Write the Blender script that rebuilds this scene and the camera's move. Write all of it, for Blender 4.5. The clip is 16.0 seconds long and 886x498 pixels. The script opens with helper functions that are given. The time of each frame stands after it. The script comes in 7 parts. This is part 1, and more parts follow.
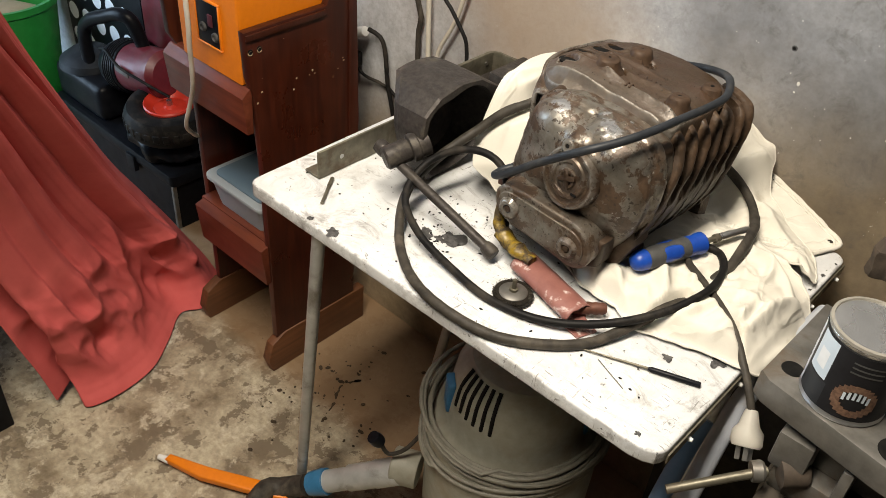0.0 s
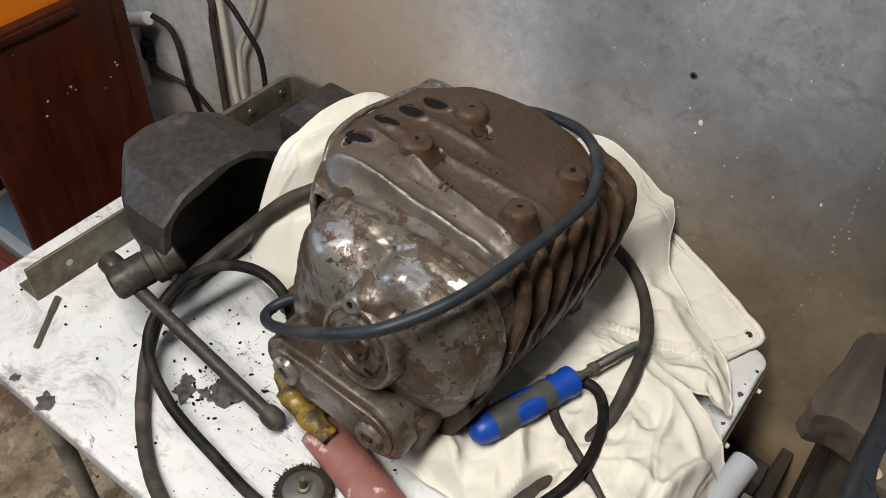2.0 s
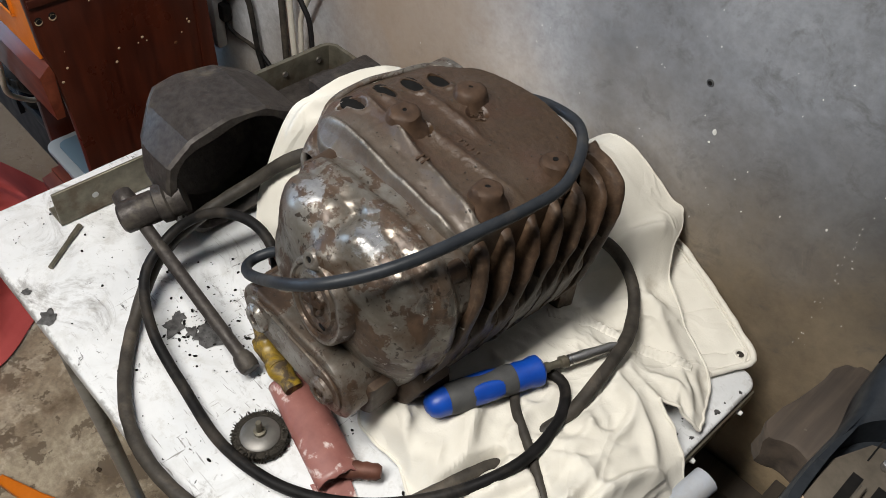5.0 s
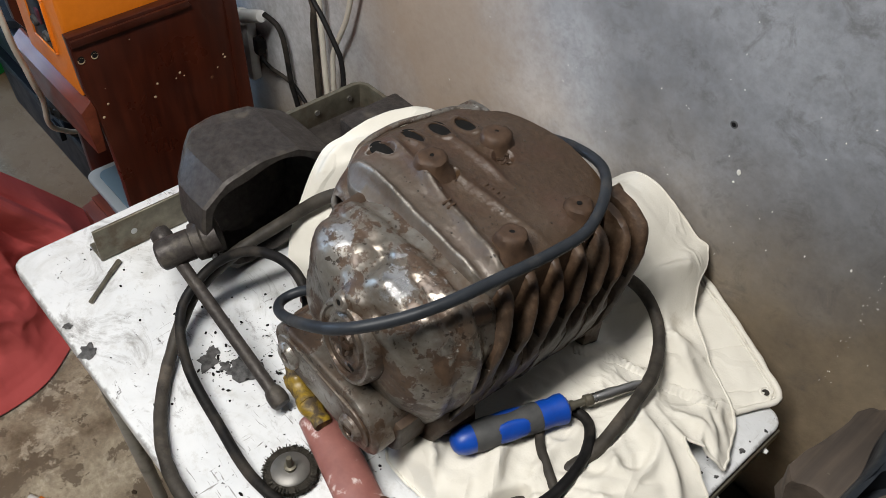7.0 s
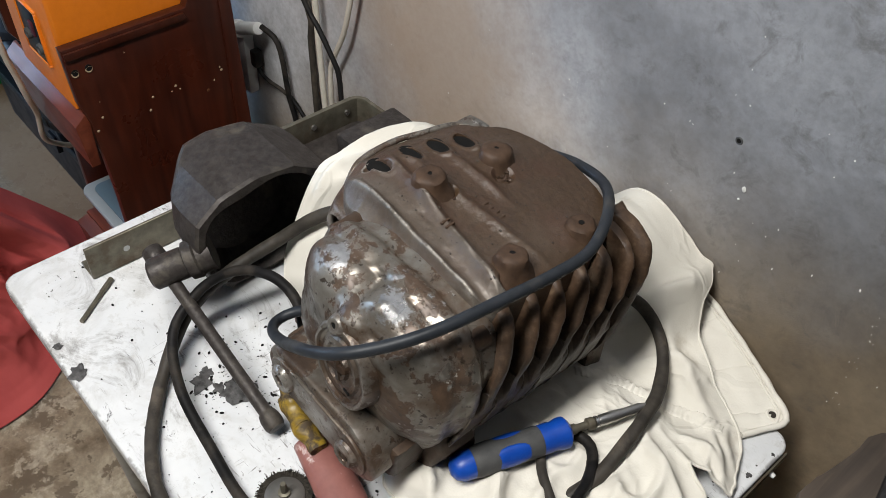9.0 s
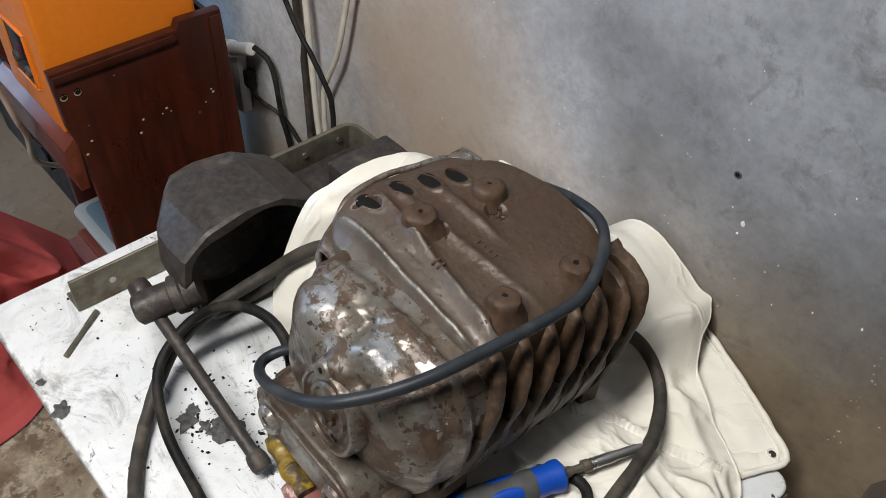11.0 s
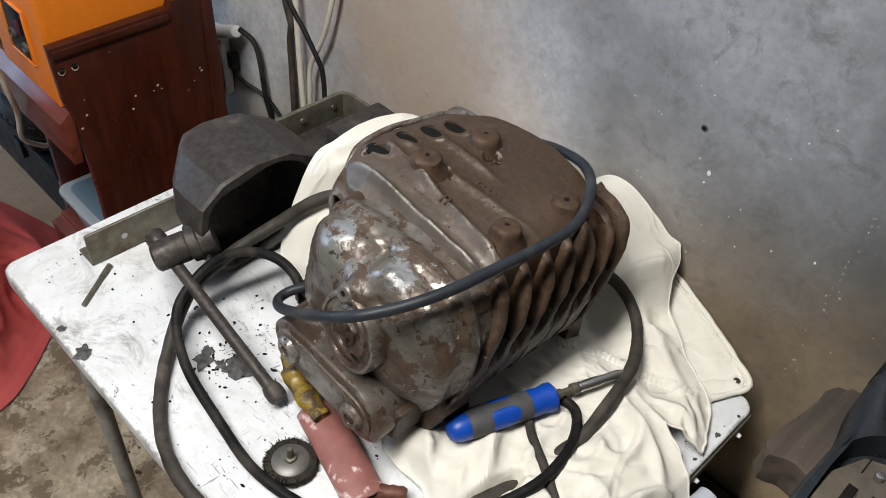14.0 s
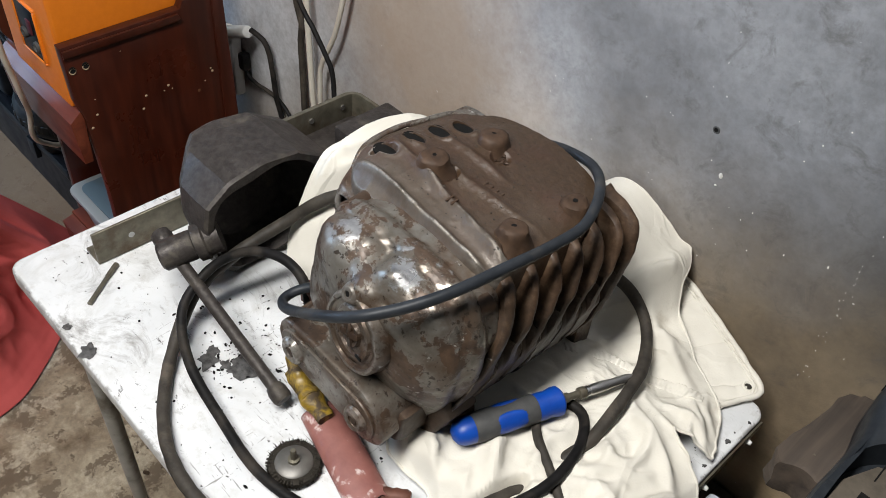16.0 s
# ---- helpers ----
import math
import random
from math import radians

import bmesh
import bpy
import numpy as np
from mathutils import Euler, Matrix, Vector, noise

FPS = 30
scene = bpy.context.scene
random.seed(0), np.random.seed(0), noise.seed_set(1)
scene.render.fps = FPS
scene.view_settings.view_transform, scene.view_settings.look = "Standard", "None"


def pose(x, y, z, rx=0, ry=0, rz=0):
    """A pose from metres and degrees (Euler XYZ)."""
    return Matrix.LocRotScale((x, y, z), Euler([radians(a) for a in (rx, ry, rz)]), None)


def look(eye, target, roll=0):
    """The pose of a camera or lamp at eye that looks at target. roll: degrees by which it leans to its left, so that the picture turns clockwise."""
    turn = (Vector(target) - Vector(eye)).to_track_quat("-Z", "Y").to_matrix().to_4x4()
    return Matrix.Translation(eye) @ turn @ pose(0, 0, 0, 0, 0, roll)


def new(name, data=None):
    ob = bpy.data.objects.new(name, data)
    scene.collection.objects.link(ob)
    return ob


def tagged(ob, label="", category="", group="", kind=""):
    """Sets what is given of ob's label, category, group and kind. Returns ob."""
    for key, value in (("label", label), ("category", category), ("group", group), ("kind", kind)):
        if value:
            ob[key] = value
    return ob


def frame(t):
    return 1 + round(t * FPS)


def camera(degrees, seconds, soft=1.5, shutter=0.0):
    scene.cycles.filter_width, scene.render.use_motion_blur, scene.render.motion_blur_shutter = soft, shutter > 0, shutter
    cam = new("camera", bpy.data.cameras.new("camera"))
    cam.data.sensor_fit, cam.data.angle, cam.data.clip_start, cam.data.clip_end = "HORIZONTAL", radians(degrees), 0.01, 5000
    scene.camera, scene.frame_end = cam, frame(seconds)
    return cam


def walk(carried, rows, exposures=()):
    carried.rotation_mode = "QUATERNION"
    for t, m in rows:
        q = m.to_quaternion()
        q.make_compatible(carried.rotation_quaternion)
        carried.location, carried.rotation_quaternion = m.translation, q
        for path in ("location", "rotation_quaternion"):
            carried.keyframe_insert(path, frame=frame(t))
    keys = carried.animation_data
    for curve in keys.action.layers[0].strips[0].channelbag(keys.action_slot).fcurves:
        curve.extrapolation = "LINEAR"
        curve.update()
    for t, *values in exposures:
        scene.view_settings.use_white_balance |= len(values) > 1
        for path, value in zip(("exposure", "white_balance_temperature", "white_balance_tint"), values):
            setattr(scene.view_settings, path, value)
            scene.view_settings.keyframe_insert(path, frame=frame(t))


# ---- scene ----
cam = camera(54.7, 16.0, 0.85)
PATH = [
    (0, (0.055, 0.001, 1.523), (-0.949, 1.211, 0.287), 5.1),
    (0.5, (0.009, 0.185, 1.524), (-0.957, 1.399, 0.261), 5.0),
    (1, (-0.021, 0.268, 1.516), (-0.938, 1.475, 0.211), 4.8),
    (1.5, (-0.102, 0.364, 1.509), (-0.941, 1.561, 0.144), 5.1),
    (2, (-0.117, 0.448, 1.503), (-0.878, 1.624, 0.076), 5.2),
    (2.5, (-0.04, 0.509, 1.498), (-0.833, 1.639, 0.051), 6.9),
    (3, (-0.011, 0.517, 1.507), (-0.875, 1.585, 0.054), 6.7),
    (3.5, (-0.021, 0.512, 1.506), (-0.913, 1.557, 0.052), 6.5),
    (4, (-0.024, 0.509, 1.506), (-0.926, 1.549, 0.056), 6.7),
    (4.5, (-0.02, 0.505, 1.505), (-0.939, 1.536, 0.059), 6.3),
    (5, (-0.018, 0.503, 1.506), (-0.952, 1.52, 0.059), 5.8),
    (5.2, (-0.016, 0.505, 1.517), (-0.977, 1.489, 0.064), 4.6),
    (7.3, (-0.02, 0.509, 1.535), (-1.028, 1.491, 0.113), 3.8),
    (7.5, (-0.022, 0.513, 1.529), (-1.031, 1.496, 0.109), 3.9),
    (8, (-0.028, 0.516, 1.526), (-1.04, 1.501, 0.109), 3.8),
    (8.5, (-0.032, 0.524, 1.524), (-1.046, 1.51, 0.11), 3.6),
    (9, (-0.033, 0.523, 1.528), (-1.05, 1.512, 0.117), 3.6),
    (9.2, (-0.034, 0.53, 1.528), (-1.053, 1.52, 0.12), 3.5),
    (11.5, (-0.056, 0.55, 1.536), (-1.081, 1.548, 0.139), 3.8),
    (12, (-0.025, 0.525, 1.537), (-1.069, 1.492, 0.131), 4.7),
    (12.5, (-0.032, 0.496, 1.539), (-1.079, 1.468, 0.14), 4.1),
    (13, (-0.028, 0.451, 1.547), (-1.064, 1.447, 0.155), 3.5),
    (13.5, (-0.021, 0.42, 1.535), (-0.977, 1.508, 0.156), 6.2),
    (14, (-0.014, 0.445, 1.541), (-0.968, 1.536, 0.163), 6.3),
    (14.5, (-0.022, 0.449, 1.533), (-0.99, 1.533, 0.159), 6.2),
    (15, (-0.023, 0.454, 1.535), (-1.0, 1.528, 0.161), 6.0),
    (15.5, (-0.015, 0.458, 1.533), (-0.994, 1.533, 0.161), 6.0),
    (16, (-0.012, 0.453, 1.533), (-0.993, 1.526, 0.16), 5.9),
]
EXPOSURE = [(0.0, 0.18, 7300, 10), (0.5, -0.02, 6700, 10), (1.5, -0.2, 6500, 10), (2.5, -0.25, 6450, 10), (5.0, -0.21, 6350, 10), (9.0, -0.17, 6200, 10), (16.0, -0.05, 6200, 10)]
walk(cam, [(t, look(eye, target, roll)) for t, eye, target, roll in PATH], EXPOSURE)

# ---- world and light ----
scene.view_settings.exposure = 0.0
world = bpy.data.worlds.new("World")
scene.world = world
world.use_nodes = True
wn = world.node_tree.nodes
sky = wn.new("ShaderNodeTexSky")
sky.sky_type, sky.sun_disc = "NISHITA", False
sky.sun_elevation, sky.sun_rotation = radians(35), radians(250)
world.node_tree.links.new(sky.outputs[0], wn["Background"].inputs[0])
wn["Background"].inputs[1].default_value = 0.1


def area(name, m, sx, sy, watts, colour):
    la = bpy.data.lights.new(name, "AREA")
    la.shape, la.size, la.size_y, la.energy, la.color = "RECTANGLE", sx, sy, watts, colour
    ob = new(name, la)
    ob.matrix_world = m
    return ob


# the open garage door to the west lets cool daylight in; a tube lamp hangs from the ceiling
area("door_daylight", look((-3.52, -0.75, 1.20), (-0.6, 0.6, 0.95)), 1.8, 1.9, 100, (0.44, 0.68, 1.0))
area("tube_lamp_light", pose(-0.37, 0.0, 2.45, 0, 0, 90), 1.2, 0.24, 64, (1.0, 0.96, 0.89))

# ---- materials ----


def material(name):
    m = bpy.data.materials.new(name)
    m.use_nodes = True
    nt = m.node_tree
    return m, nt, nt.nodes["Principled BSDF"]


def ramp(nt, src, stops):
    r = nt.nodes.new("ShaderNodeValToRGB")
    el = r.color_ramp.elements
    while len(el) < len(stops):
        el.new(0.5)
    for e, (p, c) in zip(el, stops):
        e.position, e.color = p, (c if isinstance(c, tuple) and len(c) == 4 else (*c, 1) if isinstance(c, tuple) else (c, c, c, 1))
    nt.links.new(src, r.inputs[0])
    return r.outputs[0]


def noise_tex(nt, scale, detail=4, rough=0.55, stretch=None, dist=0.0):
    co = nt.nodes.new("ShaderNodeTexCoord").outputs["Object"]
    if stretch:
        mp = nt.nodes.new("ShaderNodeMapping")
        mp.inputs["Scale"].default_value = stretch
        nt.links.new(co, mp.inputs[0])
        co = mp.outputs[0]
    n = nt.nodes.new("ShaderNodeTexNoise")
    n.inputs["Scale"].default_value, n.inputs["Detail"].default_value = scale, detail
    n.inputs["Roughness"].default_value, n.inputs["Distortion"].default_value = rough, dist
    nt.links.new(co, n.inputs["Vector"])
    return n.outputs[0]


def mix(nt, fac, a, b):
    mx = nt.nodes.new("ShaderNodeMix")
    mx.data_type = "RGBA"
    for sock, v in ((mx.inputs[0], fac), (mx.inputs[6], a), (mx.inputs[7], b)):
        if isinstance(v, bpy.types.NodeSocket):
            nt.links.new(v, sock)
        elif isinstance(v, tuple):
            sock.default_value = (*v, 1)
        else:
            sock.default_value = v
    return mx.outputs[2]


def bump(nt, bsdf, src, strength, dist):
    b = nt.nodes.new("ShaderNodeBump")
    b.inputs["Strength"].default_value, b.inputs["Distance"].default_value = strength, dist
    nt.links.new(src, b.inputs["Height"])
    nt.links.new(b.outputs[0], bsdf.inputs["Normal"])


def surf(name, c1, c2, scale=30, rough=(0.4, 0.6), metal=0.0, bump_d=0.0005, dirt=None, dirt_scale=6, dirt_at=(0.5, 0.7), stretch=None, coat=0.0):
    """Two colours mixed by a fine noise, dirt patches by a coarse one, uneven roughness and fine relief."""
    m, nt, b = material(name)
    n1 = noise_tex(nt, scale, 6, 0.6, stretch)
    col = ramp(nt, n1, [(0.3, c1), (0.7, c2)])
    ro = ramp(nt, noise_tex(nt, scale * 0.35, 3), [(0.3, rough[0]), (0.7, rough[1])])
    if dirt:
        d = ramp(nt, noise_tex(nt, dirt_scale, 7, 0.65, None, 0.3), [(dirt_at[0], 0.0), (dirt_at[1], 1.0)])
        col = mix(nt, d, col, dirt)
        ro = mix(nt, d, ro, (0.75, 0.75, 0.75))
    nt.links.new(col, b.inputs["Base Color"])
    nt.links.new(ro, b.inputs["Roughness"])
    b.inputs["Metallic"].default_value = metal
    b.inputs["Coat Weight"].default_value = coat
    if max(c2) < 0.1 and metal < 0.4:
        b.inputs["Specular IOR Level"].default_value = 0.12 if max(c2) < 0.03 else 0.25
    bump(nt, b, n1, 0.6, bump_d)
    return m


WALL_Y = 1.195
MX = -0.407


def wall_material():
    """Old cement render: pale blotches, dark smudges, and brown low down, part stain, part shadow put into the colour.
    """
    m, nt, b = material("cement_render")
    fine = noise_tex(nt, 75, 10, 0.76)
    mid = noise_tex(nt, 3.2, 5, 0.5)
    col = ramp(nt, mid, [(0.30, (0.19, 0.191, 0.20)), (0.46, (0.39, 0.394, 0.412)), (0.64, (0.57, 0.576, 0.598))])
    col = mix(nt, ramp(nt, fine, [(0.36, 0.38), (0.60, 0.0)]), col, (0.15, 0.14, 0.135))
    co = nt.nodes.new("ShaderNodeTexCoord").outputs["Object"]
    sep = nt.nodes.new("ShaderNodeSeparateXYZ")
    nt.links.new(co, sep.inputs[0])
    add = nt.nodes.new("ShaderNodeMath")
    add.operation = "MULTIPLY_ADD"
    nt.links.new(noise_tex(nt, 2.6, 5, 0.6), add.inputs[0])
    add.inputs[1].default_value = 0.40
    slope = nt.nodes.new("ShaderNodeMath")
    slope.operation = "MULTIPLY_ADD"
    nt.links.new(sep.outputs[0], slope.inputs[0])
    slope.inputs[1].default_value = -0.42
    nt.links.new(sep.outputs[2], slope.inputs[2])
    nt.links.new(slope.outputs[0], add.inputs[2])
    rng = nt.nodes.new("ShaderNodeMapRange")
    rng.inputs[1].default_value, rng.inputs[2].default_value, rng.inputs[3].default_value, rng.inputs[4].default_value = 1.15, 1.40, 0.95, 0.0
    nt.links.new(add.outputs[0], rng.inputs[0])
    col = mix(nt, rng.outputs[0], col, mix(nt, ramp(nt, noise_tex(nt, 7, 9, 0.72), [(0.36, 0.0), (0.62, 1.0)]), (0.165, 0.114, 0.060), (0.325, 0.243, 0.143)))
    # tan patch on the wall behind the vise, with a noisy edge
    tan = nt.nodes.new("ShaderNodeVectorMath")
    tan.operation = "DISTANCE"
    nt.links.new(co, tan.inputs[0])
    tan.inputs[1].default_value = (-0.74, WALL_Y, 0.90)
    tan_edge = nt.nodes.new("ShaderNodeMath")
    tan_edge.operation = "MULTIPLY_ADD"
    nt.links.new(noise_tex(nt, 6, 6, 0.6), tan_edge.inputs[0])
    tan_edge.inputs[1].default_value = 0.22
    nt.links.new(tan.outputs["Value"], tan_edge.inputs[2])
    col = mix(nt, ramp(nt, tan_edge.outputs[0], [(0.20, 0.80), (0.35, 0.0)]), col, (0.35, 0.268, 0.195))
    # dark smudge, widened so its colour also stands in for dimmer light there
    blot = nt.nodes.new("ShaderNodeVectorMath")
    blot.operation = "DISTANCE"
    nt.links.new(co, blot.inputs[0])
    blot.inputs[1].default_value = (0.0, WALL_Y, 1.12)
    blackening = nt.nodes.new("ShaderNodeMath")
    blackening.operation = "MULTIPLY_ADD"
    nt.links.new(noise_tex(nt, 9, 6, 0.65), blackening.inputs[0])
    blackening.inputs[1].default_value = 0.30
    nt.links.new(blot.outputs["Value"], blackening.inputs[2])
    col = mix(nt, ramp(nt, blackening.outputs[0], [(0.26, 0.82), (0.68, 0.0)]), col, (0.045, 0.047, 0.050))
    smut = ramp(nt, noise_tex(nt, 24, 9, 0.74, None, 0.5), [(0.54, 0.0), (0.66, 0.55)])
    where = nt.nodes.new("ShaderNodeMath")
    where.operation = "MULTIPLY"
    nt.links.new(smut, where.inputs[0])
    nt.links.new(ramp(nt, blackening.outputs[0], [(0.42, 1.0), (0.80, 0.25)]), where.inputs[1])
    col = mix(nt, where.outputs[0], col, (0.085, 0.078, 0.072))
    specks = ramp(nt, noise_tex(nt, 95, 2, 0.5), [(0.78, 0.0), (0.79, 0.8)])
    col = mix(nt, specks, col, (0.62, 0.6, 0.57))
    nt.links.new(col, b.inputs["Base Color"])
    b.inputs["Roughness"].default_value = 0.72
    bump(nt, b, fine, 0.5, 0.0015)
    return m


def floor_material():
    """Beige concrete with a worn skin: pale smooth islands, darker pits, a brown drift of dirt by the wall."""
    m, nt, b = material("worn_concrete")
    fine = noise_tex(nt, 70, 8, 0.7)
    patch = noise_tex(nt, 8, 9, 0.66)
    col = ramp(nt, patch, [(0.36, (0.145, 0.108, 0.066)), (0.45, (0.29, 0.235, 0.160)), (0.58, (0.46, 0.400, 0.290))])
    pits = ramp(nt, noise_tex(nt, 15, 9, 0.70, None, 0.15), [(0.535, 0.0), (0.555, 0.85)])
    col = mix(nt, pits, col, (0.135, 0.102, 0.066))
    pale = ramp(nt, noise_tex(nt, 11, 9, 0.72, None, 0.2), [(0.54, 0.0), (0.58, 0.8)])
    col = mix(nt, pale, col, (0.54, 0.475, 0.36))
    col = mix(nt, ramp(nt, fine, [(0.38, 0.5), (0.60, 0.0)]), col, (0.16, 0.125, 0.09))
    co = nt.nodes.new("ShaderNodeTexCoord").outputs["Object"]
    sep = nt.nodes.new("ShaderNodeSeparateXYZ")
    nt.links.new(co, sep.inputs[0])
    ma = nt.nodes.new("ShaderNodeMath")
    ma.operation = "MULTIPLY_ADD"
    nt.links.new(noise_tex(nt, 7, 5, 0.6), ma.inputs[0])
    ma.inputs[1].default_value = 0.16
    nt.links.new(sep.outputs[1], ma.inputs[2])
    drift = ramp(nt, ma.outputs[0], [(0.90, 0.0), (0.96, 0.9)])
    col = mix(nt, drift, col, (0.20, 0.12, 0.062))
    nt.links.new(col, b.inputs["Base Color"])
    nt.links.new(ramp(nt, patch, [(0.4, 0.55), (0.6, 0.8)]), b.inputs["Roughness"])
    bump(nt, b, mix(nt, 0.5, patch, pits), 0.5, -0.003)
    return m


def table_paint():
    """White gloss paint, scuffed grey, with wiped smears, groups of scratches and dark chips down to the board."""
    m, nt, b = material("scuffed_white_paint")
    col = ramp(nt, noise_tex(nt, 7, 5, 0.6), [(0.35, (0.53, 0.54, 0.55)), (0.62, (0.66, 0.665, 0.67))])
    smear = ramp(nt, noise_tex(nt, 14, 8, 0.72, None, 0.8), [(0.50, 0.0), (0.70, 0.7)])
    col = mix(nt, smear, col, (0.44, 0.435, 0.42))
    col = mix(nt, ramp(nt, noise_tex(nt, 45, 9, 0.75), [(0.54, 0.0), (0.66, 0.55)]), col, (0.42, 0.405, 0.38))
    where = ramp(nt, noise_tex(nt, 6, 4, 0.6), [(0.46, 0.0), (0.58, 1.0)])
    for k, (scale, stretch, thin) in enumerate(((34, (1.0, 11.0, 1.0), 0.655), (30, (10.0, 1.2, 1.0), 0.665), (24, (6.0, 6.5, 1.0), 0.700))):
        line = ramp(nt, noise_tex(nt, scale, 3, 0.5, stretch, 0.7), [(thin, 0.0), (thin + 0.02, 0.75)])
        fac = nt.nodes.new("ShaderNodeMath")
        fac.operation = "MULTIPLY"
        nt.links.new(line, fac.inputs[0])
        nt.links.new(where, fac.inputs[1])
        col = mix(nt, fac.outputs[0], col, (0.12 + 0.02 * k, 0.11 + 0.02 * k, 0.10 + 0.02 * k))
    grime = ramp(nt, noise_tex(nt, 9, 9, 0.76, (1.0, 1.8, 1.0), 1.1), [(0.555, 0.0), (0.66, 0.75)])
    col = mix(nt, grime, col, (0.20, 0.19, 0.18))
    blackening = ramp(nt, noise_tex(nt, 27, 9, 0.78, (1.0, 1.5, 1.0), 0.6), [(0.635, 0.0), (0.665, 0.9)])
    col = mix(nt, blackening, col, (0.045, 0.042, 0.040))
    chip = ramp(nt, noise_tex(nt, 75, 4, 0.65), [(0.685, 0.0), (0.695, 1.0)])
    col = mix(nt, chip, col, (0.035, 0.03, 0.028))
    geo = nt.nodes.new("ShaderNodeNewGeometry")
    rubbed = nt.nodes.new("ShaderNodeMath")
    rubbed.operation = "MULTIPLY"
    nt.links.new(ramp(nt, geo.outputs["Pointiness"], [(0.52, 0.0), (0.58, 1.0)]), rubbed.inputs[0])
    nt.links.new(ramp(nt, noise_tex(nt, 38, 7, 0.7), [(0.50, 0.0), (0.56, 1.0)]), rubbed.inputs[1])
    col = mix(nt, rubbed.outputs[0], col, (0.07, 0.055, 0.042))
    nt.links.new(col, b.inputs["Base Color"])
    nt.links.new(ramp(nt, smear, [(0.0, 0.38), (0.6, 0.6)]), b.inputs["Roughness"])
    bump(nt, b, chip, 0.5, -0.0006)
    return m


def wear(nt, lo=0.53, hi=0.60):
    """Bare metal where edges and crests are rubbed, broken up by a noise."""
    geo = nt.nodes.new("ShaderNodeNewGeometry")
    edge = ramp(nt, geo.outputs["Pointiness"], [(lo, 0.0), (hi, 1.0)])
    broken = ramp(nt, noise_tex(nt, 120, 6, 0.7), [(0.42, 0.0), (0.52, 0.9)])
    m = nt.nodes.new("ShaderNodeMath")
    m.operation = "MULTIPLY"
    nt.links.new(edge, m.inputs[0])
    nt.links.new(broken, m.inputs[1])
    return m.outputs[0]


def plate_material():
    """Brown dust baked on iron, rubbed to bare metal along the crests of the ribs."""
    m, nt, b = material("dusty_foot_plate")
    fine = noise_tex(nt, 220, 6, 0.65)
    col = ramp(nt, fine, [(0.3, (0.032, 0.018, 0.009)), (0.7, (0.062, 0.036, 0.019))])
    col = mix(nt, ramp(nt, noise_tex(nt, 12, 5, 0.6), [(0.48, 0.0), (0.72, 0.5)]), col, (0.088, 0.064, 0.044))
    col = mix(nt, ramp(nt, noise_tex(nt, 16, 5, 0.6), [(0.50, 0.0), (0.66, 0.5)]), col, (0.055, 0.025, 0.014))
    sep = nt.nodes.new("ShaderNodeSeparateXYZ")
    nt.links.new(nt.nodes.new("ShaderNodeTexCoord").outputs["Object"], sep.inputs[0])
    ma = nt.nodes.new("ShaderNodeMath")
    ma.operation = "MULTIPLY_ADD"
    nt.links.new(noise_tex(nt, 30, 7, 0.68), ma.inputs[0])
    ma.inputs[1].default_value = 0.10
    nt.links.new(sep.outputs[1], ma.inputs[2])
    enamel = ramp(nt, noise_tex(nt, 60, 5, 0.65), [(0.3, (0.100, 0.086, 0.070)), (0.7, (0.215, 0.197, 0.172))])
    near = nt.nodes.new("ShaderNodeMapRange")
    near.inputs[1].default_value, near.inputs[2].default_value, near.inputs[3].default_value, near.inputs[4].default_value = 0.0, 0.030, 0.95, 0.0
    nt.links.new(ma.outputs[0], near.inputs[0])
    geo = nt.nodes.new("ShaderNodeNewGeometry")
    crest = nt.nodes.new("ShaderNodeMath")
    crest.operation = "MULTIPLY"
    nt.links.new(ramp(nt, geo.outputs["Pointiness"], [(0.500, 0.34), (0.530, 0.9)]), crest.inputs[0])
    nt.links.new(near.outputs[0], crest.inputs[1])
    col = mix(nt, crest.outputs[0], col, enamel)
    rub = nt.nodes.new("ShaderNodeMath")
    rub.operation = "MULTIPLY"
    nt.links.new(wear(nt, 0.515, 0.560), rub.inputs[0])
    nt.links.new(ramp(nt, ma.outputs[0], [(0.018, 1.0), (0.040, 0.0)]), rub.inputs[1])
    col = mix(nt, rub.outputs[0], col, (0.40, 0.37, 0.33))
    nt.links.new(col, b.inputs["Base Color"])
    nt.links.new(ramp(nt, noise_tex(nt, 20, 4), [(0.35, 0.34), (0.65, 0.52)]), b.inputs["Roughness"])
    nt.links.new(ramp(nt, crest.outputs[0], [(0.1, 0.05), (0.6, 0.45)]), b.inputs["Metallic"])
    bump(nt, b, mix(nt, 0.35, fine, noise_tex(nt, 55, 7, 0.7)), 0.6, 0.0011)
    return m


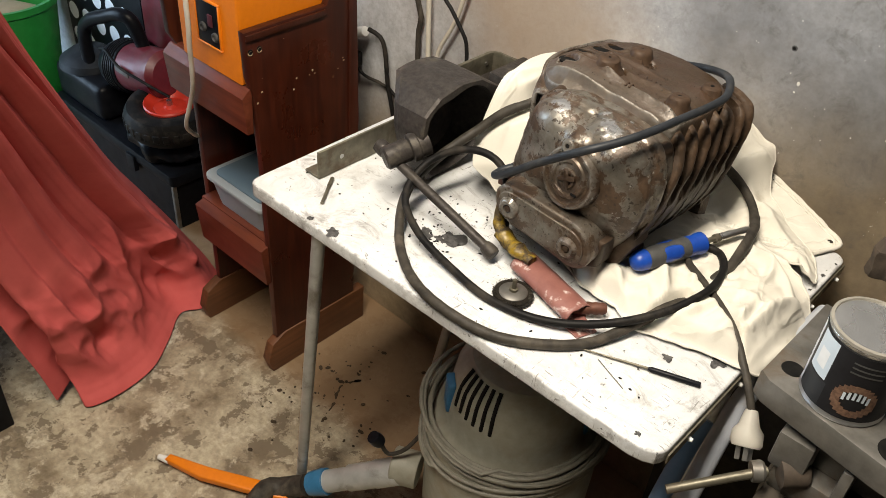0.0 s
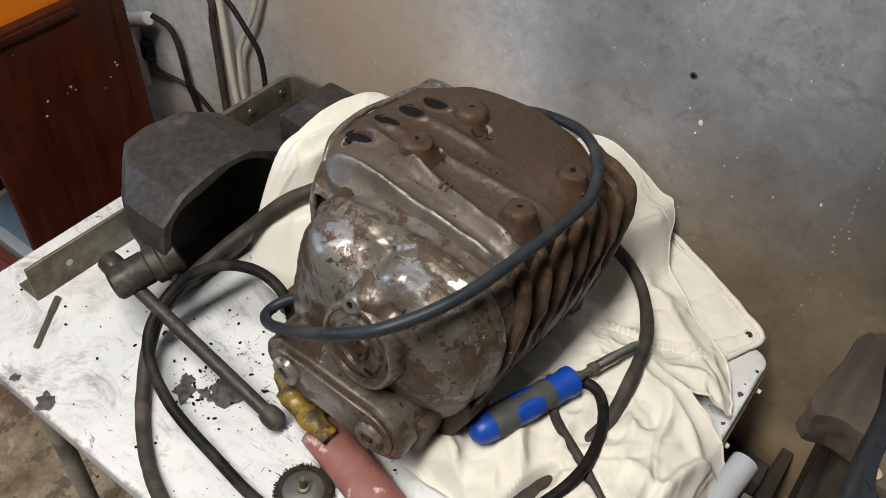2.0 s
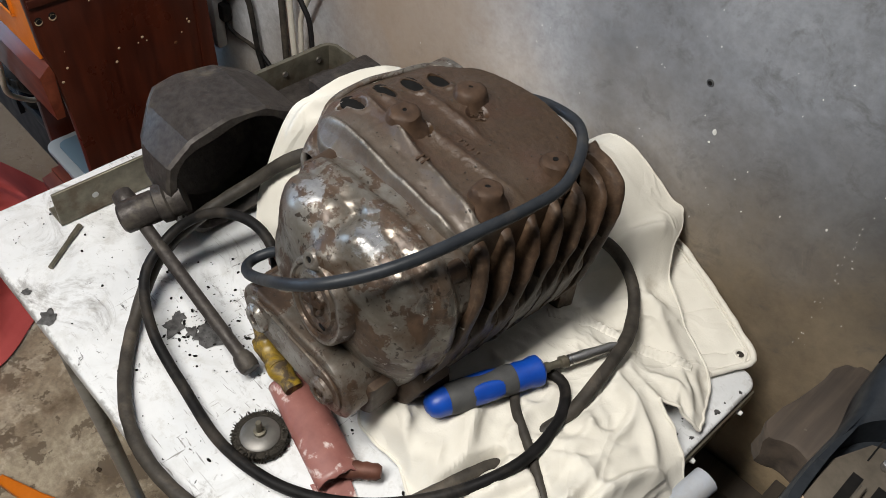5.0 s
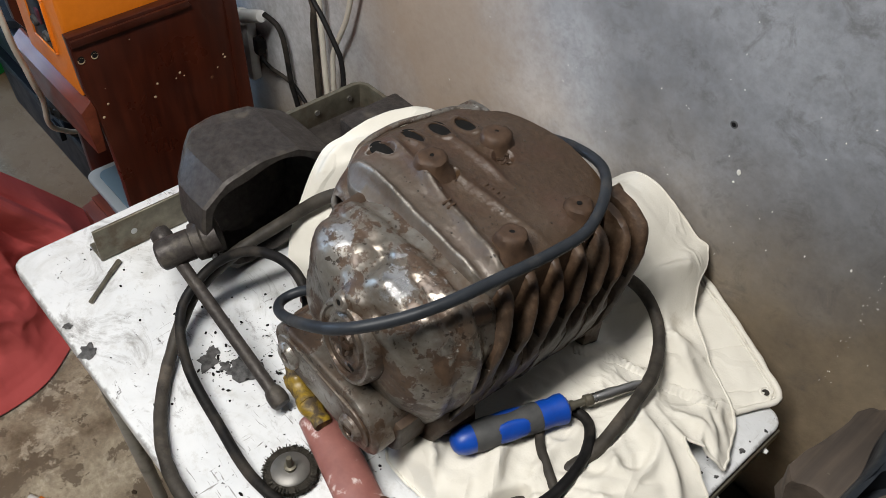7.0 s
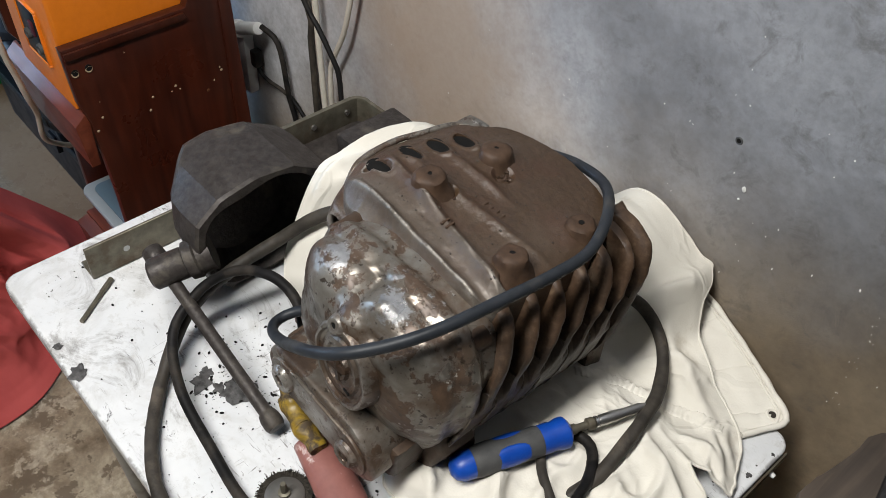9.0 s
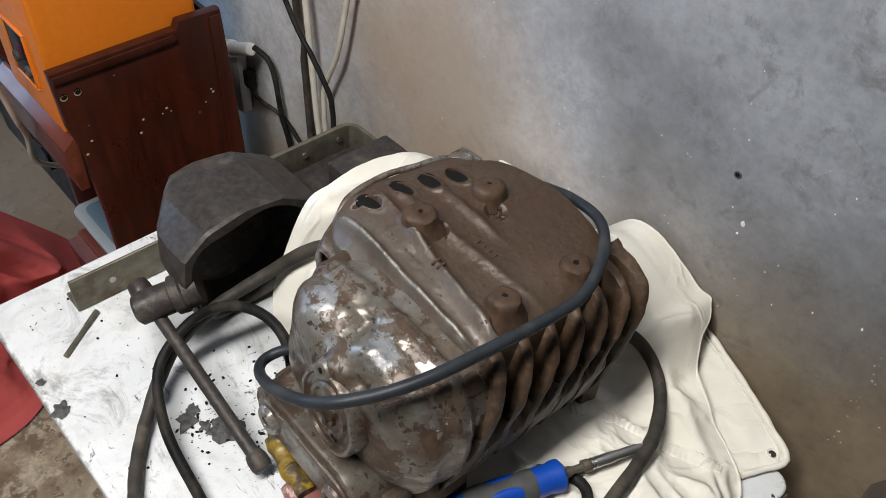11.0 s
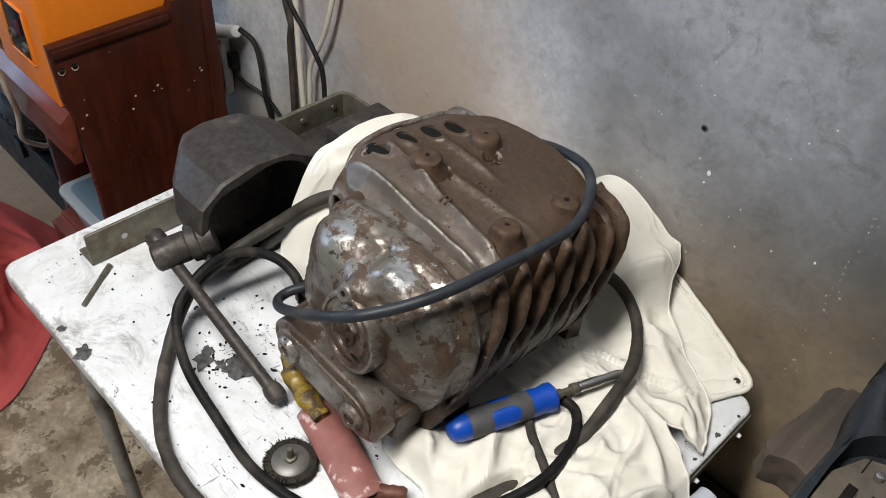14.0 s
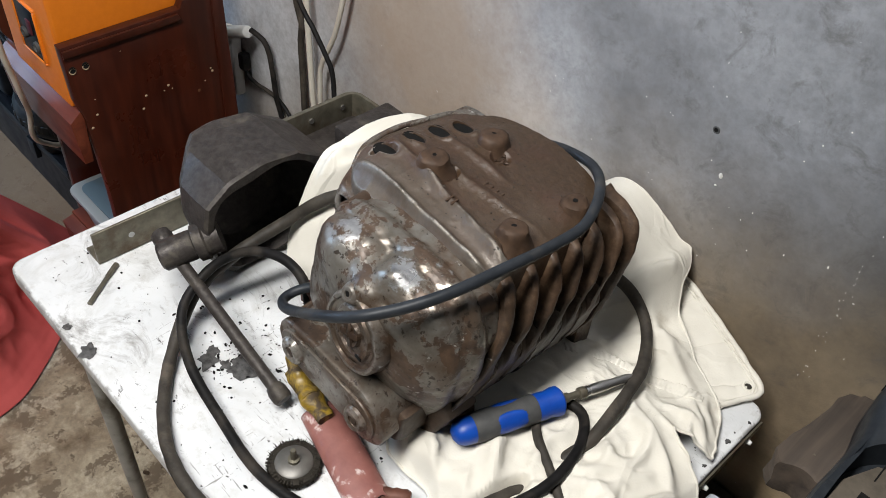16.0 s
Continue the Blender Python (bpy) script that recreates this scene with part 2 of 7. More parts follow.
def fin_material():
    """Brown dust baked on iron, black soot in uneven runs; gap shade is put into the hollows' colour."""
    m, nt, b = material("shaded_sooty_fin_iron")
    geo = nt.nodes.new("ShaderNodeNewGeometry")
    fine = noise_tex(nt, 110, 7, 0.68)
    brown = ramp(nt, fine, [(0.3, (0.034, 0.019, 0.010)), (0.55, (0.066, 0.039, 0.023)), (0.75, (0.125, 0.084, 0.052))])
    blackening = ramp(nt, fine, [(0.3, (0.008, 0.006, 0.005)), (0.7, (0.020, 0.014, 0.010))])
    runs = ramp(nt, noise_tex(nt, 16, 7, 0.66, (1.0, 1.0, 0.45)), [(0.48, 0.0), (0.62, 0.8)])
    # hollows between the fins are painted dark to stand for shade
    gap_shade = ramp(nt, geo.outputs["Pointiness"], [(0.455, 1.0), (0.492, 0.0)])
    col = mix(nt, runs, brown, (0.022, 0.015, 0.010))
    col = mix(nt, gap_shade, col, blackening)
    col = mix(nt, wear(nt, 0.53, 0.60), col, (0.20, 0.165, 0.125))
    nt.links.new(col, b.inputs["Base Color"])
    nt.links.new(ramp(nt, noise_tex(nt, 20, 4), [(0.35, 0.38), (0.65, 0.62)]), b.inputs["Roughness"])
    b.inputs["Specular IOR Level"].default_value = 0.35
    bump(nt, b, fine, 0.6, 0.0008)
    return m


def cast_material():
    """Grey enamel over cast iron, grimed brown: dark flaked-off patches, oily sheen, pits and small bright chips."""
    m, nt, b = material("rusty_cast_iron")
    grey = ramp(nt, noise_tex(nt, 26, 8, 0.7), [(0.3, (0.105, 0.090, 0.072)), (0.52, (0.180, 0.165, 0.142)), (0.72, (0.260, 0.250, 0.228))])
    grime = ramp(nt, noise_tex(nt, 13, 7, 0.66, None, 0.4), [(0.43, 0.0), (0.58, 0.80)])
    col = mix(nt, grime, grey, (0.090, 0.056, 0.034))
    flake = ramp(nt, noise_tex(nt, 30, 9, 0.70, None, 0.25), [(0.515, 0.0), (0.532, 0.95)])
    rust = ramp(nt, noise_tex(nt, 90, 6, 0.68), [(0.3, (0.034, 0.019, 0.011)), (0.7, (0.092, 0.056, 0.034))])
    col = mix(nt, flake, col, rust)
    pits = ramp(nt, noise_tex(nt, 150, 5, 0.62), [(0.60, 0.0), (0.63, 0.85)])
    col = mix(nt, pits, col, (0.035, 0.024, 0.017))
    chips = ramp(nt, noise_tex(nt, 52, 8, 0.74), [(0.64, 0.0), (0.655, 0.9)])
    col = mix(nt, chips, col, (0.40, 0.39, 0.36))
    col = mix(nt, wear(nt, 0.54, 0.62), col, (0.38, 0.36, 0.33))
    co = nt.nodes.new("ShaderNodeTexCoord").outputs["Object"]
    # flaked bare metal; the two patches on the bulges also hold painted highlights
    bare = None
    for place, size in (((-0.441, 0.806, 1.020), 0.038), ((-0.372, 0.804, 1.022), 0.042), ((-0.440, 0.829, 1.031), 0.031), ((-0.395, 0.829, 1.031), 0.031), ((-0.350, 0.829, 1.027), 0.031)):
        far = nt.nodes.new("ShaderNodeVectorMath")
        far.operation = "DISTANCE"
        nt.links.new(co, far.inputs[0])
        far.inputs[1].default_value = tuple(p - q for p, q in zip(place, (MX, 0.92, 0.828)))
        rag_edge = nt.nodes.new("ShaderNodeMath")
        rag_edge.operation = "MULTIPLY_ADD"
        nt.links.new(noise_tex(nt, 42, 8, 0.72, None, 0.3), rag_edge.inputs[0])
        rag_edge.inputs[1].default_value = 0.085
        nt.links.new(far.outputs["Value"], rag_edge.inputs[2])
        spot = ramp(nt, rag_edge.outputs[0], [(size + 0.012, 0.85), (size + 0.016, 0.0)])
        if bare is None:
            bare = spot
        else:
            top = nt.nodes.new("ShaderNodeMath")
            top.operation = "MAXIMUM"
            nt.links.new(bare, top.inputs[0])
            nt.links.new(spot, top.inputs[1])
            bare = top.outputs[0]
    col = mix(nt, bare, col, ramp(nt, noise_tex(nt, 34, 6, 0.65), [(0.4, (0.32, 0.32, 0.325)), (0.6, (0.48, 0.485, 0.49))]))
    nt.links.new(col, b.inputs["Base Color"])
    nt.links.new(mix(nt, flake, ramp(nt, noise_tex(nt, 9, 4, 0.55), [(0.35, 0.25), (0.65, 0.40)]), (0.42, 0.42, 0.42)), b.inputs["Roughness"])
    nt.links.new(mix(nt, bare, ramp(nt, flake, [(0.0, 0.50), (1.0, 0.22)]), (0.85, 0.85, 0.85)), b.inputs["Metallic"])
    relief = mix(nt, 0.5, noise_tex(nt, 130, 7, 0.7), flake)
    bump(nt, b, mix(nt, 0.3, relief, pits), 0.5, -0.0010)
    return m


def wood_material(name, c1, c2, rough=0.35, axis=(1.0, 1.0, 0.08)):
    m, nt, b = material(name)
    g = noise_tex(nt, 60, 5, 0.6, axis, 0.4)
    col = ramp(nt, g, [(0.3, c1), (0.7, c2)])
    col = mix(nt, ramp(nt, noise_tex(nt, 5, 4), [(0.35, 0.5), (0.6, 0.0)]), col, tuple(v * 0.5 for v in c1))
    nt.links.new(col, b.inputs["Base Color"])
    nt.links.new(ramp(nt, noise_tex(nt, 12, 4), [(0.3, rough), (0.7, rough + 0.2)]), b.inputs["Roughness"])
    bump(nt, b, g, 0.4, 0.0005)
    return m


def cloth_material(name, c1, c2, stain=None, creased=0.35):
    m, nt, b = material(name)
    col = ramp(nt, noise_tex(nt, 10, 5), [(0.3, c1), (0.7, c2)])
    if stain:
        col = mix(nt, ramp(nt, noise_tex(nt, 22, 6, 0.7), [(0.62, 0.0), (0.76, 0.6)]), col, stain)
    nt.links.new(col, b.inputs["Base Color"])
    b.inputs["Roughness"].default_value = 0.85
    weave = noise_tex(nt, 520, 2)
    wrinkle = noise_tex(nt, 55, 3, 0.5)
    bump(nt, b, mix(nt, 0.25, wrinkle, weave), 0.5, 0.0016)
    crease = ramp(nt, noise_tex(nt, 7, 3, 0.45, None, 0.8), [(0.43, 0.0), (0.495, 1.0), (0.53, 0.15), (0.60, 0.0)])
    fold = nt.nodes.new("ShaderNodeBump")
    fold.inputs["Strength"].default_value, fold.inputs["Distance"].default_value = creased, 0.004
    nt.links.new(crease, fold.inputs["Height"])
    nt.links.new(fold.outputs[0], b.inputs["Normal"].links[0].from_node.inputs["Normal"])
    return m


WALL = wall_material()
FLOOR = floor_material()
PAINT = table_paint()
CAST = cast_material()
PLATE = plate_material()
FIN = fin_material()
DUSTY = surf("dust_caked_iron", (0.032, 0.019, 0.012), (0.062, 0.039, 0.025), 140, (0.38, 0.60), 0.2, 0.0007, (0.105, 0.080, 0.060), 9, (0.52, 0.74))
VISE_IRON = surf("dark_vise_iron", (0.028, 0.0235, 0.0215), (0.060, 0.052, 0.047), 130, (0.40, 0.60), 0.3, 0.0014, (0.135, 0.118, 0.092), 17, (0.54, 0.76))
STEEL = surf("tarnished_steel", (0.105, 0.095, 0.07), (0.19, 0.172, 0.13), 60, (0.35, 0.55), 0.6, 0.0004, (0.10, 0.07, 0.045), 14, (0.5, 0.65))
CHROME = surf("bright_steel", (0.42, 0.41, 0.40), (0.56, 0.55, 0.53), 40, (0.22, 0.34), 0.95, 0.0002)
ZINC = surf("galvanised_tube", (0.34, 0.345, 0.34), (0.50, 0.505, 0.50), 22, (0.35, 0.5), 0.35, 0.0003, (0.2, 0.18, 0.15), 12, (0.52, 0.7))
RUBBER = surf("black_rubber", (0.005, 0.005, 0.005), (0.013, 0.012, 0.012), 60, (0.45, 0.6), 0.0, 0.0003, (0.05, 0.042, 0.034), 18, (0.50, 0.75))
OLD_RUBBER = surf("dusty_grey_rubber", (0.020, 0.0175, 0.0145), (0.056, 0.048, 0.039), 60, (0.5, 0.7), 0.0, 0.0006, (0.11, 0.09, 0.07), 18, (0.5, 0.72))
BLUE_CORD = surf("slate_blue_rubber", (0.012, 0.014, 0.017), (0.023, 0.026, 0.031), 50, (0.38, 0.55), 0.0, 0.0003, (0.055, 0.052, 0.048), 20, (0.55, 0.75))
RAG = cloth_material("cream_cotton", (0.60, 0.567, 0.495), (0.68, 0.650, 0.578), (0.43, 0.38, 0.30))
RED_CLOTH = cloth_material("faded_red_cotton", (0.46, 0.070, 0.068), (0.56, 0.100, 0.094), None, 0.0)
MAHOGANY = wood_material("red_stained_wood", (0.030, 0.006, 0.003), (0.078, 0.016, 0.007), 0.25)
MAHOGANY_X = wood_material("red_stained_wood_rail", (0.085, 0.018, 0.009), (0.17, 0.042, 0.02), 0.28, (0.08, 1.0, 1.0))
OLD_WOOD = wood_material("grey_old_timber", (0.026, 0.019, 0.014), (0.088, 0.064, 0.046), 0.7, (1.0, 0.08, 1.0))
BENCH_WOOD = wood_material("dark_bench_timber", (0.024, 0.018, 0.013), (0.056, 0.043, 0.030), 0.7, (1.0, 0.08, 1.0))
ORANGE = surf("orange_powder_coat", (0.64, 0.165, 0.006), (0.70, 0.19, 0.009), 80, (0.35, 0.5), 0.0, 0.0002, (0.50, 0.10, 0.01), 5, (0.62, 0.8))
BLACK_PLASTIC = surf("black_plastic", (0.0035, 0.0038, 0.005), (0.008, 0.0085, 0.011), 50, (0.3, 0.45), 0.0, 0.0002)
CHARGER = surf("charcoal_plastic", (0.013, 0.015, 0.018), (0.022, 0.025, 0.029), 120, (0.34, 0.5), 0.0, 0.0002, (0.10, 0.085, 0.065), 16, (0.58, 0.8))
DUST_PLASTIC = surf("dusty_brown_plastic", (0.058, 0.048, 0.036), (0.098, 0.082, 0.063), 60, (0.6, 0.8), 0.0, 0.0004)
WHITE_PLASTIC = surf("white_plastic", (0.62, 0.62, 0.60), (0.72, 0.72, 0.70), 40, (0.35, 0.5), 0.0, 0.0002, (0.5, 0.47, 0.42), 10, (0.6, 0.8))
CREAM_CORD = surf("cream_cable", (0.50, 0.47, 0.40), (0.60, 0.57, 0.50), 40, (0.45, 0.6), 0.0, 0.0002)
BLUE_PLASTIC = surf("blue_plastic", (0.003, 0.040, 0.27), (0.005, 0.060, 0.36), 60, (0.38, 0.5), 0.0, 0.0003)
GRIP = surf("grey_grip_rubber", (0.050, 0.050, 0.050), (0.075, 0.074, 0.072), 90, (0.55, 0.7), 0.0, 0.0003)
PINK = surf("flaking_pink_paint", (0.175, 0.068, 0.057), (0.275, 0.118, 0.100), 35, (0.3, 0.5), 0.0, 0.0008, (0.52, 0.42, 0.39), 38, (0.57, 0.63))
BOSS = surf("rusty_boss_iron", (0.036, 0.021, 0.013), (0.078, 0.046, 0.028), 90, (0.5, 0.7), 0.15, 0.0006)
RUST = surf("rusty_brown_iron", (0.065, 0.022, 0.014), (0.13, 0.05, 0.03), 60, (0.5, 0.7), 0.3, 0.001)
TAPE = surf("grimy_yellow_tape", (0.20, 0.125, 0.012), (0.33, 0.215, 0.02), 70, (0.3, 0.5), 0.0, 0.0008, (0.050, 0.032, 0.014), 55, (0.40, 0.54))
BRISTLE = surf("steel_wire_bristle", (0.014, 0.012, 0.009), (0.045, 0.038, 0.029), 400, (0.4, 0.6), 0.7, 0.0015)
VAC_GREY = surf("grey_vacuum_plastic", (0.235, 0.225, 0.180), (0.30, 0.287, 0.235), 50, (0.42, 0.6), 0.0, 0.0003, (0.20, 0.15, 0.095), 7, (0.5, 0.75))
VAC_BLUE = surf("blue_latch_plastic", (0.02, 0.12, 0.24), (0.035, 0.16, 0.31), 50, (0.35, 0.5), 0.0, 0.0002)
GREEN = surf("green_plastic", (0.01, 0.20, 0.035), (0.015, 0.27, 0.05), 30, (0.35, 0.5), 0.0, 0.0002)
MOWER_RED = surf("dark_red_enamel", (0.095, 0.008, 0.015), (0.14, 0.013, 0.021), 40, (0.3, 0.5), 0.0, 0.0002, (0.10, 0.04, 0.035), 8, (0.5, 0.75))
HUB_RED = surf("bright_red_enamel", (0.50, 0.03, 0.015), (0.60, 0.045, 0.025), 40, (0.3, 0.45), 0.0, 0.0002)
TIN_SIDE = surf("bright_tin", (0.50, 0.50, 0.50), (0.60, 0.60, 0.60), 40, (0.25, 0.35), 0.9, 0.0002)
LID = surf("dull_tin_lid", (0.25, 0.235, 0.20), (0.32, 0.30, 0.26), 30, (0.45, 0.6), 0.35, 0.0002, (0.20, 0.185, 0.165), 18, (0.6, 0.75))
LABEL_BLACK = surf("black_label", (0.010, 0.010, 0.012), (0.018, 0.018, 0.02), 40, (0.3, 0.4))
LABEL_PALE = surf("pale_blue_label", (0.42, 0.50, 0.58), (0.55, 0.62, 0.68), 20, (0.3, 0.4))
LABEL_WHITE = surf("white_label", (0.58, 0.60, 0.62), (0.68, 0.70, 0.72), 40, (0.4, 0.5))
LABEL_GOLD = surf("tan_label", (0.07, 0.034, 0.022), (0.20, 0.115, 0.075), 260, (0.4, 0.5))
# charred flakes; also black inserts standing in for shade in slots and holes
CHAR_SHADE = surf("black_char_and_shade", (0.004, 0.004, 0.004), (0.010, 0.009, 0.008), 120, (0.7, 0.9), 0.0, 0.0003)
VISE_GREY = surf("worn_grey_steel", (0.10, 0.095, 0.085), (0.19, 0.18, 0.165), 30, (0.35, 0.55), 0.5, 0.0006, (0.12, 0.085, 0.055), 11, (0.5, 0.66))
FLEX_GREY = surf("olive_grey_flex", (0.16, 0.15, 0.12), (0.25, 0.235, 0.195), 60, (0.5, 0.65), 0.0, 0.0003)
SMUDGE = surf("black_smudge", (0.012, 0.011, 0.011), (0.10, 0.097, 0.095), 140, (0.5, 0.8), 0.0, 0.0006)
PUTTY = surf("chalky_white", (0.60, 0.58, 0.53), (0.70, 0.68, 0.63), 60, (0.6, 0.8), 0.0, 0.001)
GLUE = surf("tan_pasteboard", (0.36, 0.26, 0.16), (0.42, 0.31, 0.2), 40, (0.7, 0.8))


def clear_plastic(name, colour):
    m, nt, b = material(name)
    b.inputs["Base Color"].default_value = (*colour, 1)
    b.inputs["Transmission Weight"].default_value = 0.55
    b.inputs["IOR"].default_value = 1.2
    nt.links.new(ramp(nt, noise_tex(nt, 25, 4), [(0.3, 0.28), (0.7, 0.42)]), b.inputs["Roughness"])
    return m


TUB = clear_plastic("milky_clear_plastic", (0.56, 0.62, 0.66))
TUB_LID = clear_plastic("bluish_lid_plastic", (0.22, 0.32, 0.40))
CLEAR_PLUG = clear_plastic("clear_plug_plastic", (0.80, 0.77, 0.70))

# ---- builders ----
ROOT = {}


def thing(name, at, label, category, group="", kind=""):
    """An Empty at the base of a thing; its parts are built at their places in the room."""
    ob = new(name)
    ob.location = at
    ob.empty_display_size = 0.05
    ROOT[ob] = Vector(at)
    return tagged(ob, label, category, group, kind)


def part(name, bm, mat, parent=None, label="", smooth=True, kind="", crease=38):
    me = bpy.data.meshes.new(name)
    if parent is not None:
        bm.transform(Matrix.Translation(-ROOT[parent]))
    bm.normal_update()
    if smooth:
        for f in bm.faces:
            f.smooth = True
        for e in bm.edges:
            if len(e.link_faces) == 2 and e.calc_face_angle(0) > radians(crease):
                e.smooth = False
    bm.to_mesh(me)
    bm.free()
    me.materials.append(mat)
    ob = new(name, me)
    if parent is not None:
        ob.parent = parent
        ROOT[ob] = ROOT[parent]
    if label:
        ob["label"] = label
    if kind:
        ob["kind"] = kind
    return ob


def solo(name, bm, mat, label, category, group="", kind="", smooth=True):
    """A thing of one mesh."""
    return tagged(part(name, bm, mat, None, "", smooth), label, category, group, kind)


def box(lo, hi, bevel=0.0, seg=2, bm=None, m=None):
    b = bm or bmesh.new()
    mid = [(p + q) / 2 for p, q in zip(lo, hi)]
    size = [abs(q - p) for p, q in zip(lo, hi)]
    mm = Matrix.Translation(mid) @ Matrix.Diagonal((*size, 1))
    made = bmesh.ops.create_cube(b, size=1, matrix=(m @ mm) if m else mm)
    if bevel:
        edges = {e for v in made["verts"] for e in v.link_edges}
        bmesh.ops.bevel(b, geom=list(edges), offset=bevel, segments=seg, profile=0.6, affect="EDGES")
    return b


def cyl(p, q, r, r2=None, seg=24, bm=None, bevel=0.0):
    b = bm or bmesh.new()
    p, q = Vector(p), Vector(q)
    d = q - p
    turn = d.to_track_quat("Z", "Y").to_matrix().to_4x4()
    made = bmesh.ops.create_cone(b, cap_ends=True, segments=seg, radius1=r, radius2=r if r2 is None else r2, depth=d.length, matrix=Matrix.Translation((p + q) / 2) @ turn)
    if bevel:
        edges = {e for v in made["verts"] for e in v.link_edges if any(len(f.verts) > 4 for f in e.link_faces)}
        bmesh.ops.bevel(b, geom=list(edges), offset=bevel, segments=2, profile=0.5, affect="EDGES")
    return b


def lathe(profile, at, axis=(0, 0, 1), seg=48, bm=None):
    """Turns (radius, height) pairs round an axis."""
    b = bm or bmesh.new()
    m = Matrix.Translation(at) @ Vector(axis).to_track_quat("Z", "Y").to_matrix().to_4x4()
    rings = []
    for r, h in profile:
        if r < 1e-6:
            rings.append([b.verts.new(m @ Vector((0, 0, h)))])
        else:
            rings.append([b.verts.new(m @ Vector((r * math.cos(2 * math.pi * i / seg), r * math.sin(2 * math.pi * i / seg), h))) for i in range(seg)])
    for a, c in zip(rings, rings[1:]):
        for i in range(seg):
            j = (i + 1) % seg
            if len(a) == 1 and len(c) == 1:
                continue
            if len(a) == 1:
                b.faces.new((a[0], c[i], c[j]))
            elif len(c) == 1:
                b.faces.new((a[i], a[j], c[0]))
            else:
                b.faces.new((a[i], a[j], c[j], c[i]))
    bmesh.ops.recalc_face_normals(b, faces=b.faces)
    return b


def smooth_path(points, step=0.008):
    """A Catmull-Rom curve through the points."""
    ps = [Vector(p) for p in points]
    ps = [ps[0] * 2 - ps[1]] + ps + [ps[-1] * 2 - ps[-2]]
    out = []
    for a, b, c, d in zip(ps, ps[1:], ps[2:], ps[3:]):
        n = max(2, int((c - b).length / step))
        for i in range(n):
            t = i / n
            out.append(0.5 * (2 * b + (c - a) * t + (2 * a - 5 * b + 4 * c - d) * t * t + (3 * b - a - 3 * c + d) * t ** 3))
    out.append(ps[-2])
    return out


def tube(points, r, seg=14, step=0.008, bm=None, flat=1.0, wobble=0.0, raw=False):
    b = bm or bmesh.new()
    ps = [Vector(p) for p in points] if raw else smooth_path(points, step)
    up = Vector((0, 0, 1))
    rings = []
    side = None
    for i, p in enumerate(ps):
        d = (ps[min(i + 1, len(ps) - 1)] - ps[max(i - 1, 0)]).normalized()
        if side is None:
            side = d.cross(up if abs(d.z) < 0.9 else Vector((1, 0, 0))).normalized()
        side = (side - d * side.dot(d)).normalized()
        nor = d.cross(side)
        rr = r * (1 + wobble * noise.noise(p * 60))
        rings.append([b.verts.new(p + side * math.cos(a) * rr + nor * math.sin(a) * rr * flat) for a in (2 * math.pi * k / seg for k in range(seg))])
    for a, c in zip(rings, rings[1:]):
        for k in range(seg):
            j = (k + 1) % seg
            b.faces.new((a[k], a[j], c[j], c[k]))
    b.faces.new(rings[0][::-1])
    b.faces.new(rings[-1])
    bmesh.ops.recalc_face_normals(b, faces=b.faces)
    return b


def slab(outline, axis, lo, hi, bevel=0.0, seg=2, bm=None):
    """A flat outline of 2D points, made solid between lo and hi along the axis x, y or z."""
    b = bm or bmesh.new()

    def at(p, h):
        return {"x": (h, p[0], p[1]), "y": (p[0], h, p[1]), "z": (p[0], p[1], h)}[axis]

    a = [b.verts.new(at(p, lo)) for p in outline]
    c = [b.verts.new(at(p, hi)) for p in outline]
    n = len(outline)
    faces = [b.faces.new(a), b.faces.new(c[::-1])] + [b.faces.new((a[i], a[(i + 1) % n], c[(i + 1) % n], c[i])) for i in range(n)]
    bmesh.ops.recalc_face_normals(b, faces=faces)
    if bevel:
        rim = [e for f in faces[:2] for e in f.edges]
        bmesh.ops.bevel(b, geom=rim, offset=bevel, segments=seg, profile=0.6, affect="EDGES")
    return b


def stadium(cx, cz, half, r, n=14):
    pts = [(cx + half + r * math.cos(a), cz + r * math.sin(a)) for a in (math.pi * (i / n - 0.5) for i in range(n + 1))]
    return pts + [(cx - half - r * math.cos(a), cz - r * math.sin(a)) for a in (math.pi * (i / n - 0.5) for i in range(n + 1))]


def closed_curve(points, n):
    """n points on a smooth closed curve through the points (2D)."""
    k = len(points)
    out = []
    for s in range(n):
        f = s * k / n
        i, t = int(f), f - int(f)
        a, b, c, d = (Vector(points[(i + o) % k]) for o in (-1, 0, 1, 2))
        out.append(0.5 * (2 * b + (c - a) * t + (2 * a - 5 * b + 4 * c - d) * t * t + (3 * b - a - 3 * c + d) * t ** 3))
    return out


def facets(points, n):
    """n points spread evenly along a straight-sided outline (2D)."""
    ps = [Vector(p) for p in points]
    lens = [(b - a).length for a, b in zip(ps, ps[1:] + ps[:1])]
    out, total = [], sum(lens)
    for k in range(n):
        s, i = k * total / n, 0
        while s > lens[i]:
            s -= lens[i]
            i += 1
        out.append(ps[i].lerp(ps[(i + 1) % len(ps)], s / lens[i]))
    return out


def roughen(bm, amp, size):
    for v in bm.verts:
        v.co += amp * noise.noise_vector(v.co / size)


# ---- cloth that settles under its own weight ----


def sheet(grid, wrap):
    bm = bmesh.new()
    nj, ni = grid.shape[:2]
    vs = [[bm.verts.new(tuple(grid[j, i])) for i in range(ni)] for j in range(nj)]
    for a, c in zip(vs, vs[1:]):
        for i in range(ni if wrap else ni - 1):
            k = (i + 1) % ni
            bm.faces.new((a[i], a[k], c[k], c[i]))
    bmesh.ops.recalc_face_normals(bm, faces=bm.faces)
    return bm


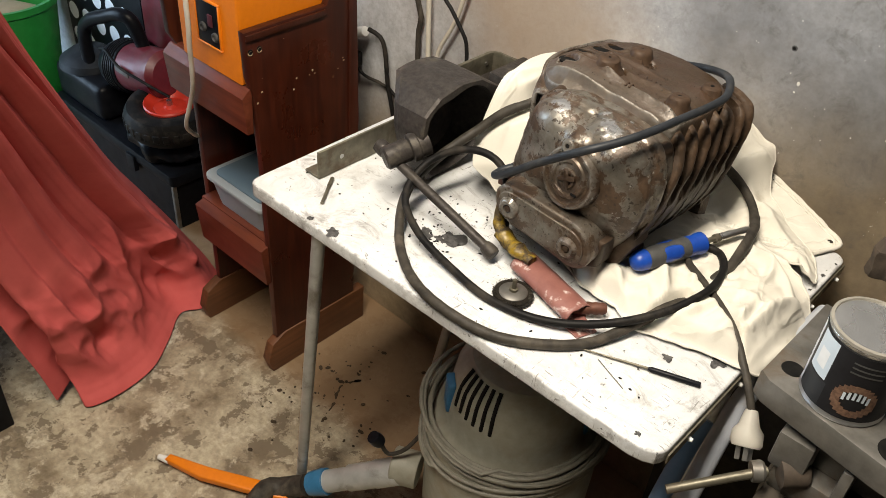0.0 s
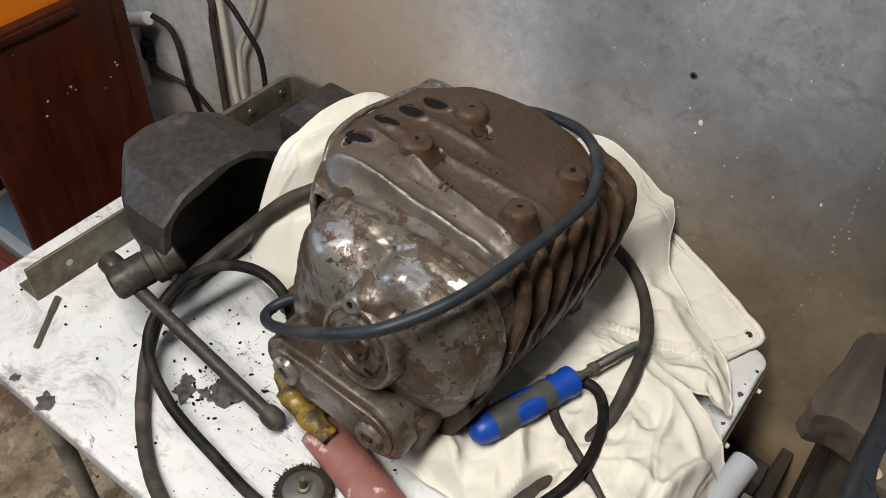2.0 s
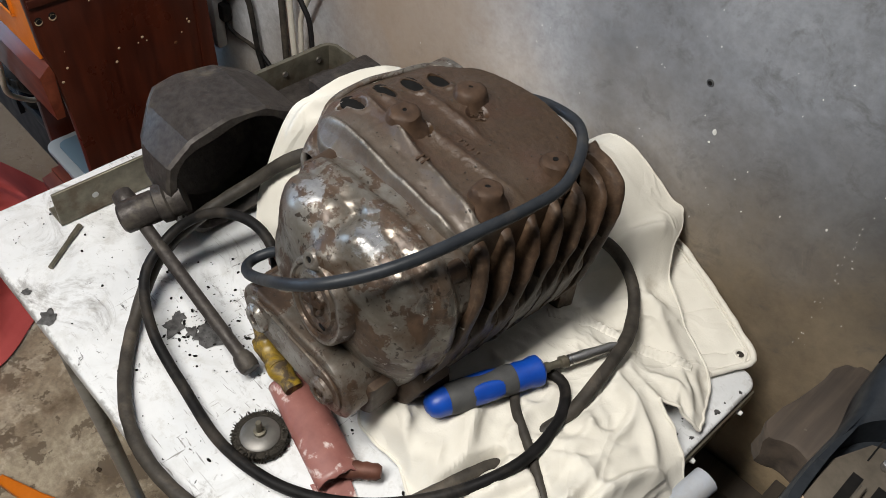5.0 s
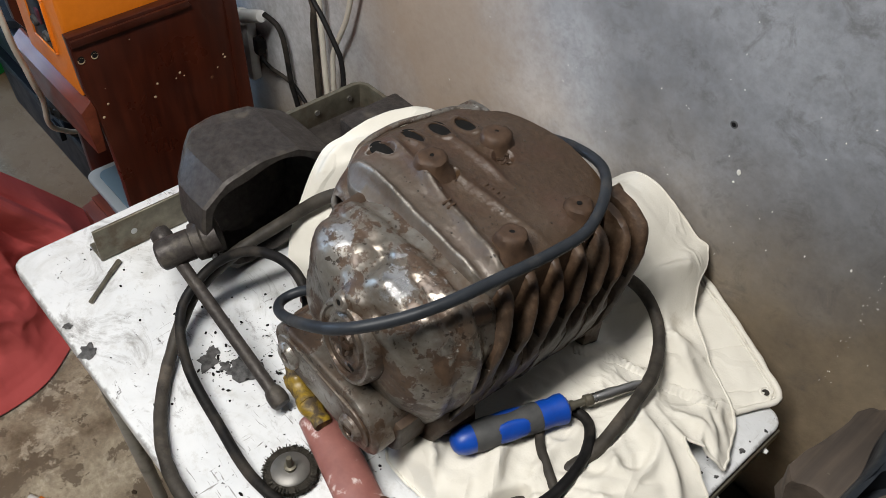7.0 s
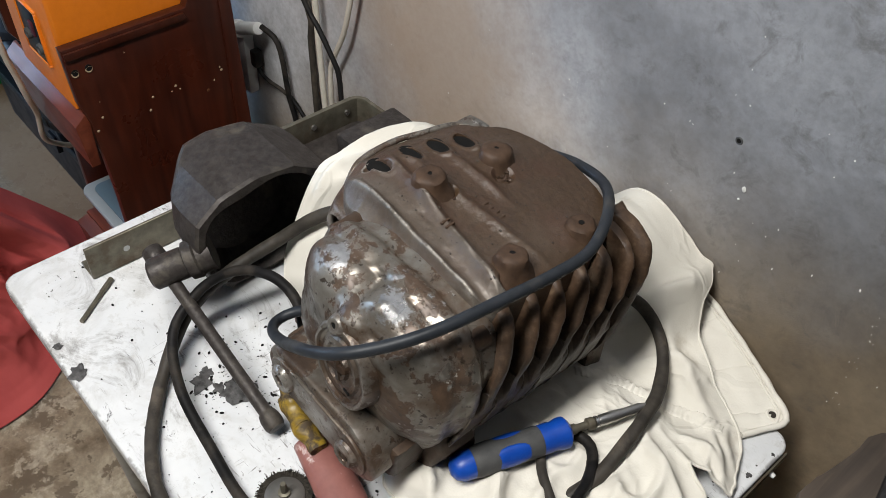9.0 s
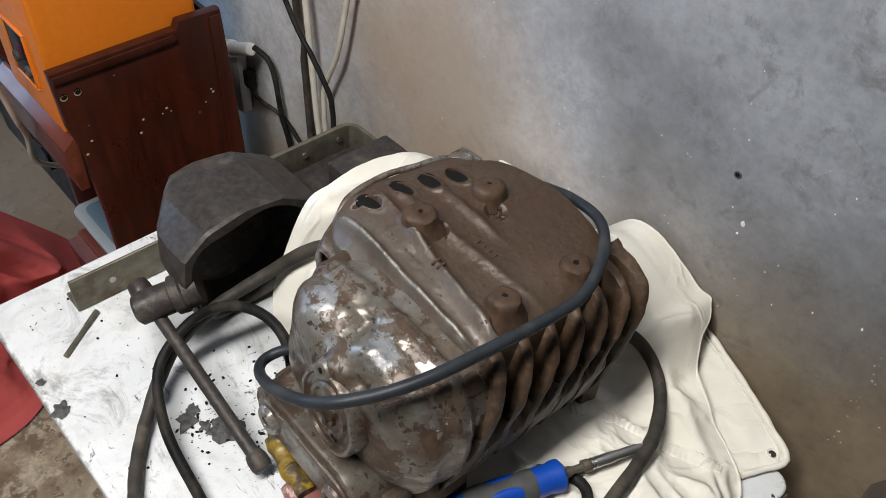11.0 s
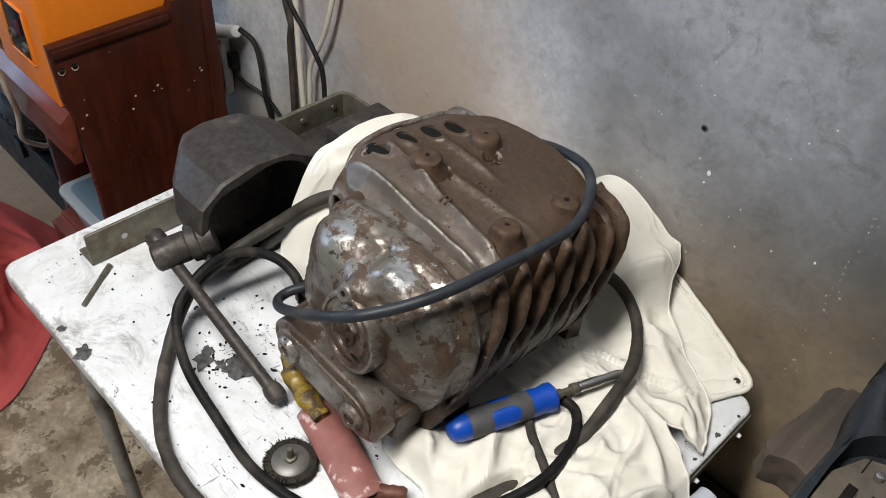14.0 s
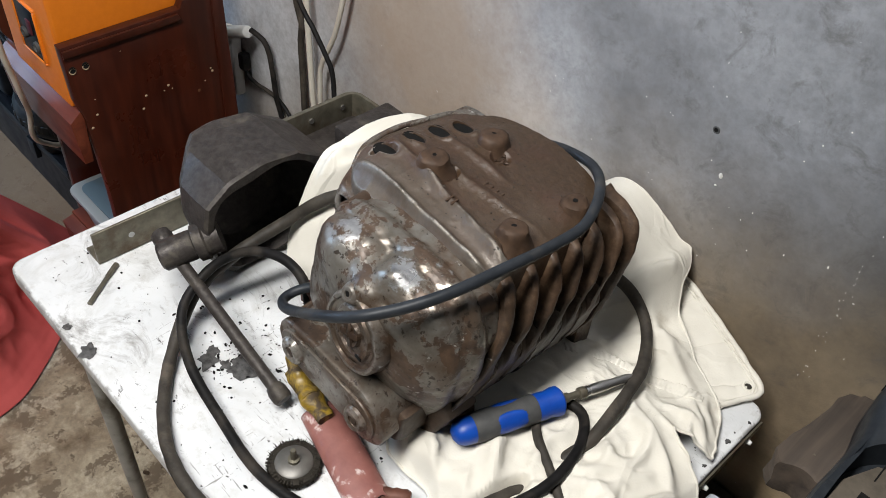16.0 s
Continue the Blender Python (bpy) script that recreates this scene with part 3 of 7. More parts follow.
# ---- the room ----
WX0, WX1, WY0, WY1, TOP = -3.6, 1.6, -2.6, 1.195, 2.6
T = 0.15


def structure(name, bm, mat, label, category):
    return tagged(part(name, bm, mat, None, "", False), label, category, "", "structure")


structure("floor", box((WX0 - T, WY0 - T, -0.12), (WX1 + T, WY1 + T, 0.0)), FLOOR, "worn dirty concrete floor with pitted patches", "floor")
structure("wall_north", box((WX0 - T, WY1, 0.0), (WX1 + T, WY1 + T, TOP)), WALL, "grey cement-rendered wall with brown stain and painted shade near its foot", "wall")
# the unseen walls and ceiling are coloured dark only to cut bounced light
DARK_UNSEEN = surf("dark_unseen_wall", (0.030, 0.025, 0.020), (0.060, 0.051, 0.040), 14, (0.7, 0.85))
structure("wall_south", box((WX0 - T, WY0 - T, 0.0), (WX1 + T, WY0, TOP)), DARK_UNSEEN, "unseen wall, kept dark to cut bounced light", "wall")
structure("wall_east", box((WX1, WY0, 0.0), (WX1 + T, WY1, TOP)), DARK_UNSEEN, "unseen wall, kept dark to cut bounced light", "wall")
west = box((WX0 - T, WY0, 0.0), (WX0, -1.70, TOP))
box((WX0 - T, 0.2, 0.0), (WX0, WY1, TOP), bm=west)
box((WX0 - T, -1.70, 2.2), (WX0, 0.2, TOP), bm=west)
structure("wall_west", west, DARK_UNSEEN, "unseen wall, kept dark to cut bounced light, with a wide open doorway", "wall")
structure("ceiling", box((WX0 - T, WY0 - T, TOP), (WX1 + T, WY1 + T, TOP + 0.1)), surf("dark_unseen_ceiling", (0.05, 0.045, 0.038), (0.085, 0.077, 0.065), 12, (0.7, 0.8)), "unseen ceiling, kept dark brown to cut bounced light", "ceiling")
structure("ground", box((-40, -40, -0.3), (40, 40, -0.125)), FLOOR, "bare ground outside", "ground")

# a crack in the floor under the table, with crumbs of dirt along it
crack = bmesh.new()
tube([(-0.936, 0.823, 0.0003), (-0.951, 0.850, 0.0003), (-0.958, 0.876, 0.0003), (-0.985, 0.915, 0.0003), (-0.985, 0.946, 0.0003), (-0.969, 0.975, 0.0003)], 0.0028, 6, 0.006, crack, flat=0.15, wobble=1.2)
roughen(crack, 0.004, 0.02)
for v in crack.verts:
    v.co.z = min(max(v.co.z, -0.001), 0.001)
rnd = random.Random(5)
for _ in range(90):
    x, y = rnd.gauss(-0.96, 0.09), rnd.gauss(0.88, 0.09)
    sz = rnd.choice((0.0015, 0.002, 0.003, 0.005))
    bmesh.ops.create_icosphere(crack, subdivisions=1, radius=1, matrix=Matrix.Translation((x, min(y, 1.17), sz * 0.3)) @ Matrix.Rotation(rnd.uniform(0, 3), 4, "Z") @ Matrix.Diagonal((sz * rnd.uniform(0.8, 2), sz, sz * 0.5, 1)))
solo("floor_dirt", crack, surf("dark_floor_dirt", (0.030, 0.021, 0.013), (0.075, 0.052, 0.032), 80, (0.8, 0.95)), "dark crack and crumbs of dirt on the concrete floor", "dirt", "", "stuff")

# ---- the table ----
TX0, TX1, TY0, TY1, TZ = -0.838, -0.130, 0.612, 1.125, 0.800
table = thing("folding_table", (-0.48, 0.87, 0), "small white-painted folding table, chipped and scuffed, on tube legs", "table")


def table_outline(x0, x1, y0, y1, r, n=6):
    pts = []
    for cx, cy, a0 in ((x1 - r, y1 - r, 0), (x0 + r, y1 - r, 90), (x0 + r, y0 + r, 180), (x1 - r, y0 + r, 270)):
        pts += [(cx + r * math.cos(radians(a0 + 90 * i / n)), cy + r * math.sin(radians(a0 + 90 * i / n))) for i in range(n + 1)]
    return pts


worn = table_outline(TX0, TX1, TY0, TY1, 0.018)[:-7]
worn += [(TX1 - 0.034, TY0 + 0.001), (TX1 - 0.024, TY0 + 0.003), (TX1 - 0.018, TY0 + 0.0042), (TX1 - 0.011, TY0 + 0.0085), (TX1 - 0.0075, TY0 + 0.0095), (TX1 - 0.003, TY0 + 0.017), (TX1 - 0.001, TY0 + 0.024)]
top_bm = slab(worn, "z", TZ - 0.022, TZ, 0.004, 3)
part("tabletop", top_bm, PAINT, table, "scuffed white paint with dark chips")
part("apron", box((TX0 + 0.05, TY0 + 0.05, TZ - 0.06), (TX1 - 0.03, TY0 + 0.068, TZ - 0.022), 0.002), OLD_WOOD, table)
part("apron", box((TX0 + 0.05, TY1 - 0.068, TZ - 0.06), (TX1 - 0.03, TY1 - 0.05, TZ - 0.022), 0.002), OLD_WOOD, table)
part("edge_strip", box((TX1 + 0.0005, TY0 + 0.02, TZ - 0.020), (TX1 + 0.003, TY1 - 0.012, TZ - 0.006), 0.001), STEEL, table, "bare metal edging strip")
for yy in (1.088, 1.005, 0.80, 0.68):
    part("bolt", cyl((TX1 + 0.003, yy, TZ - 0.017), (TX1 + 0.0075, yy, TZ - 0.017), 0.0032, 0.0022, 12), WHITE_PLASTIC, table)
for top_p, foot in (((-0.700, 0.632, 0.778), (-0.838, 0.680, 0.0)), ((-0.700, 1.06, 0.778), (-0.838, 1.07, 0.0)), ((-0.17, 0.90, 0.778), (-0.175, 0.93, 0.0)), ((-0.20, 1.07, 0.778), (-0.215, 1.08, 0.0))):
    leg = part("leg", cyl(top_p, foot, 0.0105, seg=20), ZINC, table, "dull galvanised tube")
    d = (Vector(top_p) - Vector(foot)).normalized()
    part("foot_cap", cyl(foot, Vector(foot) + d * 0.028, 0.0125, seg=20, bevel=0.002), ZINC, leg)

# charred gouges in the top, and paint flakes lying about
for cx, cy, r in ((-0.659, 0.622, 0.011), (-0.570, 0.712, 0.015), (-0.578, 0.722, 0.008), (-0.541, 0.734, 0.019), (-0.552, 0.722, 0.009), (-0.706, 0.620, 0.006), (-0.205, 0.756, 0.008), (-0.158, 0.795, 0.014), (-0.138, 1.057, 0.0035), (-0.154, 1.003, 0.006), (-0.138, 1.012, 0.003), (-0.135, 1.095, 0.002), (-0.166, 0.628, 0.004)):
    bm = bmesh.new()
    vs = [bm.verts.new((cx + r * (0.78 + 0.75 * noise.noise((math.cos(i * 0.2244) * 1.3 + cx * 40, math.sin(i * 0.2244) * 1.3, cy * 40)) + 0.25 * noise.noise((i * 0.8, cx * 60, 0))) * math.cos(i * 0.2244), cy + r * (0.78 + 0.75 * noise.noise((math.cos(i * 0.2244) * 1.3 + cx * 40, math.sin(i * 0.2244) * 1.3, cy * 40)) + 0.25 * noise.noise((i * 0.8, cx * 60, 0))) * math.sin(i * 0.2244), TZ + 0.0008)) for i in range(28)]
    f = bm.faces.new(vs)
    ex = bmesh.ops.extrude_face_region(bm, geom=[f])
    for v in ex["geom"]:
        if isinstance(v, bmesh.types.BMVert):
            v.co.z += 0.0008
            v.co.x, v.co.y = cx + (v.co.x - cx) * 0.8, cy + (v.co.y - cy) * 0.8
    part("char_mark", bm, SMUDGE, table, "black charred gouge")

bm = bmesh.new()
rnd = random.Random(11)
for i in range(330):
    if i < 130:
        x, y = rnd.gauss(-0.548, 0.022), rnd.gauss(0.728, 0.022)
    elif i < 210:
        x, y = rnd.gauss(-0.52, 0.05), rnd.gauss(0.78, 0.03)
    else:
        x, y = rnd.uniform(TX0 + 0.02, TX1 - 0.02), rnd.uniform(TY0 + 0.02, 0.80)
    if not (TX0 + 0.01 < x < TX1 - 0.01 and TY0 + 0.01 < y < 0.9):
        continue
    s = rnd.choice((0.0004, 0.0006, 0.0008, 0.0015))
    a = rnd.uniform(0, 6.3)
    m = Matrix.Translation((x, y, TZ + 0.0008)) @ Matrix.Rotation(a, 4, "Z") @ Matrix.Diagonal((s * rnd.uniform(0.8, 2.2), s, s * 0.6, 1))
    bmesh.ops.create_icosphere(bm, subdivisions=1, radius=1, matrix=m)
solo("paint_flakes", bm, CHAR_SHADE, "loose black flakes scattered on the white tabletop", "debris", "", "stuff")

# ---- the cloth under the motor ----
EDGE = [(-0.600, 0.842), (-0.613, 0.89), (-0.620, 0.95), (-0.632, 1.03), (-0.648, 1.10), (-0.62, 1.165), (-0.56, 1.178), (-0.48, 1.18), (-0.40, 1.182), (-0.315, 1.184), (-0.292, 1.178), (-0.272, 1.140), (-0.225, 1.110), (-0.186, 1.094), (-0.160, 1.072), (-0.144, 1.036), (-0.137, 1.018), (-0.158, 1.010), (-0.178, 1.003), (-0.155, 0.992), (-0.126, 0.980), (-0.096, 0.955), (-0.098, 0.90), (-0.108, 0.84), (-0.128, 0.802), (-0.17, 0.792), (-0.215, 0.778), (-0.262, 0.764), (-0.30, 0.778), (-0.345, 0.776), (-0.385, 0.798), (-0.44, 0.815), (-0.50, 0.825), (-0.56, 0.832)]
# cords and the screwdriver press the cloth down where they lie on it
THICK_BACK = [(-0.345, 1.060, 0.90), (-0.315, 1.095, 0.862), (-0.279, 1.085, 0.845), (-0.247, 1.042, 0.842), (-0.231, 0.992, 0.848), (-0.222, 0.925, 0.838), (-0.226, 0.897, 0.832), (-0.231, 0.876, 0.818), (-0.235, 0.860, 0.804)]
THICK_FRONT = [(-0.228, 0.862, 0.805), (-0.237, 0.842, 0.8165), (-0.247, 0.805, 0.8200), (-0.258, 0.765, 0.8150), (-0.282, 0.702, 0.807), (-0.318, 0.658, 0.807), (-0.369, 0.624, 0.807), (-0.427, 0.612, 0.810), (-0.483, 0.617, 0.810), (-0.537, 0.640, 0.808), (-0.591, 0.682, 0.812), (-0.628, 0.735, 0.836), (-0.620, 0.785, 0.873), (-0.600, 0.838, 0.904), (-0.576, 0.868, 0.934), (-0.552, 0.898, 0.950), (-0.546, 0.945, 0.950), (-0.549, 1.01, 0.935)]
THIN = [(-0.475, 0.765, 0.822), (-0.484, 0.778, 0.842), (-0.500, 0.796, 0.872), (-0.524, 0.806, 0.898), (-0.560, 0.803, 0.905), (-0.600, 0.786, 0.892), (-0.622, 0.755, 0.868), (-0.611, 0.712, 0.844), (-0.560, 0.686, 0.825), (-0.487, 0.676, 0.811), (-0.415, 0.671, 0.807), (-0.344, 0.688, 0.809), (-0.282, 0.728, 0.821), (-0.237, 0.783, 0.836), (-0.215, 0.845, 0.846), (-0.223, 0.905, 0.842), (-0.248, 0.940, 0.838), (-0.280, 0.935, 0.836)]
CORD = [(-0.290, 0.925, 0.838), (-0.262, 0.888, 0.838), (-0.218, 0.862, 0.836), (-0.170, 0.832, 0.830), (-0.135, 0.806, 0.812), (-0.108, 0.785, 0.790), (-0.095, 0.775, 0.772)]
DRIVER = [(-0.308, 0.817, 0.852), (-0.276, 0.908, 0.850), (-0.240, 1.010, 0.848)]
CELL, GX, GY = 0.004, -0.70, 0.72
NGX, NGY = 180, 125
gx, gy = np.meshgrid(GX + CELL * (np.arange(NGX) + 0.5), GY + CELL * (np.arange(NGY) + 0.5), indexing="ij")


def rise(v, a, b):
    k = np.clip((v - a) / (b - a), 0, 1)
    return k * k * (3 - 2 * k)


# what the cloth rests on: the tabletop, a wad of itself between vise and motor, another behind the motor


def bed_at(x, y):
    mound = 0.166 * rise(x, -0.630, -0.603) * (1 - rise(x, -0.54, -0.50)) * rise(y, 0.80, 0.905) * (1 - 0.55 * rise(y, 1.00, 1.16))
    back = (0.078 * (0.70 + 0.30 * rise(x, -0.50, -0.38)) + 0.037 * rise(x, -0.46, -0.40) * (1 - rise(x, -0.385, -0.300))) * rise(y, 1.055, 1.15) * rise(x, -0.648, -0.61) * (1 - 0.60 * rise(x, -0.305, -0.262)) * (1 - rise(x, -0.25, -0.19))
    front = 0.027 * rise(x, -0.392, -0.345) * (1 - rise(x, -0.165, -0.118)) * rise(y, 0.766, 0.800) * (1 - rise(y, 0.99, 1.07))
    front *= 1 - 0.5 * rise(y, 0.90, 0.99) * rise(x, -0.20, -0.15)
    mound = np.maximum(np.maximum(mound, back), front)
    over_edge = np.where(x > TX1, TZ - 1.1 * (x - TX1), TZ)
    z = over_edge + 0.0015 + mound
    return np.where((y > TY1) & (x > -0.20), np.minimum(z, TZ + 0.002), z), over_edge


# folds: a line over the cloth, its height, and how wide it falls away to either side
FOLDS = (
    ([(-0.335, 1.125), (-0.270, 1.095), (-0.212, 1.074), (-0.165, 1.050)], 0.013, 0.014, 0.022),
    ([(-0.217, 0.934), (-0.195, 0.922), (-0.178, 0.938), (-0.186, 0.968), (-0.206, 0.976)], 0.008, 0.005, 0.007),
    ([(-0.225, 0.992), (-0.183, 0.973), (-0.153, 0.960), (-0.135, 0.944)], 0.012, 0.006, 0.013),
    ([(-0.264, 0.936), (-0.257, 0.968), (-0.250, 1.000)], 0.006, 0.005, 0.009),
    ([(-0.292, 0.884), (-0.281, 0.856), (-0.250, 0.812)], 0.013, 0.006, 0.014),
    ([(-0.362, 0.812), (-0.337, 0.775), (-0.304, 0.757)], 0.012, 0.006, 0.012),
    ([(-0.240, 0.850), (-0.252, 0.895)], 0.008, 0.006, 0.008),
    ([(-0.335, 0.838), (-0.318, 0.805), (-0.296, 0.780)], 0.011, 0.007, 0.015),
    ([(-0.152, 0.835), (-0.146, 0.900), (-0.132, 0.942), (-0.108, 0.952)], 0.016, 0.006, 0.011),
    ([(-0.104, 0.930), (-0.112, 0.870), (-0.121, 0.805)], 0.010, 0.006, 0.009),
    ([(-0.172, 0.905), (-0.166, 0.850), (-0.175, 0.800)], 0.011, 0.007, 0.013),
    ([(-0.196, 0.880), (-0.205, 0.835), (-0.225, 0.790)], 0.009, 0.006, 0.011),
    ([(-0.205, 1.020), (-0.180, 1.030), (-0.150, 1.022)], 0.009, 0.009, 0.007),
    ([(-0.190, 1.058), (-0.172, 1.040), (-0.158, 1.030)], 0.007, 0.004, 0.006),
)
LEFT_FOLDS = (
    ([(-0.590, 0.850), (-0.585, 0.900), (-0.578, 0.960)], 0.010, 0.006, 0.010),
    ([(-0.560, 0.840), (-0.556, 0.890), (-0.548, 0.940)], 0.009, 0.006, 0.009),
    ([(-0.612, 0.900), (-0.606, 0.960), (-0.590, 1.030)], 0.008, 0.006, 0.012),
    ([(-0.540, 1.120), (-0.450, 1.140), (-0.360, 1.130)], 0.010, 0.010, 0.016),
    ([(-0.330, 1.090), (-0.300, 1.130), (-0.285, 1.165)], 0.012, 0.008, 0.014),
    ([(-0.300, 1.060), (-0.262, 1.090), (-0.230, 1.100)], 0.007, 0.006, 0.014),
)
rnd = random.Random(40)
SMALL_FOLDS = []
for k in range(64):
    x, y, a = rnd.uniform(-0.36, -0.11), rnd.uniform(0.775, 1.08), rnd.uniform(-0.9, 1.9)
    ln = rnd.uniform(0.012, 0.035)
    SMALL_FOLDS.append(([(x - ln * math.cos(a), y - ln * math.sin(a)), (x + 0.006 * math.sin(a), y - 0.006 * math.cos(a)), (x + ln * math.cos(a), y + ln * math.sin(a))], rnd.uniform(0.0015, 0.0060), rnd.uniform(0.0025, 0.0045), rnd.uniform(0.005, 0.010)))


def fold_height(x, y):
    """All folds over an array of places: sharp along the line, falling off to both sides, dying out at the ends."""
    total = np.zeros(x.shape)
    for pts, h, wl, wr in FOLDS + LEFT_FOLDS + tuple(SMALL_FOLDS):
        line = np.array([(p.x, p.y) for p in smooth_path([(a, b, 0) for a, b in pts], 0.004)])
        best = np.full(x.shape, 9.0)
        side = np.zeros(x.shape)
        along_f = np.zeros(x.shape)
        for k in range(len(line) - 1):
            ax_, ay_ = line[k]
            bx_, by_ = line[k + 1]
            dx, dy = bx_ - ax_, by_ - ay_
            l2 = dx * dx + dy * dy + 1e-12
            t = np.clip(((x - ax_) * dx + (y - ay_) * dy) / l2, 0, 1)
            ex, ey = x - ax_ - t * dx, y - ay_ - t * dy
            d = np.hypot(ex, ey)
            near = d < best
            best = np.where(near, d, best)
            side = np.where(near, np.sign(dx * ey - dy * ex), side)
            along_f = np.where(near, (k + t) / (len(line) - 1), along_f)
        w = np.where(side > 0, wl, wr)
        q = best / w
        prof = np.exp(0.35 - np.sqrt(q * q * 1.6 + 0.1225)) * (1 - rise(q, 2.0, 4.0))
        total = total + 1.35 * h * prof * (0.30 + 0.70 * np.sin(np.pi * np.clip(along_f, 0.04, 0.96)))
    return total


cap = np.full(gx.shape, 2.0)
body = np.clip(1 - ((gx - MX) / 0.118) ** 2, 0, 1)
cap = np.where((gy > 0.785) & (gy < 1.050) & (body > 0), np.maximum(TZ + 0.012, 0.935 - 0.106 * np.sqrt(body)), cap)
for pts, r in ((THICK_BACK[2:6], 0.0068), (THICK_FRONT[1:5], 0.0068), (THIN[11:], 0.0054), (CORD, 0.0048), (DRIVER, 0.0155)):
    for p in smooth_path(pts, 0.004):
        near = np.hypot(gx - p.x, gy - p.y) < r + 0.004
        cap[near] = np.minimum(cap[near], p.z - r * 0.95)
for p in smooth_path(THICK_FRONT[-7:], 0.004):
    near = (np.hypot(gx - p.x, gy - p.y) < 0.016) | ((np.abs(gx - p.x) < 0.02) & (gy < p.y) & (gy > p.y - 0.03))
    cap[near] = np.minimum(cap[near], max(TZ + 0.004, p.z - 0.010))
cap = np.minimum(cap, bed_at(gx, gy)[0] + 0.05)
for _ in range(4):
    cap = (2 * cap + np.roll(cap, 1, 0) + np.roll(cap, -1, 0) + np.roll(cap, 1, 1) + np.roll(cap, -1, 1)) / 6


def cell_mix(field, x, y):
    """The field's value between its cells."""
    fx, fy = np.clip((x - GX) / CELL - 0.5, 0, NGX - 1.001), np.clip((y - GY) / CELL - 0.5, 0, NGY - 1.001)
    i, j = fx.astype(int), fy.astype(int)
    u, v = fx - i, fy - j
    return (1 - u) * (1 - v) * field[i, j] + u * (1 - v) * field[i + 1, j] + (1 - u) * v * field[i, j + 1] + u * v * field[i + 1, j + 1]


def waves(x, y):
    out = np.zeros(x.shape)
    for (a, b), p in np.ndenumerate(x):
        q = y[a, b]
        out[a, b] = 0.0042 * max(0.0, noise.noise((p * 16, q * 16, 2.0)) + 0.15) + 0.0022 * abs(noise.noise((p * 38, q * 38, 6.0))) + 0.0007 * noise.noise((p * 110, q * 110, 9.0))
    return out


def cloth_z(x, y):
    base, board = bed_at(x, y)
    under = (1 - rise(np.abs(x + 0.405), 0.075, 0.105)) * (1 - rise(np.abs(y - 0.925), 0.09, 0.125))
    z = base + 0.0015 + (waves(x, y) + fold_height(x, y)) * (1 - under)
    limit = np.maximum(cell_mix(cap, x, y), board + 0.0025)
    return np.minimum(z, limit)


NI, NJ = 400, 96
ring = closed_curve(EDGE, NI)
centre = Vector((-0.375, 0.96))
px, py = np.zeros((NJ, NI)), np.zeros((NJ, NI))
for j in range(NJ):
    t = 0.10 + 0.90 * (j / (NJ - 1)) ** 0.85
    for i, p in enumerate(ring):
        q = centre + (p - centre) * (t * (1 + 0.010 * noise.noise((i * 0.22, 7.0, 0)) * t))
        px[j, i], py[j, i] = q.x, min(q.y, WY1 - 0.008)
pz = cloth_z(px, py)
to_edge = rise(np.repeat(np.linspace(0, 1, NJ)[:, None], NI, 1), 0.90, 1.0) * (1 - rise(py, 0.86, 0.92)) * rise(px, -0.42, -0.38)
pz = pz * (1 - to_edge) + (bed_at(px, py)[1] + 0.004 + 0.35 * np.maximum(0, pz - bed_at(px, py)[0])) * to_edge
laid = np.stack((px, py, pz), 2)
top_z = np.full(gx.shape, -1.0)
grid_z = cloth_z(gx, gy)
a_ = np.clip(((laid[..., 0] - GX) / CELL).astype(int), 0, NGX - 1)
b_ = np.clip(((laid[..., 1] - GY) / CELL).astype(int), 0, NGY - 1)
covered = np.zeros(gx.shape, bool)
covered[a_, b_] = True
top_z = np.where(covered, grid_z, -1.0)


def rag_height(x, y):
    a, b = int((x - GX) / CELL), int((y - GY) / CELL)
    return float(top_z[a, b]) if 0 <= a < NGX and 0 <= b < NGY else -1.0


rag = solo("drop_cloth", sheet(laid, True), RAG, "crumpled cream cotton garment spread under the motor on the table", "rag")
rag.modifiers.new("soft", "SUBSURF").levels = 1
rag.modifiers["soft"].render_levels = 1
md = rag.modifiers.new("thick", "SOLIDIFY")
md.thickness, md.offset = 0.0016, 1
edge_pts = [tuple(laid[-1, i] + np.array((0, 0, 0.001))) for i in range(NI)]
part("hem", tube(edge_pts + edge_pts[:1], 0.0017, 8, raw=True, wobble=0.3), RAG, None, "stitched hem").parent = rag

# the lower layer that shows at the back corner, with its rolled hem and a loop at the corner
FLAP_OUT = smooth_path([(-0.318, 1.186, 0.842), (-0.285, 1.185, 0.834), (-0.225, 1.168, 0.822), (-0.172, 1.149, 0.8105), (-0.152, 1.139, 0.8075), (-0.148, 1.128, 0.8060), (-0.158, 1.108, 0.8045), (-0.168, 1.086, 0.8040)], 0.004)
FLAP_IN = smooth_path([(-0.345, 1.120, 0.812), (-0.300, 1.105, 0.806), (-0.250, 1.085, 0.803), (-0.215, 1.070, 0.803), (-0.200, 1.062, 0.803), (-0.195, 1.058, 0.803), (-0.190, 1.052, 0.803), (-0.185, 1.046, 0.803)], 0.004)
bm = bmesh.new()
rows = []
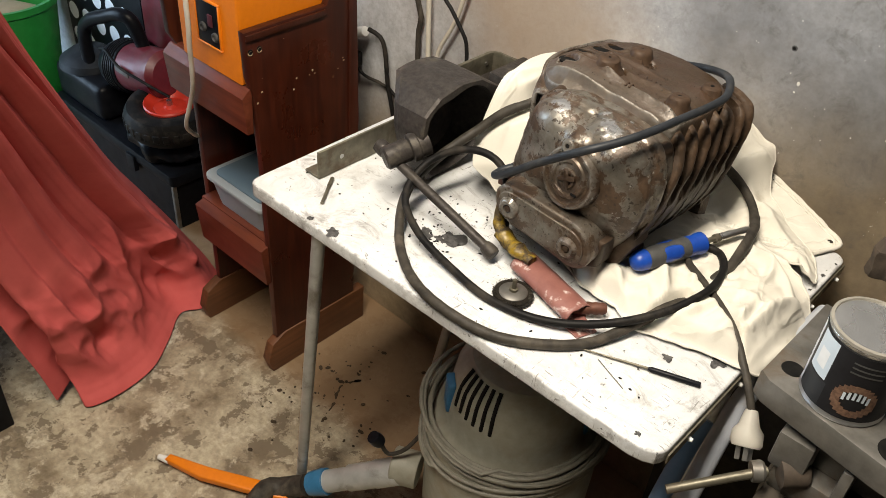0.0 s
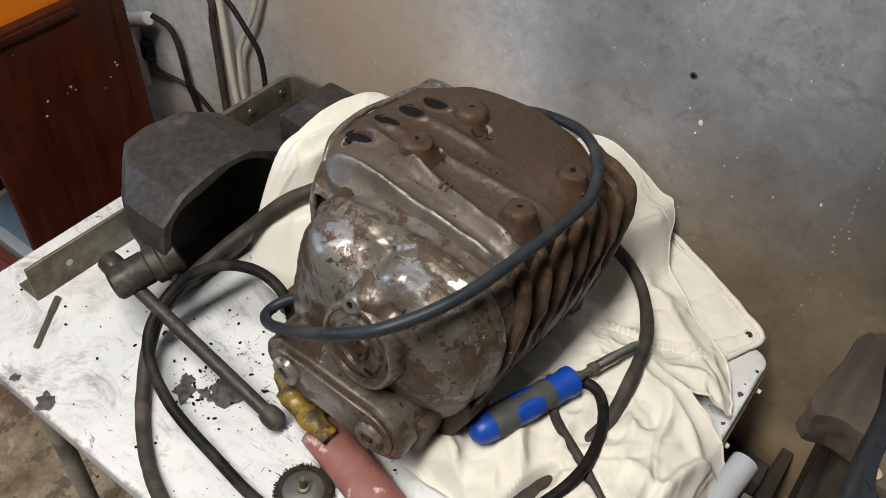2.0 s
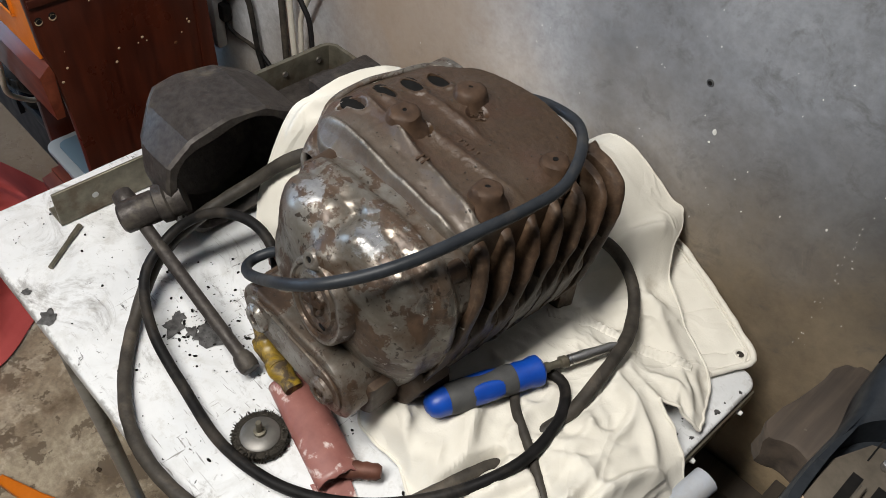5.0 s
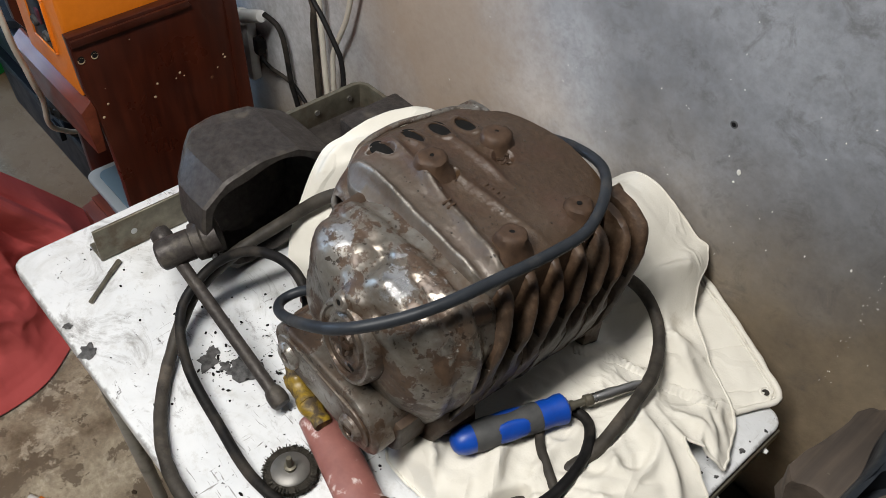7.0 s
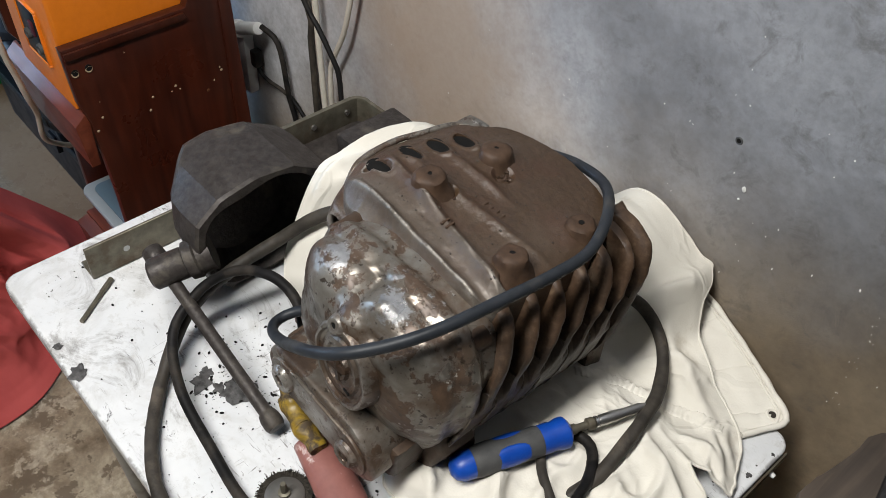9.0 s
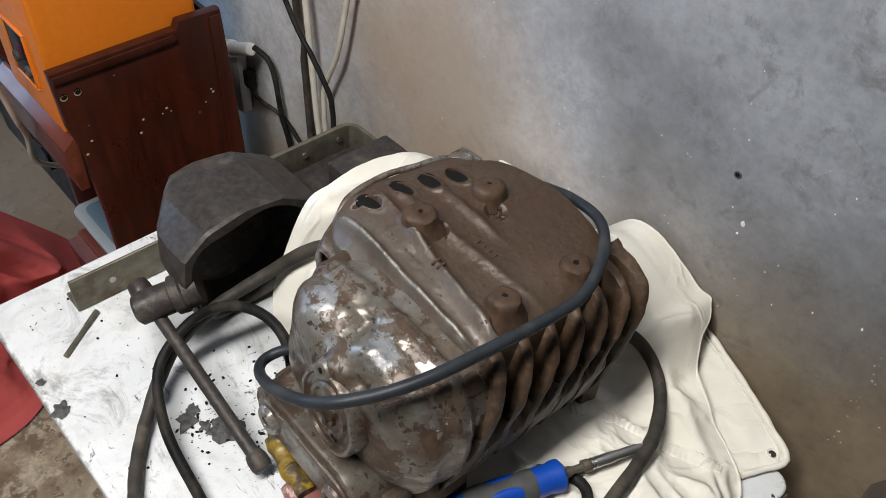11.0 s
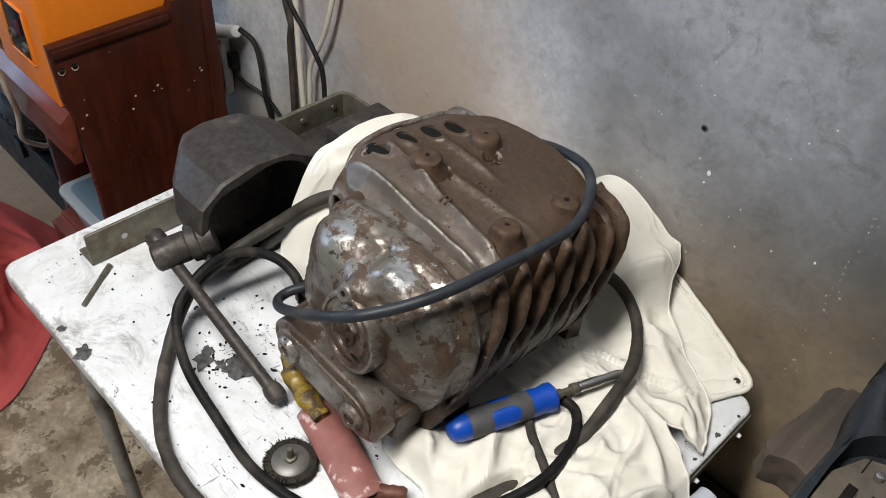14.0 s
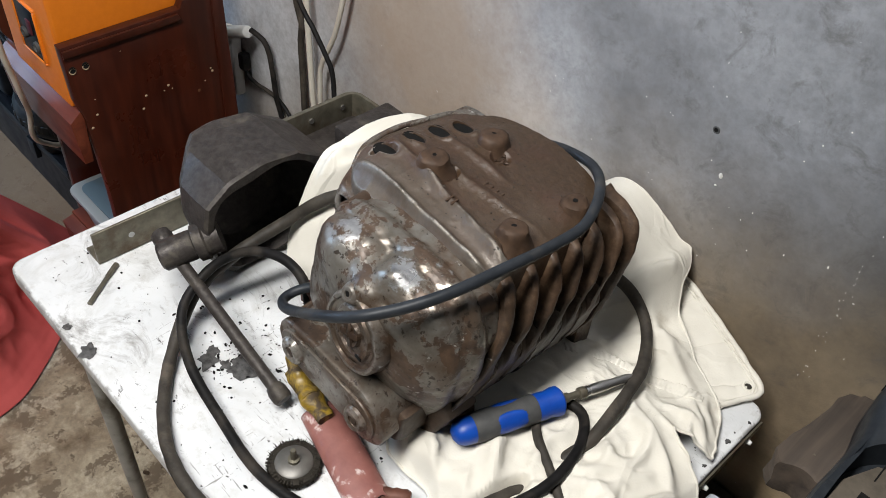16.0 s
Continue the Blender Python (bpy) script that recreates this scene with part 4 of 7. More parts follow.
for k in range(60):
    o = FLAP_OUT[int(k / 59 * (len(FLAP_OUT) - 1))]
    n_ = FLAP_IN[int(k / 59 * (len(FLAP_IN) - 1))]
    row = []
    for j in range(30):
        p = n_.lerp(o, j / 29)
        p = Vector((p.x, p.y, p.z + 0.004 * max(0.0, noise.noise((p.x * 26, p.y * 26, 5))) * math.sin(math.pi * j / 29) + 0.002 * abs(noise.noise((p.x * 60, p.y * 60, 1)))))
        row.append(bm.verts.new(p))
    rows.append(row)
for a, c in zip(rows, rows[1:]):
    for i in range(29):
        bm.faces.new((a[i], a[i + 1], c[i + 1], c[i]))
bmesh.ops.recalc_face_normals(bm, faces=bm.faces)
flap = part("flap", bm, RAG, None, "lower layer of the cloth")
flap.parent = rag
flap.modifiers.new("thick", "SOLIDIFY").thickness = 0.0016
part("hem", tube([p + Vector((0, 0, 0.0015)) for p in FLAP_OUT], 0.0034, 10, raw=True, wobble=0.4), RAG, None, "thick rolled hem").parent = rag
part("hem", tube([p.lerp(q, 0.07) + Vector((0, 0, 0.0022)) for p, q in zip(FLAP_OUT[::2], [FLAP_IN[int(k / len(FLAP_OUT) * (len(FLAP_IN) - 1))] for k in range(0, len(FLAP_OUT), 2)])], 0.0014, 8, raw=True, wobble=0.4), RAG, None, "line of stitching").parent = rag
part("loop", lathe([(0.0038, 0.0), (0.0056, 0.0014), (0.0072, 0.0)], (-0.161, 1.129, 0.8085), (0.1, 0, 1), 20), RAG, None, "cloth loop").parent = rag
part("loop_hole", lathe([(0, 0.0006), (0.0040, 0.0006)], (-0.161, 1.129, 0.8085), (0.1, 0, 1), 16), OLD_RUBBER, None).parent = rag

# the gathered waistband that runs over the cloth
bm = bmesh.new()
mid_line = smooth_path([(-0.320, 1.000, 0), (-0.286, 1.030, 0), (-0.243, 1.046, 0), (-0.182, 1.068, 0)], 0.0010)
rows = []
for k, p in enumerate(mid_line):
    d = (mid_line[min(k + 1, len(mid_line) - 1)] - mid_line[max(k - 1, 0)]).normalized()
    n_ = Vector((-d.y, d.x, 0))
    row = []
    for j in range(9):
        u = (j - 4) / 4
        q = p + n_ * (u * 0.0085 * (1 + 0.10 * noise.noise((k * 0.06, u, 0))))
        ruffle = 0.0007 * math.sin(k * 1.05 + 4.0 * noise.noise((k * 0.045, u * 0.8, 3))) * (0.2 + 1.3 * abs(noise.noise((k * 0.09, 7 + u, 0)))) + 0.0008 * noise.noise((k * 0.12, u * 2, 1))
        z = rag_height(q.x, q.y)
        z = z if z > 0 else TZ + 0.006
        row.append((q, z, ruffle, u))
    rows.append(row)
smooth_z = np.array([[c[1] for c in row] for row in rows])
for _ in range(6):
    smooth_z = np.vstack([smooth_z[:1], (smooth_z[:-2] + smooth_z[1:-1] + smooth_z[2:]) / 3, smooth_z[-1:]])
grid_v = [[bm.verts.new((c[0].x, c[0].y, float(smooth_z[a, b]) + 0.0022 * (1 - c[3] ** 4) + c[2] + 0.0006)) for b, c in enumerate(row)] for a, row in enumerate(rows)]
for a, c in zip(grid_v, grid_v[1:]):
    for i in range(8):
        bm.faces.new((a[i], a[i + 1], c[i + 1], c[i]))
bmesh.ops.recalc_face_normals(bm, faces=bm.faces)
band = part("waistband", bm, RAG, None, "gathered elastic band sewn across the cloth")
band.parent = rag
band.modifiers.new("thick", "SOLIDIFY").thickness = 0.0012

# ---- the old electric motor, lying upside down ----
motor = thing("electric_motor", (MX, 0.92, 0.828), "old rusty cast-iron electric motor, finned, lying upside down on a cloth", "motor")
AXIS_X, AXIS_Z = -0.392, 0.958


def polar(points, cx, cz, n):
    """Radii at n even angles of a smooth closed outline (x, z) round a centre."""
    dense = closed_curve(points, 720)
    ang = np.array([math.atan2(p.y - cz, p.x - cx) % (2 * math.pi) for p in dense])
    rad = np.array([math.hypot(p.x - cx, p.y - cz) for p in dense])
    order = np.argsort(ang)
    return np.interp(np.arange(n) * 2 * math.pi / n, ang[order], rad[order], period=2 * math.pi)


def stack(stations, radii, rough=0.0, bumps=(), close=True):
    """Rings of one outline, scaled towards the shaft, from (y, scale, squareness) stations; bumps swell or dent the skin."""
    n = len(radii)
    mean = float(np.mean(radii)) * 0.92
    bm = bmesh.new()
    rings = []
    for y, s, blend in stations:
        ring = []
        for i, r in enumerate(radii):
            a = 2 * math.pi * i / n
            rr = s * (r * blend + mean * (1 - blend))
            p = Vector((AXIS_X + rr * math.cos(a), y, AXIS_Z + rr * math.sin(a)))
            out = Vector((math.cos(a) * 0.6, -0.7, math.sin(a) * 0.6))
            for c, size, amount in bumps:
                d2 = (p - Vector(c)).length_squared / size ** 2
                if d2 < 6:
                    p += out * (amount * math.exp(-d2))
            if rough:
                p += rough * noise.noise_vector(p * 45) + rough * 0.55 * noise.noise_vector(p * 120) + rough * 0.25 * noise.noise_vector(p * 300)
            ring.append(bm.verts.new(p))
        rings.append(ring)
    for a, c in zip(rings, rings[1:]):
        for i in range(n):
            k = (i + 1) % n
            bm.faces.new((a[i], a[k], c[k], c[i]))
    if close:
        bm.faces.new(rings[0][::-1])
        bm.faces.new(rings[-1])
    bmesh.ops.recalc_face_normals(bm, faces=bm.faces)
    return bm


JOINT = [(-0.300, 0.955), (-0.305, 0.992), (-0.320, 1.015), (-0.360, 1.027), (-0.410, 1.031), (-0.455, 1.030), (-0.482, 1.018), (-0.495, 0.992), (-0.503, 0.950), (-0.511, 0.900), (-0.504, 0.862), (-0.470, 0.842), (-0.410, 0.834), (-0.350, 0.838), (-0.314, 0.885)]
joint_r = polar(JOINT, AXIS_X, AXIS_Z, 220)
core = np.minimum(joint_r * 0.72, 0.078)
# black core makes the gaps between the fins read as deep shade
part("body", stack([(0.835, 0.9, 1), (0.84, 1, 1), (0.94, 1, 1), (1.02, 1, 1), (1.03, 0.9, 1)], core), CHAR_SHADE, motor)


def bell_stations():
    """Flange, groove, bead, shoulder and dome of the end casing, close together."""
    keys = [(0.862, 0.94), (0.858, 0.955), (0.853, 0.96), (0.847, 0.950), (0.843, 0.945), (0.840, 0.955), (0.837, 0.985), (0.833, 1.008), (0.827, 1.010), (0.822, 0.985), (0.818, 0.948), (0.813, 0.935), (0.808, 0.938), (0.803, 0.925), (0.797, 0.885), (0.792, 0.83), (0.787, 0.765), (0.782, 0.68), (0.778, 0.58), (0.775, 0.46), (0.773, 0.34), (0.772, 0.15)]
    ys, ss = [k[0] for k in keys], [k[1] for k in keys]
    out = []
    for i in range(len(keys) - 1):
        for j in range(3):
            f = j / 3
            y, s = ys[i] + (ys[i + 1] - ys[i]) * f, ss[i] + (ss[i + 1] - ss[i]) * f
            out.append((y, s, min(1.0, max(0.0, 0.25 + (s - 0.3) * 1.25))))
    return out + [(ys[-1], ss[-1], 0.25)]


BUMPS = (((-0.446, 0.800, 1.010), 0.024, 0.0090), ((-0.378, 0.806, 1.016), 0.0150, 0.0120), ((-0.404, 0.806, 1.020), 0.0105, -0.0150), ((-0.424, 0.792, 1.008), 0.013, -0.0050), ((-0.398, 0.778, 1.000), 0.012, 0.008), ((-0.369, 0.776, 1.008), 0.008, -0.008), ((-0.335, 0.800, 0.935), 0.030, 0.008), ((-0.350, 0.790, 0.880), 0.020, -0.010), ((-0.310, 0.800, 0.985), 0.018, -0.006), ((-0.470, 0.790, 0.930), 0.030, 0.004))
bell_bm = stack(bell_stations(), joint_r, 0.0012, BUMPS)
part("end_bell", bell_bm, CAST, motor, "worn grey end casing with flaking paint")

# right side: lobed fins that lean forward and run together into a solid band, legs below it
SIDE_FRONT = [(-0.336, 1.024), (-0.320, 1.018), (-0.308, 1.004), (-0.300, 0.978), (-0.298, 0.950), (-0.302, 0.920), (-0.312, 0.888), (-0.330, 0.856), (-0.352, 0.838)]
SIDE_REAR = [(-0.346, 1.016), (-0.318, 1.012), (-0.300, 1.000), (-0.294, 0.975), (-0.294, 0.945), (-0.296, 0.912), (-0.303, 0.880), (-0.318, 0.850), (-0.340, 0.832)]
NS = 96


def side_point(f, v):
    """A point (x, z) of the right-hand side at v from top to bottom, f from the front to the rear."""
    k = v * (len(SIDE_FRONT) - 1)
    i = min(int(k), len(SIDE_FRONT) - 2)
    t = k - i
    out = []
    for prof in (SIDE_FRONT, SIDE_REAR):
        a, b, c, d = (Vector(prof[min(max(i + o, 0), len(prof) - 1)]) for o in (-1, 0, 1, 2))
        out.append(0.5 * (2 * b + (c - a) * t + (2 * a - 5 * b + 4 * c - d) * t * t + (3 * b - a - 3 * c + d) * t ** 3))
    return out[0].lerp(out[1], f)


def ease(v, a, b):
    k = min(1.0, max(0.0, (v - a) / (b - a)))
    return k * k * (3 - 2 * k)


def lobe(yc, half, thick, seed, name, lean=0.33, upper=(0.10, 0.56), lower=(0.80, 0.92), depth=0.042):
    """One fin: a rounded rib with half of the gap on either side, closed where the band runs through."""
    nu = 26
    bm = bmesh.new()
    rows = []
    for j in range(NS + 1):
        v = j / NS
        x0, z0 = side_point(min(1.0, max(0.0, (yc - 0.85) / 0.19)), v)
        gap = ease(v, upper[0] - 0.10, upper[0] + 0.10) * (1 - ease(v, upper[1] - 0.16 + 0.03 * math.sin(seed * 3.1), upper[1] + 0.05))
        gap = max(gap, ease(v, lower[0] - 0.05, lower[0] + 0.03))
        row = []
        for i in range(nu + 1):
            u = -1 + 2 * i / nu
            y = yc + u * half + lean * (z0 - 0.985)
            k = abs(u) * half / thick
            drop = depth * gap * ease(k, 0.72, 1.12) + 0.0045 * min(1.0, k) ** 2 * gap
            swell = 0.004 * gap * max(0.0, 1 - k * k) * math.sin(math.pi * min(1.0, v / 0.56)) if v < 0.56 else 0.0
            dx, dz = (-0.86, -0.35) if z0 > 0.95 else (-0.95, 0.25)
            p = Vector((x0 + dx * drop + swell, y, z0 + dz * drop))
            p += 0.0013 * noise.noise_vector(p * 55 + Vector((seed, 0, 0))) + 0.0005 * noise.noise_vector(p * 170)
            row.append((bm.verts.new(p), drop > depth * 0.93))
        rows.append(row)
    for a, c in zip(rows, rows[1:]):
        for i in range(nu):
            four = (a[i], a[i + 1], c[i + 1], c[i])
            if not all(gone for _, gone in four):
                bm.faces.new([v for v, _ in four])
    bmesh.ops.delete(bm, geom=[v for v in bm.verts if not v.link_faces], context="VERTS")
    bmesh.ops.recalc_face_normals(bm, faces=bm.faces)
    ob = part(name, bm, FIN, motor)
    ob.modifiers.new("wall", "SOLIDIFY").thickness = 0.004
    return ob


for k, (yc, half, thick) in enumerate(((0.8620, 0.0140, 0.0092), (0.8925, 0.0165, 0.0074), (0.9225, 0.0140, 0.0070), (0.9510, 0.0145, 0.0068), (0.9800, 0.0145, 0.0066), (1.0080, 0.0140, 0.0062))):
    lobe(yc, half, thick, k + 1, "fin")
lobe(1.0330, 0.0115, 0.0085, 9, "rear_flange", 0.20, (0.10, 0.80), (0.90, 0.97), 0.030)

# the plain side towards the vise, its back end and the raised rim that runs round it
SIDE_LEFT = [(-0.500, 1.020), (-0.524, 1.018), (-0.531, 1.008), (-0.531, 0.970), (-0.527, 0.920), (-0.518, 0.872), (-0.490, 0.845), (-0.440, 0.834)]
bm = bmesh.new()
rows = []
for j in range(25):
    y = 0.842 + (1.030 - 0.842) * j / 24
    pts = smooth_path([(x + 0.012 * max(0.0, (0.885 - y) / 0.035) ** 1.5, y, z - 0.010 * max(0.0, (0.885 - y) / 0.035) ** 1.5 * (z > 0.99)) for x, z in SIDE_LEFT], 0.004)[:46]
    rows.append([bm.verts.new(p + 0.0012 * noise.noise_vector(p * 60)) for p in pts])
for a, c in zip(rows, rows[1:]):
    for i in range(len(a) - 1):
        bm.faces.new((a[i], a[i + 1], c[i + 1], c[i]))
bmesh.ops.recalc_face_normals(bm, faces=bm.faces)
wall_left = part("side_wall", bm, CAST, motor)
wall_left.modifiers.new("wall", "SOLIDIFY").thickness = 0.006
part("raised_rim", tube([(-0.500, 1.012, 1.019), (-0.519, 1.004, 1.021), (-0.528, 0.966, 1.023), (-0.534, 0.935, 1.024), (-0.530, 0.890, 1.022), (-0.519, 0.864, 1.004), (-0.513, 0.848, 0.965), (-0.519, 0.836, 0.900), (-0.512, 0.834, 0.868)], 0.0032, 10, 0.005, wobble=0.35), CAST, motor, "thin worn rim along the casting's edge")

# the mounting plate on top, with its ribs, slots and four bosses
plate_pts = [(-0.476, 0.846), (-0.508, 0.856), (-0.525, 0.882), (-0.532, 0.935), (-0.526, 0.966), (-0.518, 1.001), (-0.500, 1.012), (-0.478, 1.038), (-0.440, 1.051), (-0.400, 1.052), (-0.352, 1.036), (-0.325, 1.000), (-0.316, 0.945), (-0.319, 0.890), (-0.328, 0.858), (-0.40, 0.849)]
SLOTS = ((-0.499, 0.892), (-0.496, 0.925), (-0.490, 0.953), (-0.483, 0.980))
BOSSES = ((-0.450, 0.907, 1.0555, 0.0150), (-0.449, 0.988, 1.0435, 0.0155), (-0.341, 0.900, 1.0480, 0.0135), (-0.338, 0.982, 1.0355, 0.0135))
# ribs: y on the middle line, slope, bow, half-width, height, how far they run to the right
RIBS = ((0.8600, -0.05, 0.0, 0.0058, 0.0090, 0.2), (0.8890, -0.17, 0.0, 0.0075, 0.0085, 0.2), (0.9240, 0.06, 0.0, 0.0060, 0.0032, 0.2), (0.9560, 0.02, 0.0, 0.0070, 0.0050, -0.405), (0.9830, 0.02, 0.0, 0.0060, 0.0036, -0.430))


def plate_z(x, y):
    z = 1.0325 - 0.12 * (y - 0.94) - 0.06 * (x + 0.41) + 0.0008 * noise.noise((x * 30, y * 30, 1)) + 0.0005 * noise.noise((x * 90, y * 90, 3)) + 0.0003 * noise.noise((x * 240, y * 240, 5))
    z -= 9.0 * max(0.0, abs(x + 0.417) - 0.070) ** 2 + 13.0 * max(0.0, 0.886 - y) ** 2
    z -= 11.0 * max(0.0, -0.478 - x) * max(0.0, 0.888 - y)
    z -= 0.0035 * (1 - ease(y - 0.05 * (x + 0.41), 0.905, 0.930))
    for yr, m, q, w, h, end in RIBS:
        ends = max(0.0, 1 - ((x + 0.418) / 0.104) ** 4) / (1 + math.exp((x - end) * 120)) if end < 0 else max(0.0, 1 - ((x + 0.418) / 0.104) ** 6)
        yy = yr + m * (x + 0.41) + q * (x + 0.41) ** 2
        z += h * math.exp(-abs((y - yy) / (0.85 * w)) ** 1.8) * ends * (0.9 + 0.35 * noise.noise((x * 30, yr * 50, 0)))
    for sx, sy in SLOTS:
        k = math.hypot((x - sx - 0.3 * (y - sy)) / 0.0100, (y - sy) / 0.0060)
        z -= 0.034 * max(0.0, min(1.0, (1.18 - k) / 0.28))
        z += 0.0012 * math.exp(-((k - 1.5) / 0.35) ** 2)
    for hx, hy, hr in ((-0.436, 0.918, 0.0065), (-0.428, 0.977, 0.0085), (-0.330, 0.888, 0.0075), (-0.505, 0.883, 0.004)):
        z -= 0.006 * max(0.0, min(1.0, (1.3 - math.hypot(x - hx, y - hy) / hr) / 0.6))
    for bx, by, bz, br in BOSSES:
        z += 0.006 * math.exp(-((x - bx) ** 2 + (y - by) ** 2) / (br * 1.5) ** 2)
    return z


bm = bmesh.new()
NP = 420
outer = closed_curve(plate_pts, NP)
pc = Vector((-0.420, 0.940))
rows = []
for t, dz in [(1.0, -0.040), (1.0, -0.010), (0.994, -0.0025)] + [(0.985 * (1 - k / 100), 0.0) for k in range(99)]:
    rows.append([bm.verts.new((q.x, q.y, plate_z(q.x, q.y) + dz)) for q in (pc + (p - pc) * t for p in outer)])
for a, c in zip(rows, rows[1:]):
    for i in range(NP):
        bm.faces.new((a[i], a[(i + 1) % NP], c[(i + 1) % NP], c[i]))
bm.faces.new(rows[-1])
bmesh.ops.recalc_face_normals(bm, faces=bm.faces)
part("mounting_plate", bm, PLATE, motor, "flat foot plate caked in brown dust")
# a black insert just below each slot's rim stands in for its shade
for x, y in SLOTS:
    bm = slab(stadium(0, 0, 0.0058, 0.0092, 14), "z", 0.0, 0.002)
    bm.transform(Matrix.Translation((x, y, plate_z(x, y) + 0.030)))
    part("slot", bm, CHAR_SHADE, motor, "black insert for the shade in an oval air slot")
for x, y, z, r in BOSSES:
    bm = lathe([(0, z - 0.003), (0.0020, z - 0.003), (0.0024, z - 0.0002), (r * 0.50, z), (r * 0.78, z - 0.0006), (r * 0.95, z - 0.0026), (r * 1.03, z - 0.007), (r * 1.12, z - 0.012), (r * 1.4, z - 0.018), (r * 1.6, z - 0.024)], (x, y, 0), (0, 0, 1), 44)
    for v in bm.verts:
        v.co += 0.0016 * noise.noise_vector(v.co * 60) + 0.0005 * noise.noise_vector(v.co * 190)
    boss = part("boss", bm, BOSS, motor, "rusty raised mounting boss")
    part("bolt_hole", cyl((x, y, z - 0.006), (x, y, z - 0.0004), 0.0026, seg=14), CHAR_SHADE, boss)
# clots of oily dirt packed against the bosses
rnd = random.Random(17)
for x, y, n in ((-0.434, 0.914, 26), (-0.427, 0.980, 20), (-0.463, 0.904, 8), (-0.333, 0.890, 12), (-0.322, 0.972, 8)):
    bm = bmesh.new()
    for _ in range(n):
        px, py, s = rnd.gauss(x, 0.0045), rnd.gauss(y, 0.0035), rnd.uniform(0.0008, 0.0026)
        bmesh.ops.create_icosphere(bm, subdivisions=1, radius=1, matrix=Matrix.Translation((px, py, plate_z(px, py) + s * 0.2)) @ Matrix.Diagonal((s, s * rnd.uniform(0.6, 1.2), s * 0.7, 1)))
    roughen(bm, 0.0008, 0.003)
    part("dirt_clot", bm, DUSTY, motor, kind="stuff")
bm = bmesh.new()
for _ in range(150):
    px, py, s = rnd.uniform(-0.50, -0.33), rnd.uniform(0.87, 1.03), rnd.choice((0.0003, 0.0004, 0.0006, 0.0009))
    bmesh.ops.create_icosphere(bm, subdivisions=1, radius=1, matrix=Matrix.Translation((px, py, plate_z(px, py) + s * 0.4)) @ Matrix.Diagonal((s * rnd.uniform(0.7, 2), s, s * 0.7, 1)))
part("grit", bm, OLD_RUBBER, motor, "loose grit on the plate", kind="stuff")
# worn cast lettering, too worn to read
for k in range(4):
    x, y = -0.410 + 0.0068 * k, 0.935 + 0.0002 * k
    part("cast_mark", box((x, y - 0.005, plate_z(x, y) - 0.002), (x + 0.0030, y + 0.004, plate_z(x, y) + 0.0005), 0.0006, 1), PLATE, motor)
for k in range(2):
    x, y = -0.409 + 0.0060 * k, 0.888
    part("cast_mark", box((x, y - 0.005, plate_z(x, y) - 0.002), (x + 0.0026, y + 0.005, plate_z(x, y) + 0.0005), 0.0006, 1), BOSS, motor)
# bolt lugs at the joint, hub cap, cover plate and feet of the end bell
for x, y, z in ((-0.474, 0.824, 1.017), (-0.322, 0.818, 1.004), (-0.326, 0.818, 0.858), (-0.490, 0.818, 0.872)):
    bm = lathe([(0, 0.0), (0.0070, 0.0), (0.0082, 0.003), (0.0095, 0.012), (0.0125, 0.034)], (x, y, z), (0, 1, -0.12), 24)
    roughen(bm, 0.0016, 0.012)
    lug = part("bolt_lug", bm, DUSTY, motor)
    part("bolt_head", cyl((x, y - 0.0045, z), (x, y + 0.001, z), 0.0050, seg=6, bevel=0.001), BOSS, lug)
hubc, hubn = (-0.394, 0.7665, 0.960), (-0.10, -1, 0.16)
ring_bm = lathe([(0.0300, 0.0), (0.0335, 0.0005), (0.0345, 0.0032), (0.0375, 0.0032), (0.0395, 0.0005), (0.0405, -0.014)], hubc, hubn, 48)
roughen(ring_bm, 0.0014, 0.014)
part("hub_ring", ring_bm, CAST, motor)
hub_bm = lathe([(0, 0.0015), (0.007, 0.0015), (0.009, 0.0042), (0.012, 0.0042), (0.0135, 0.001), (0.019, 0.0005), (0.021, 0.0030), (0.025, 0.0030), (0.027, 0.0005), (0.0305, 0.0)], hubc, hubn, 40)
roughen(hub_bm, 0.0012, 0.010)
hub = part("hub_cap", hub_bm, CAST, motor, "round bearing cap")
hm = Matrix.Translation(hubc) @ Vector(hubn).to_track_quat("Z", "Y").to_matrix().to_4x4()
for turn in (20, 110):
    cross = box((-0.013, -0.0032, -0.002), (0.013, 0.0032, 0.0060), 0.0014, 1, m=hm @ Matrix.Rotation(radians(turn), 4, "Z"))
    roughen(cross, 0.0014, 0.006)
    part("hub_cross", cross, DUSTY, hub)
# black bar drawn as a shadow on the hub cap
part("hub_shadow_slot", box((0.012, -0.016, 0.0035), (0.021, -0.0125, 0.0050), 0.001, 1, m=hm), CHAR_SHADE, hub)


def cover_slab(grow, y0, y1, bevel):
    """The oblong cover: a stadium that narrows to its left end and tips down to its right."""
    pts = [(x, z - 0.10 * (x + 0.412)) for x, z in stadium(-0.412, 0.887, 0.046, 0.0305 + grow, 18)]
    return slab([(x, 0.887 + (z - 0.887) * (1.0 + 1.2 * (x + 0.412))) for x, z in pts], "y", y0, y1, bevel, 3)


cover_bm = cover_slab(0.0, 0.7500, 0.792, 0.006)
bmesh.ops.subdivide_edges(cover_bm, edges=[e for e in cover_bm.edges if e.calc_length() > 0.012], cuts=4, use_grid_fill=True)
roughen(cover_bm, 0.0014, 0.016)
cover = part("cover_plate", cover_bm, CAST, motor, "oblong cover plate, grey paint worn through")
rim_bm = cover_slab(-0.0085, 0.7475, 0.753, 0.002)
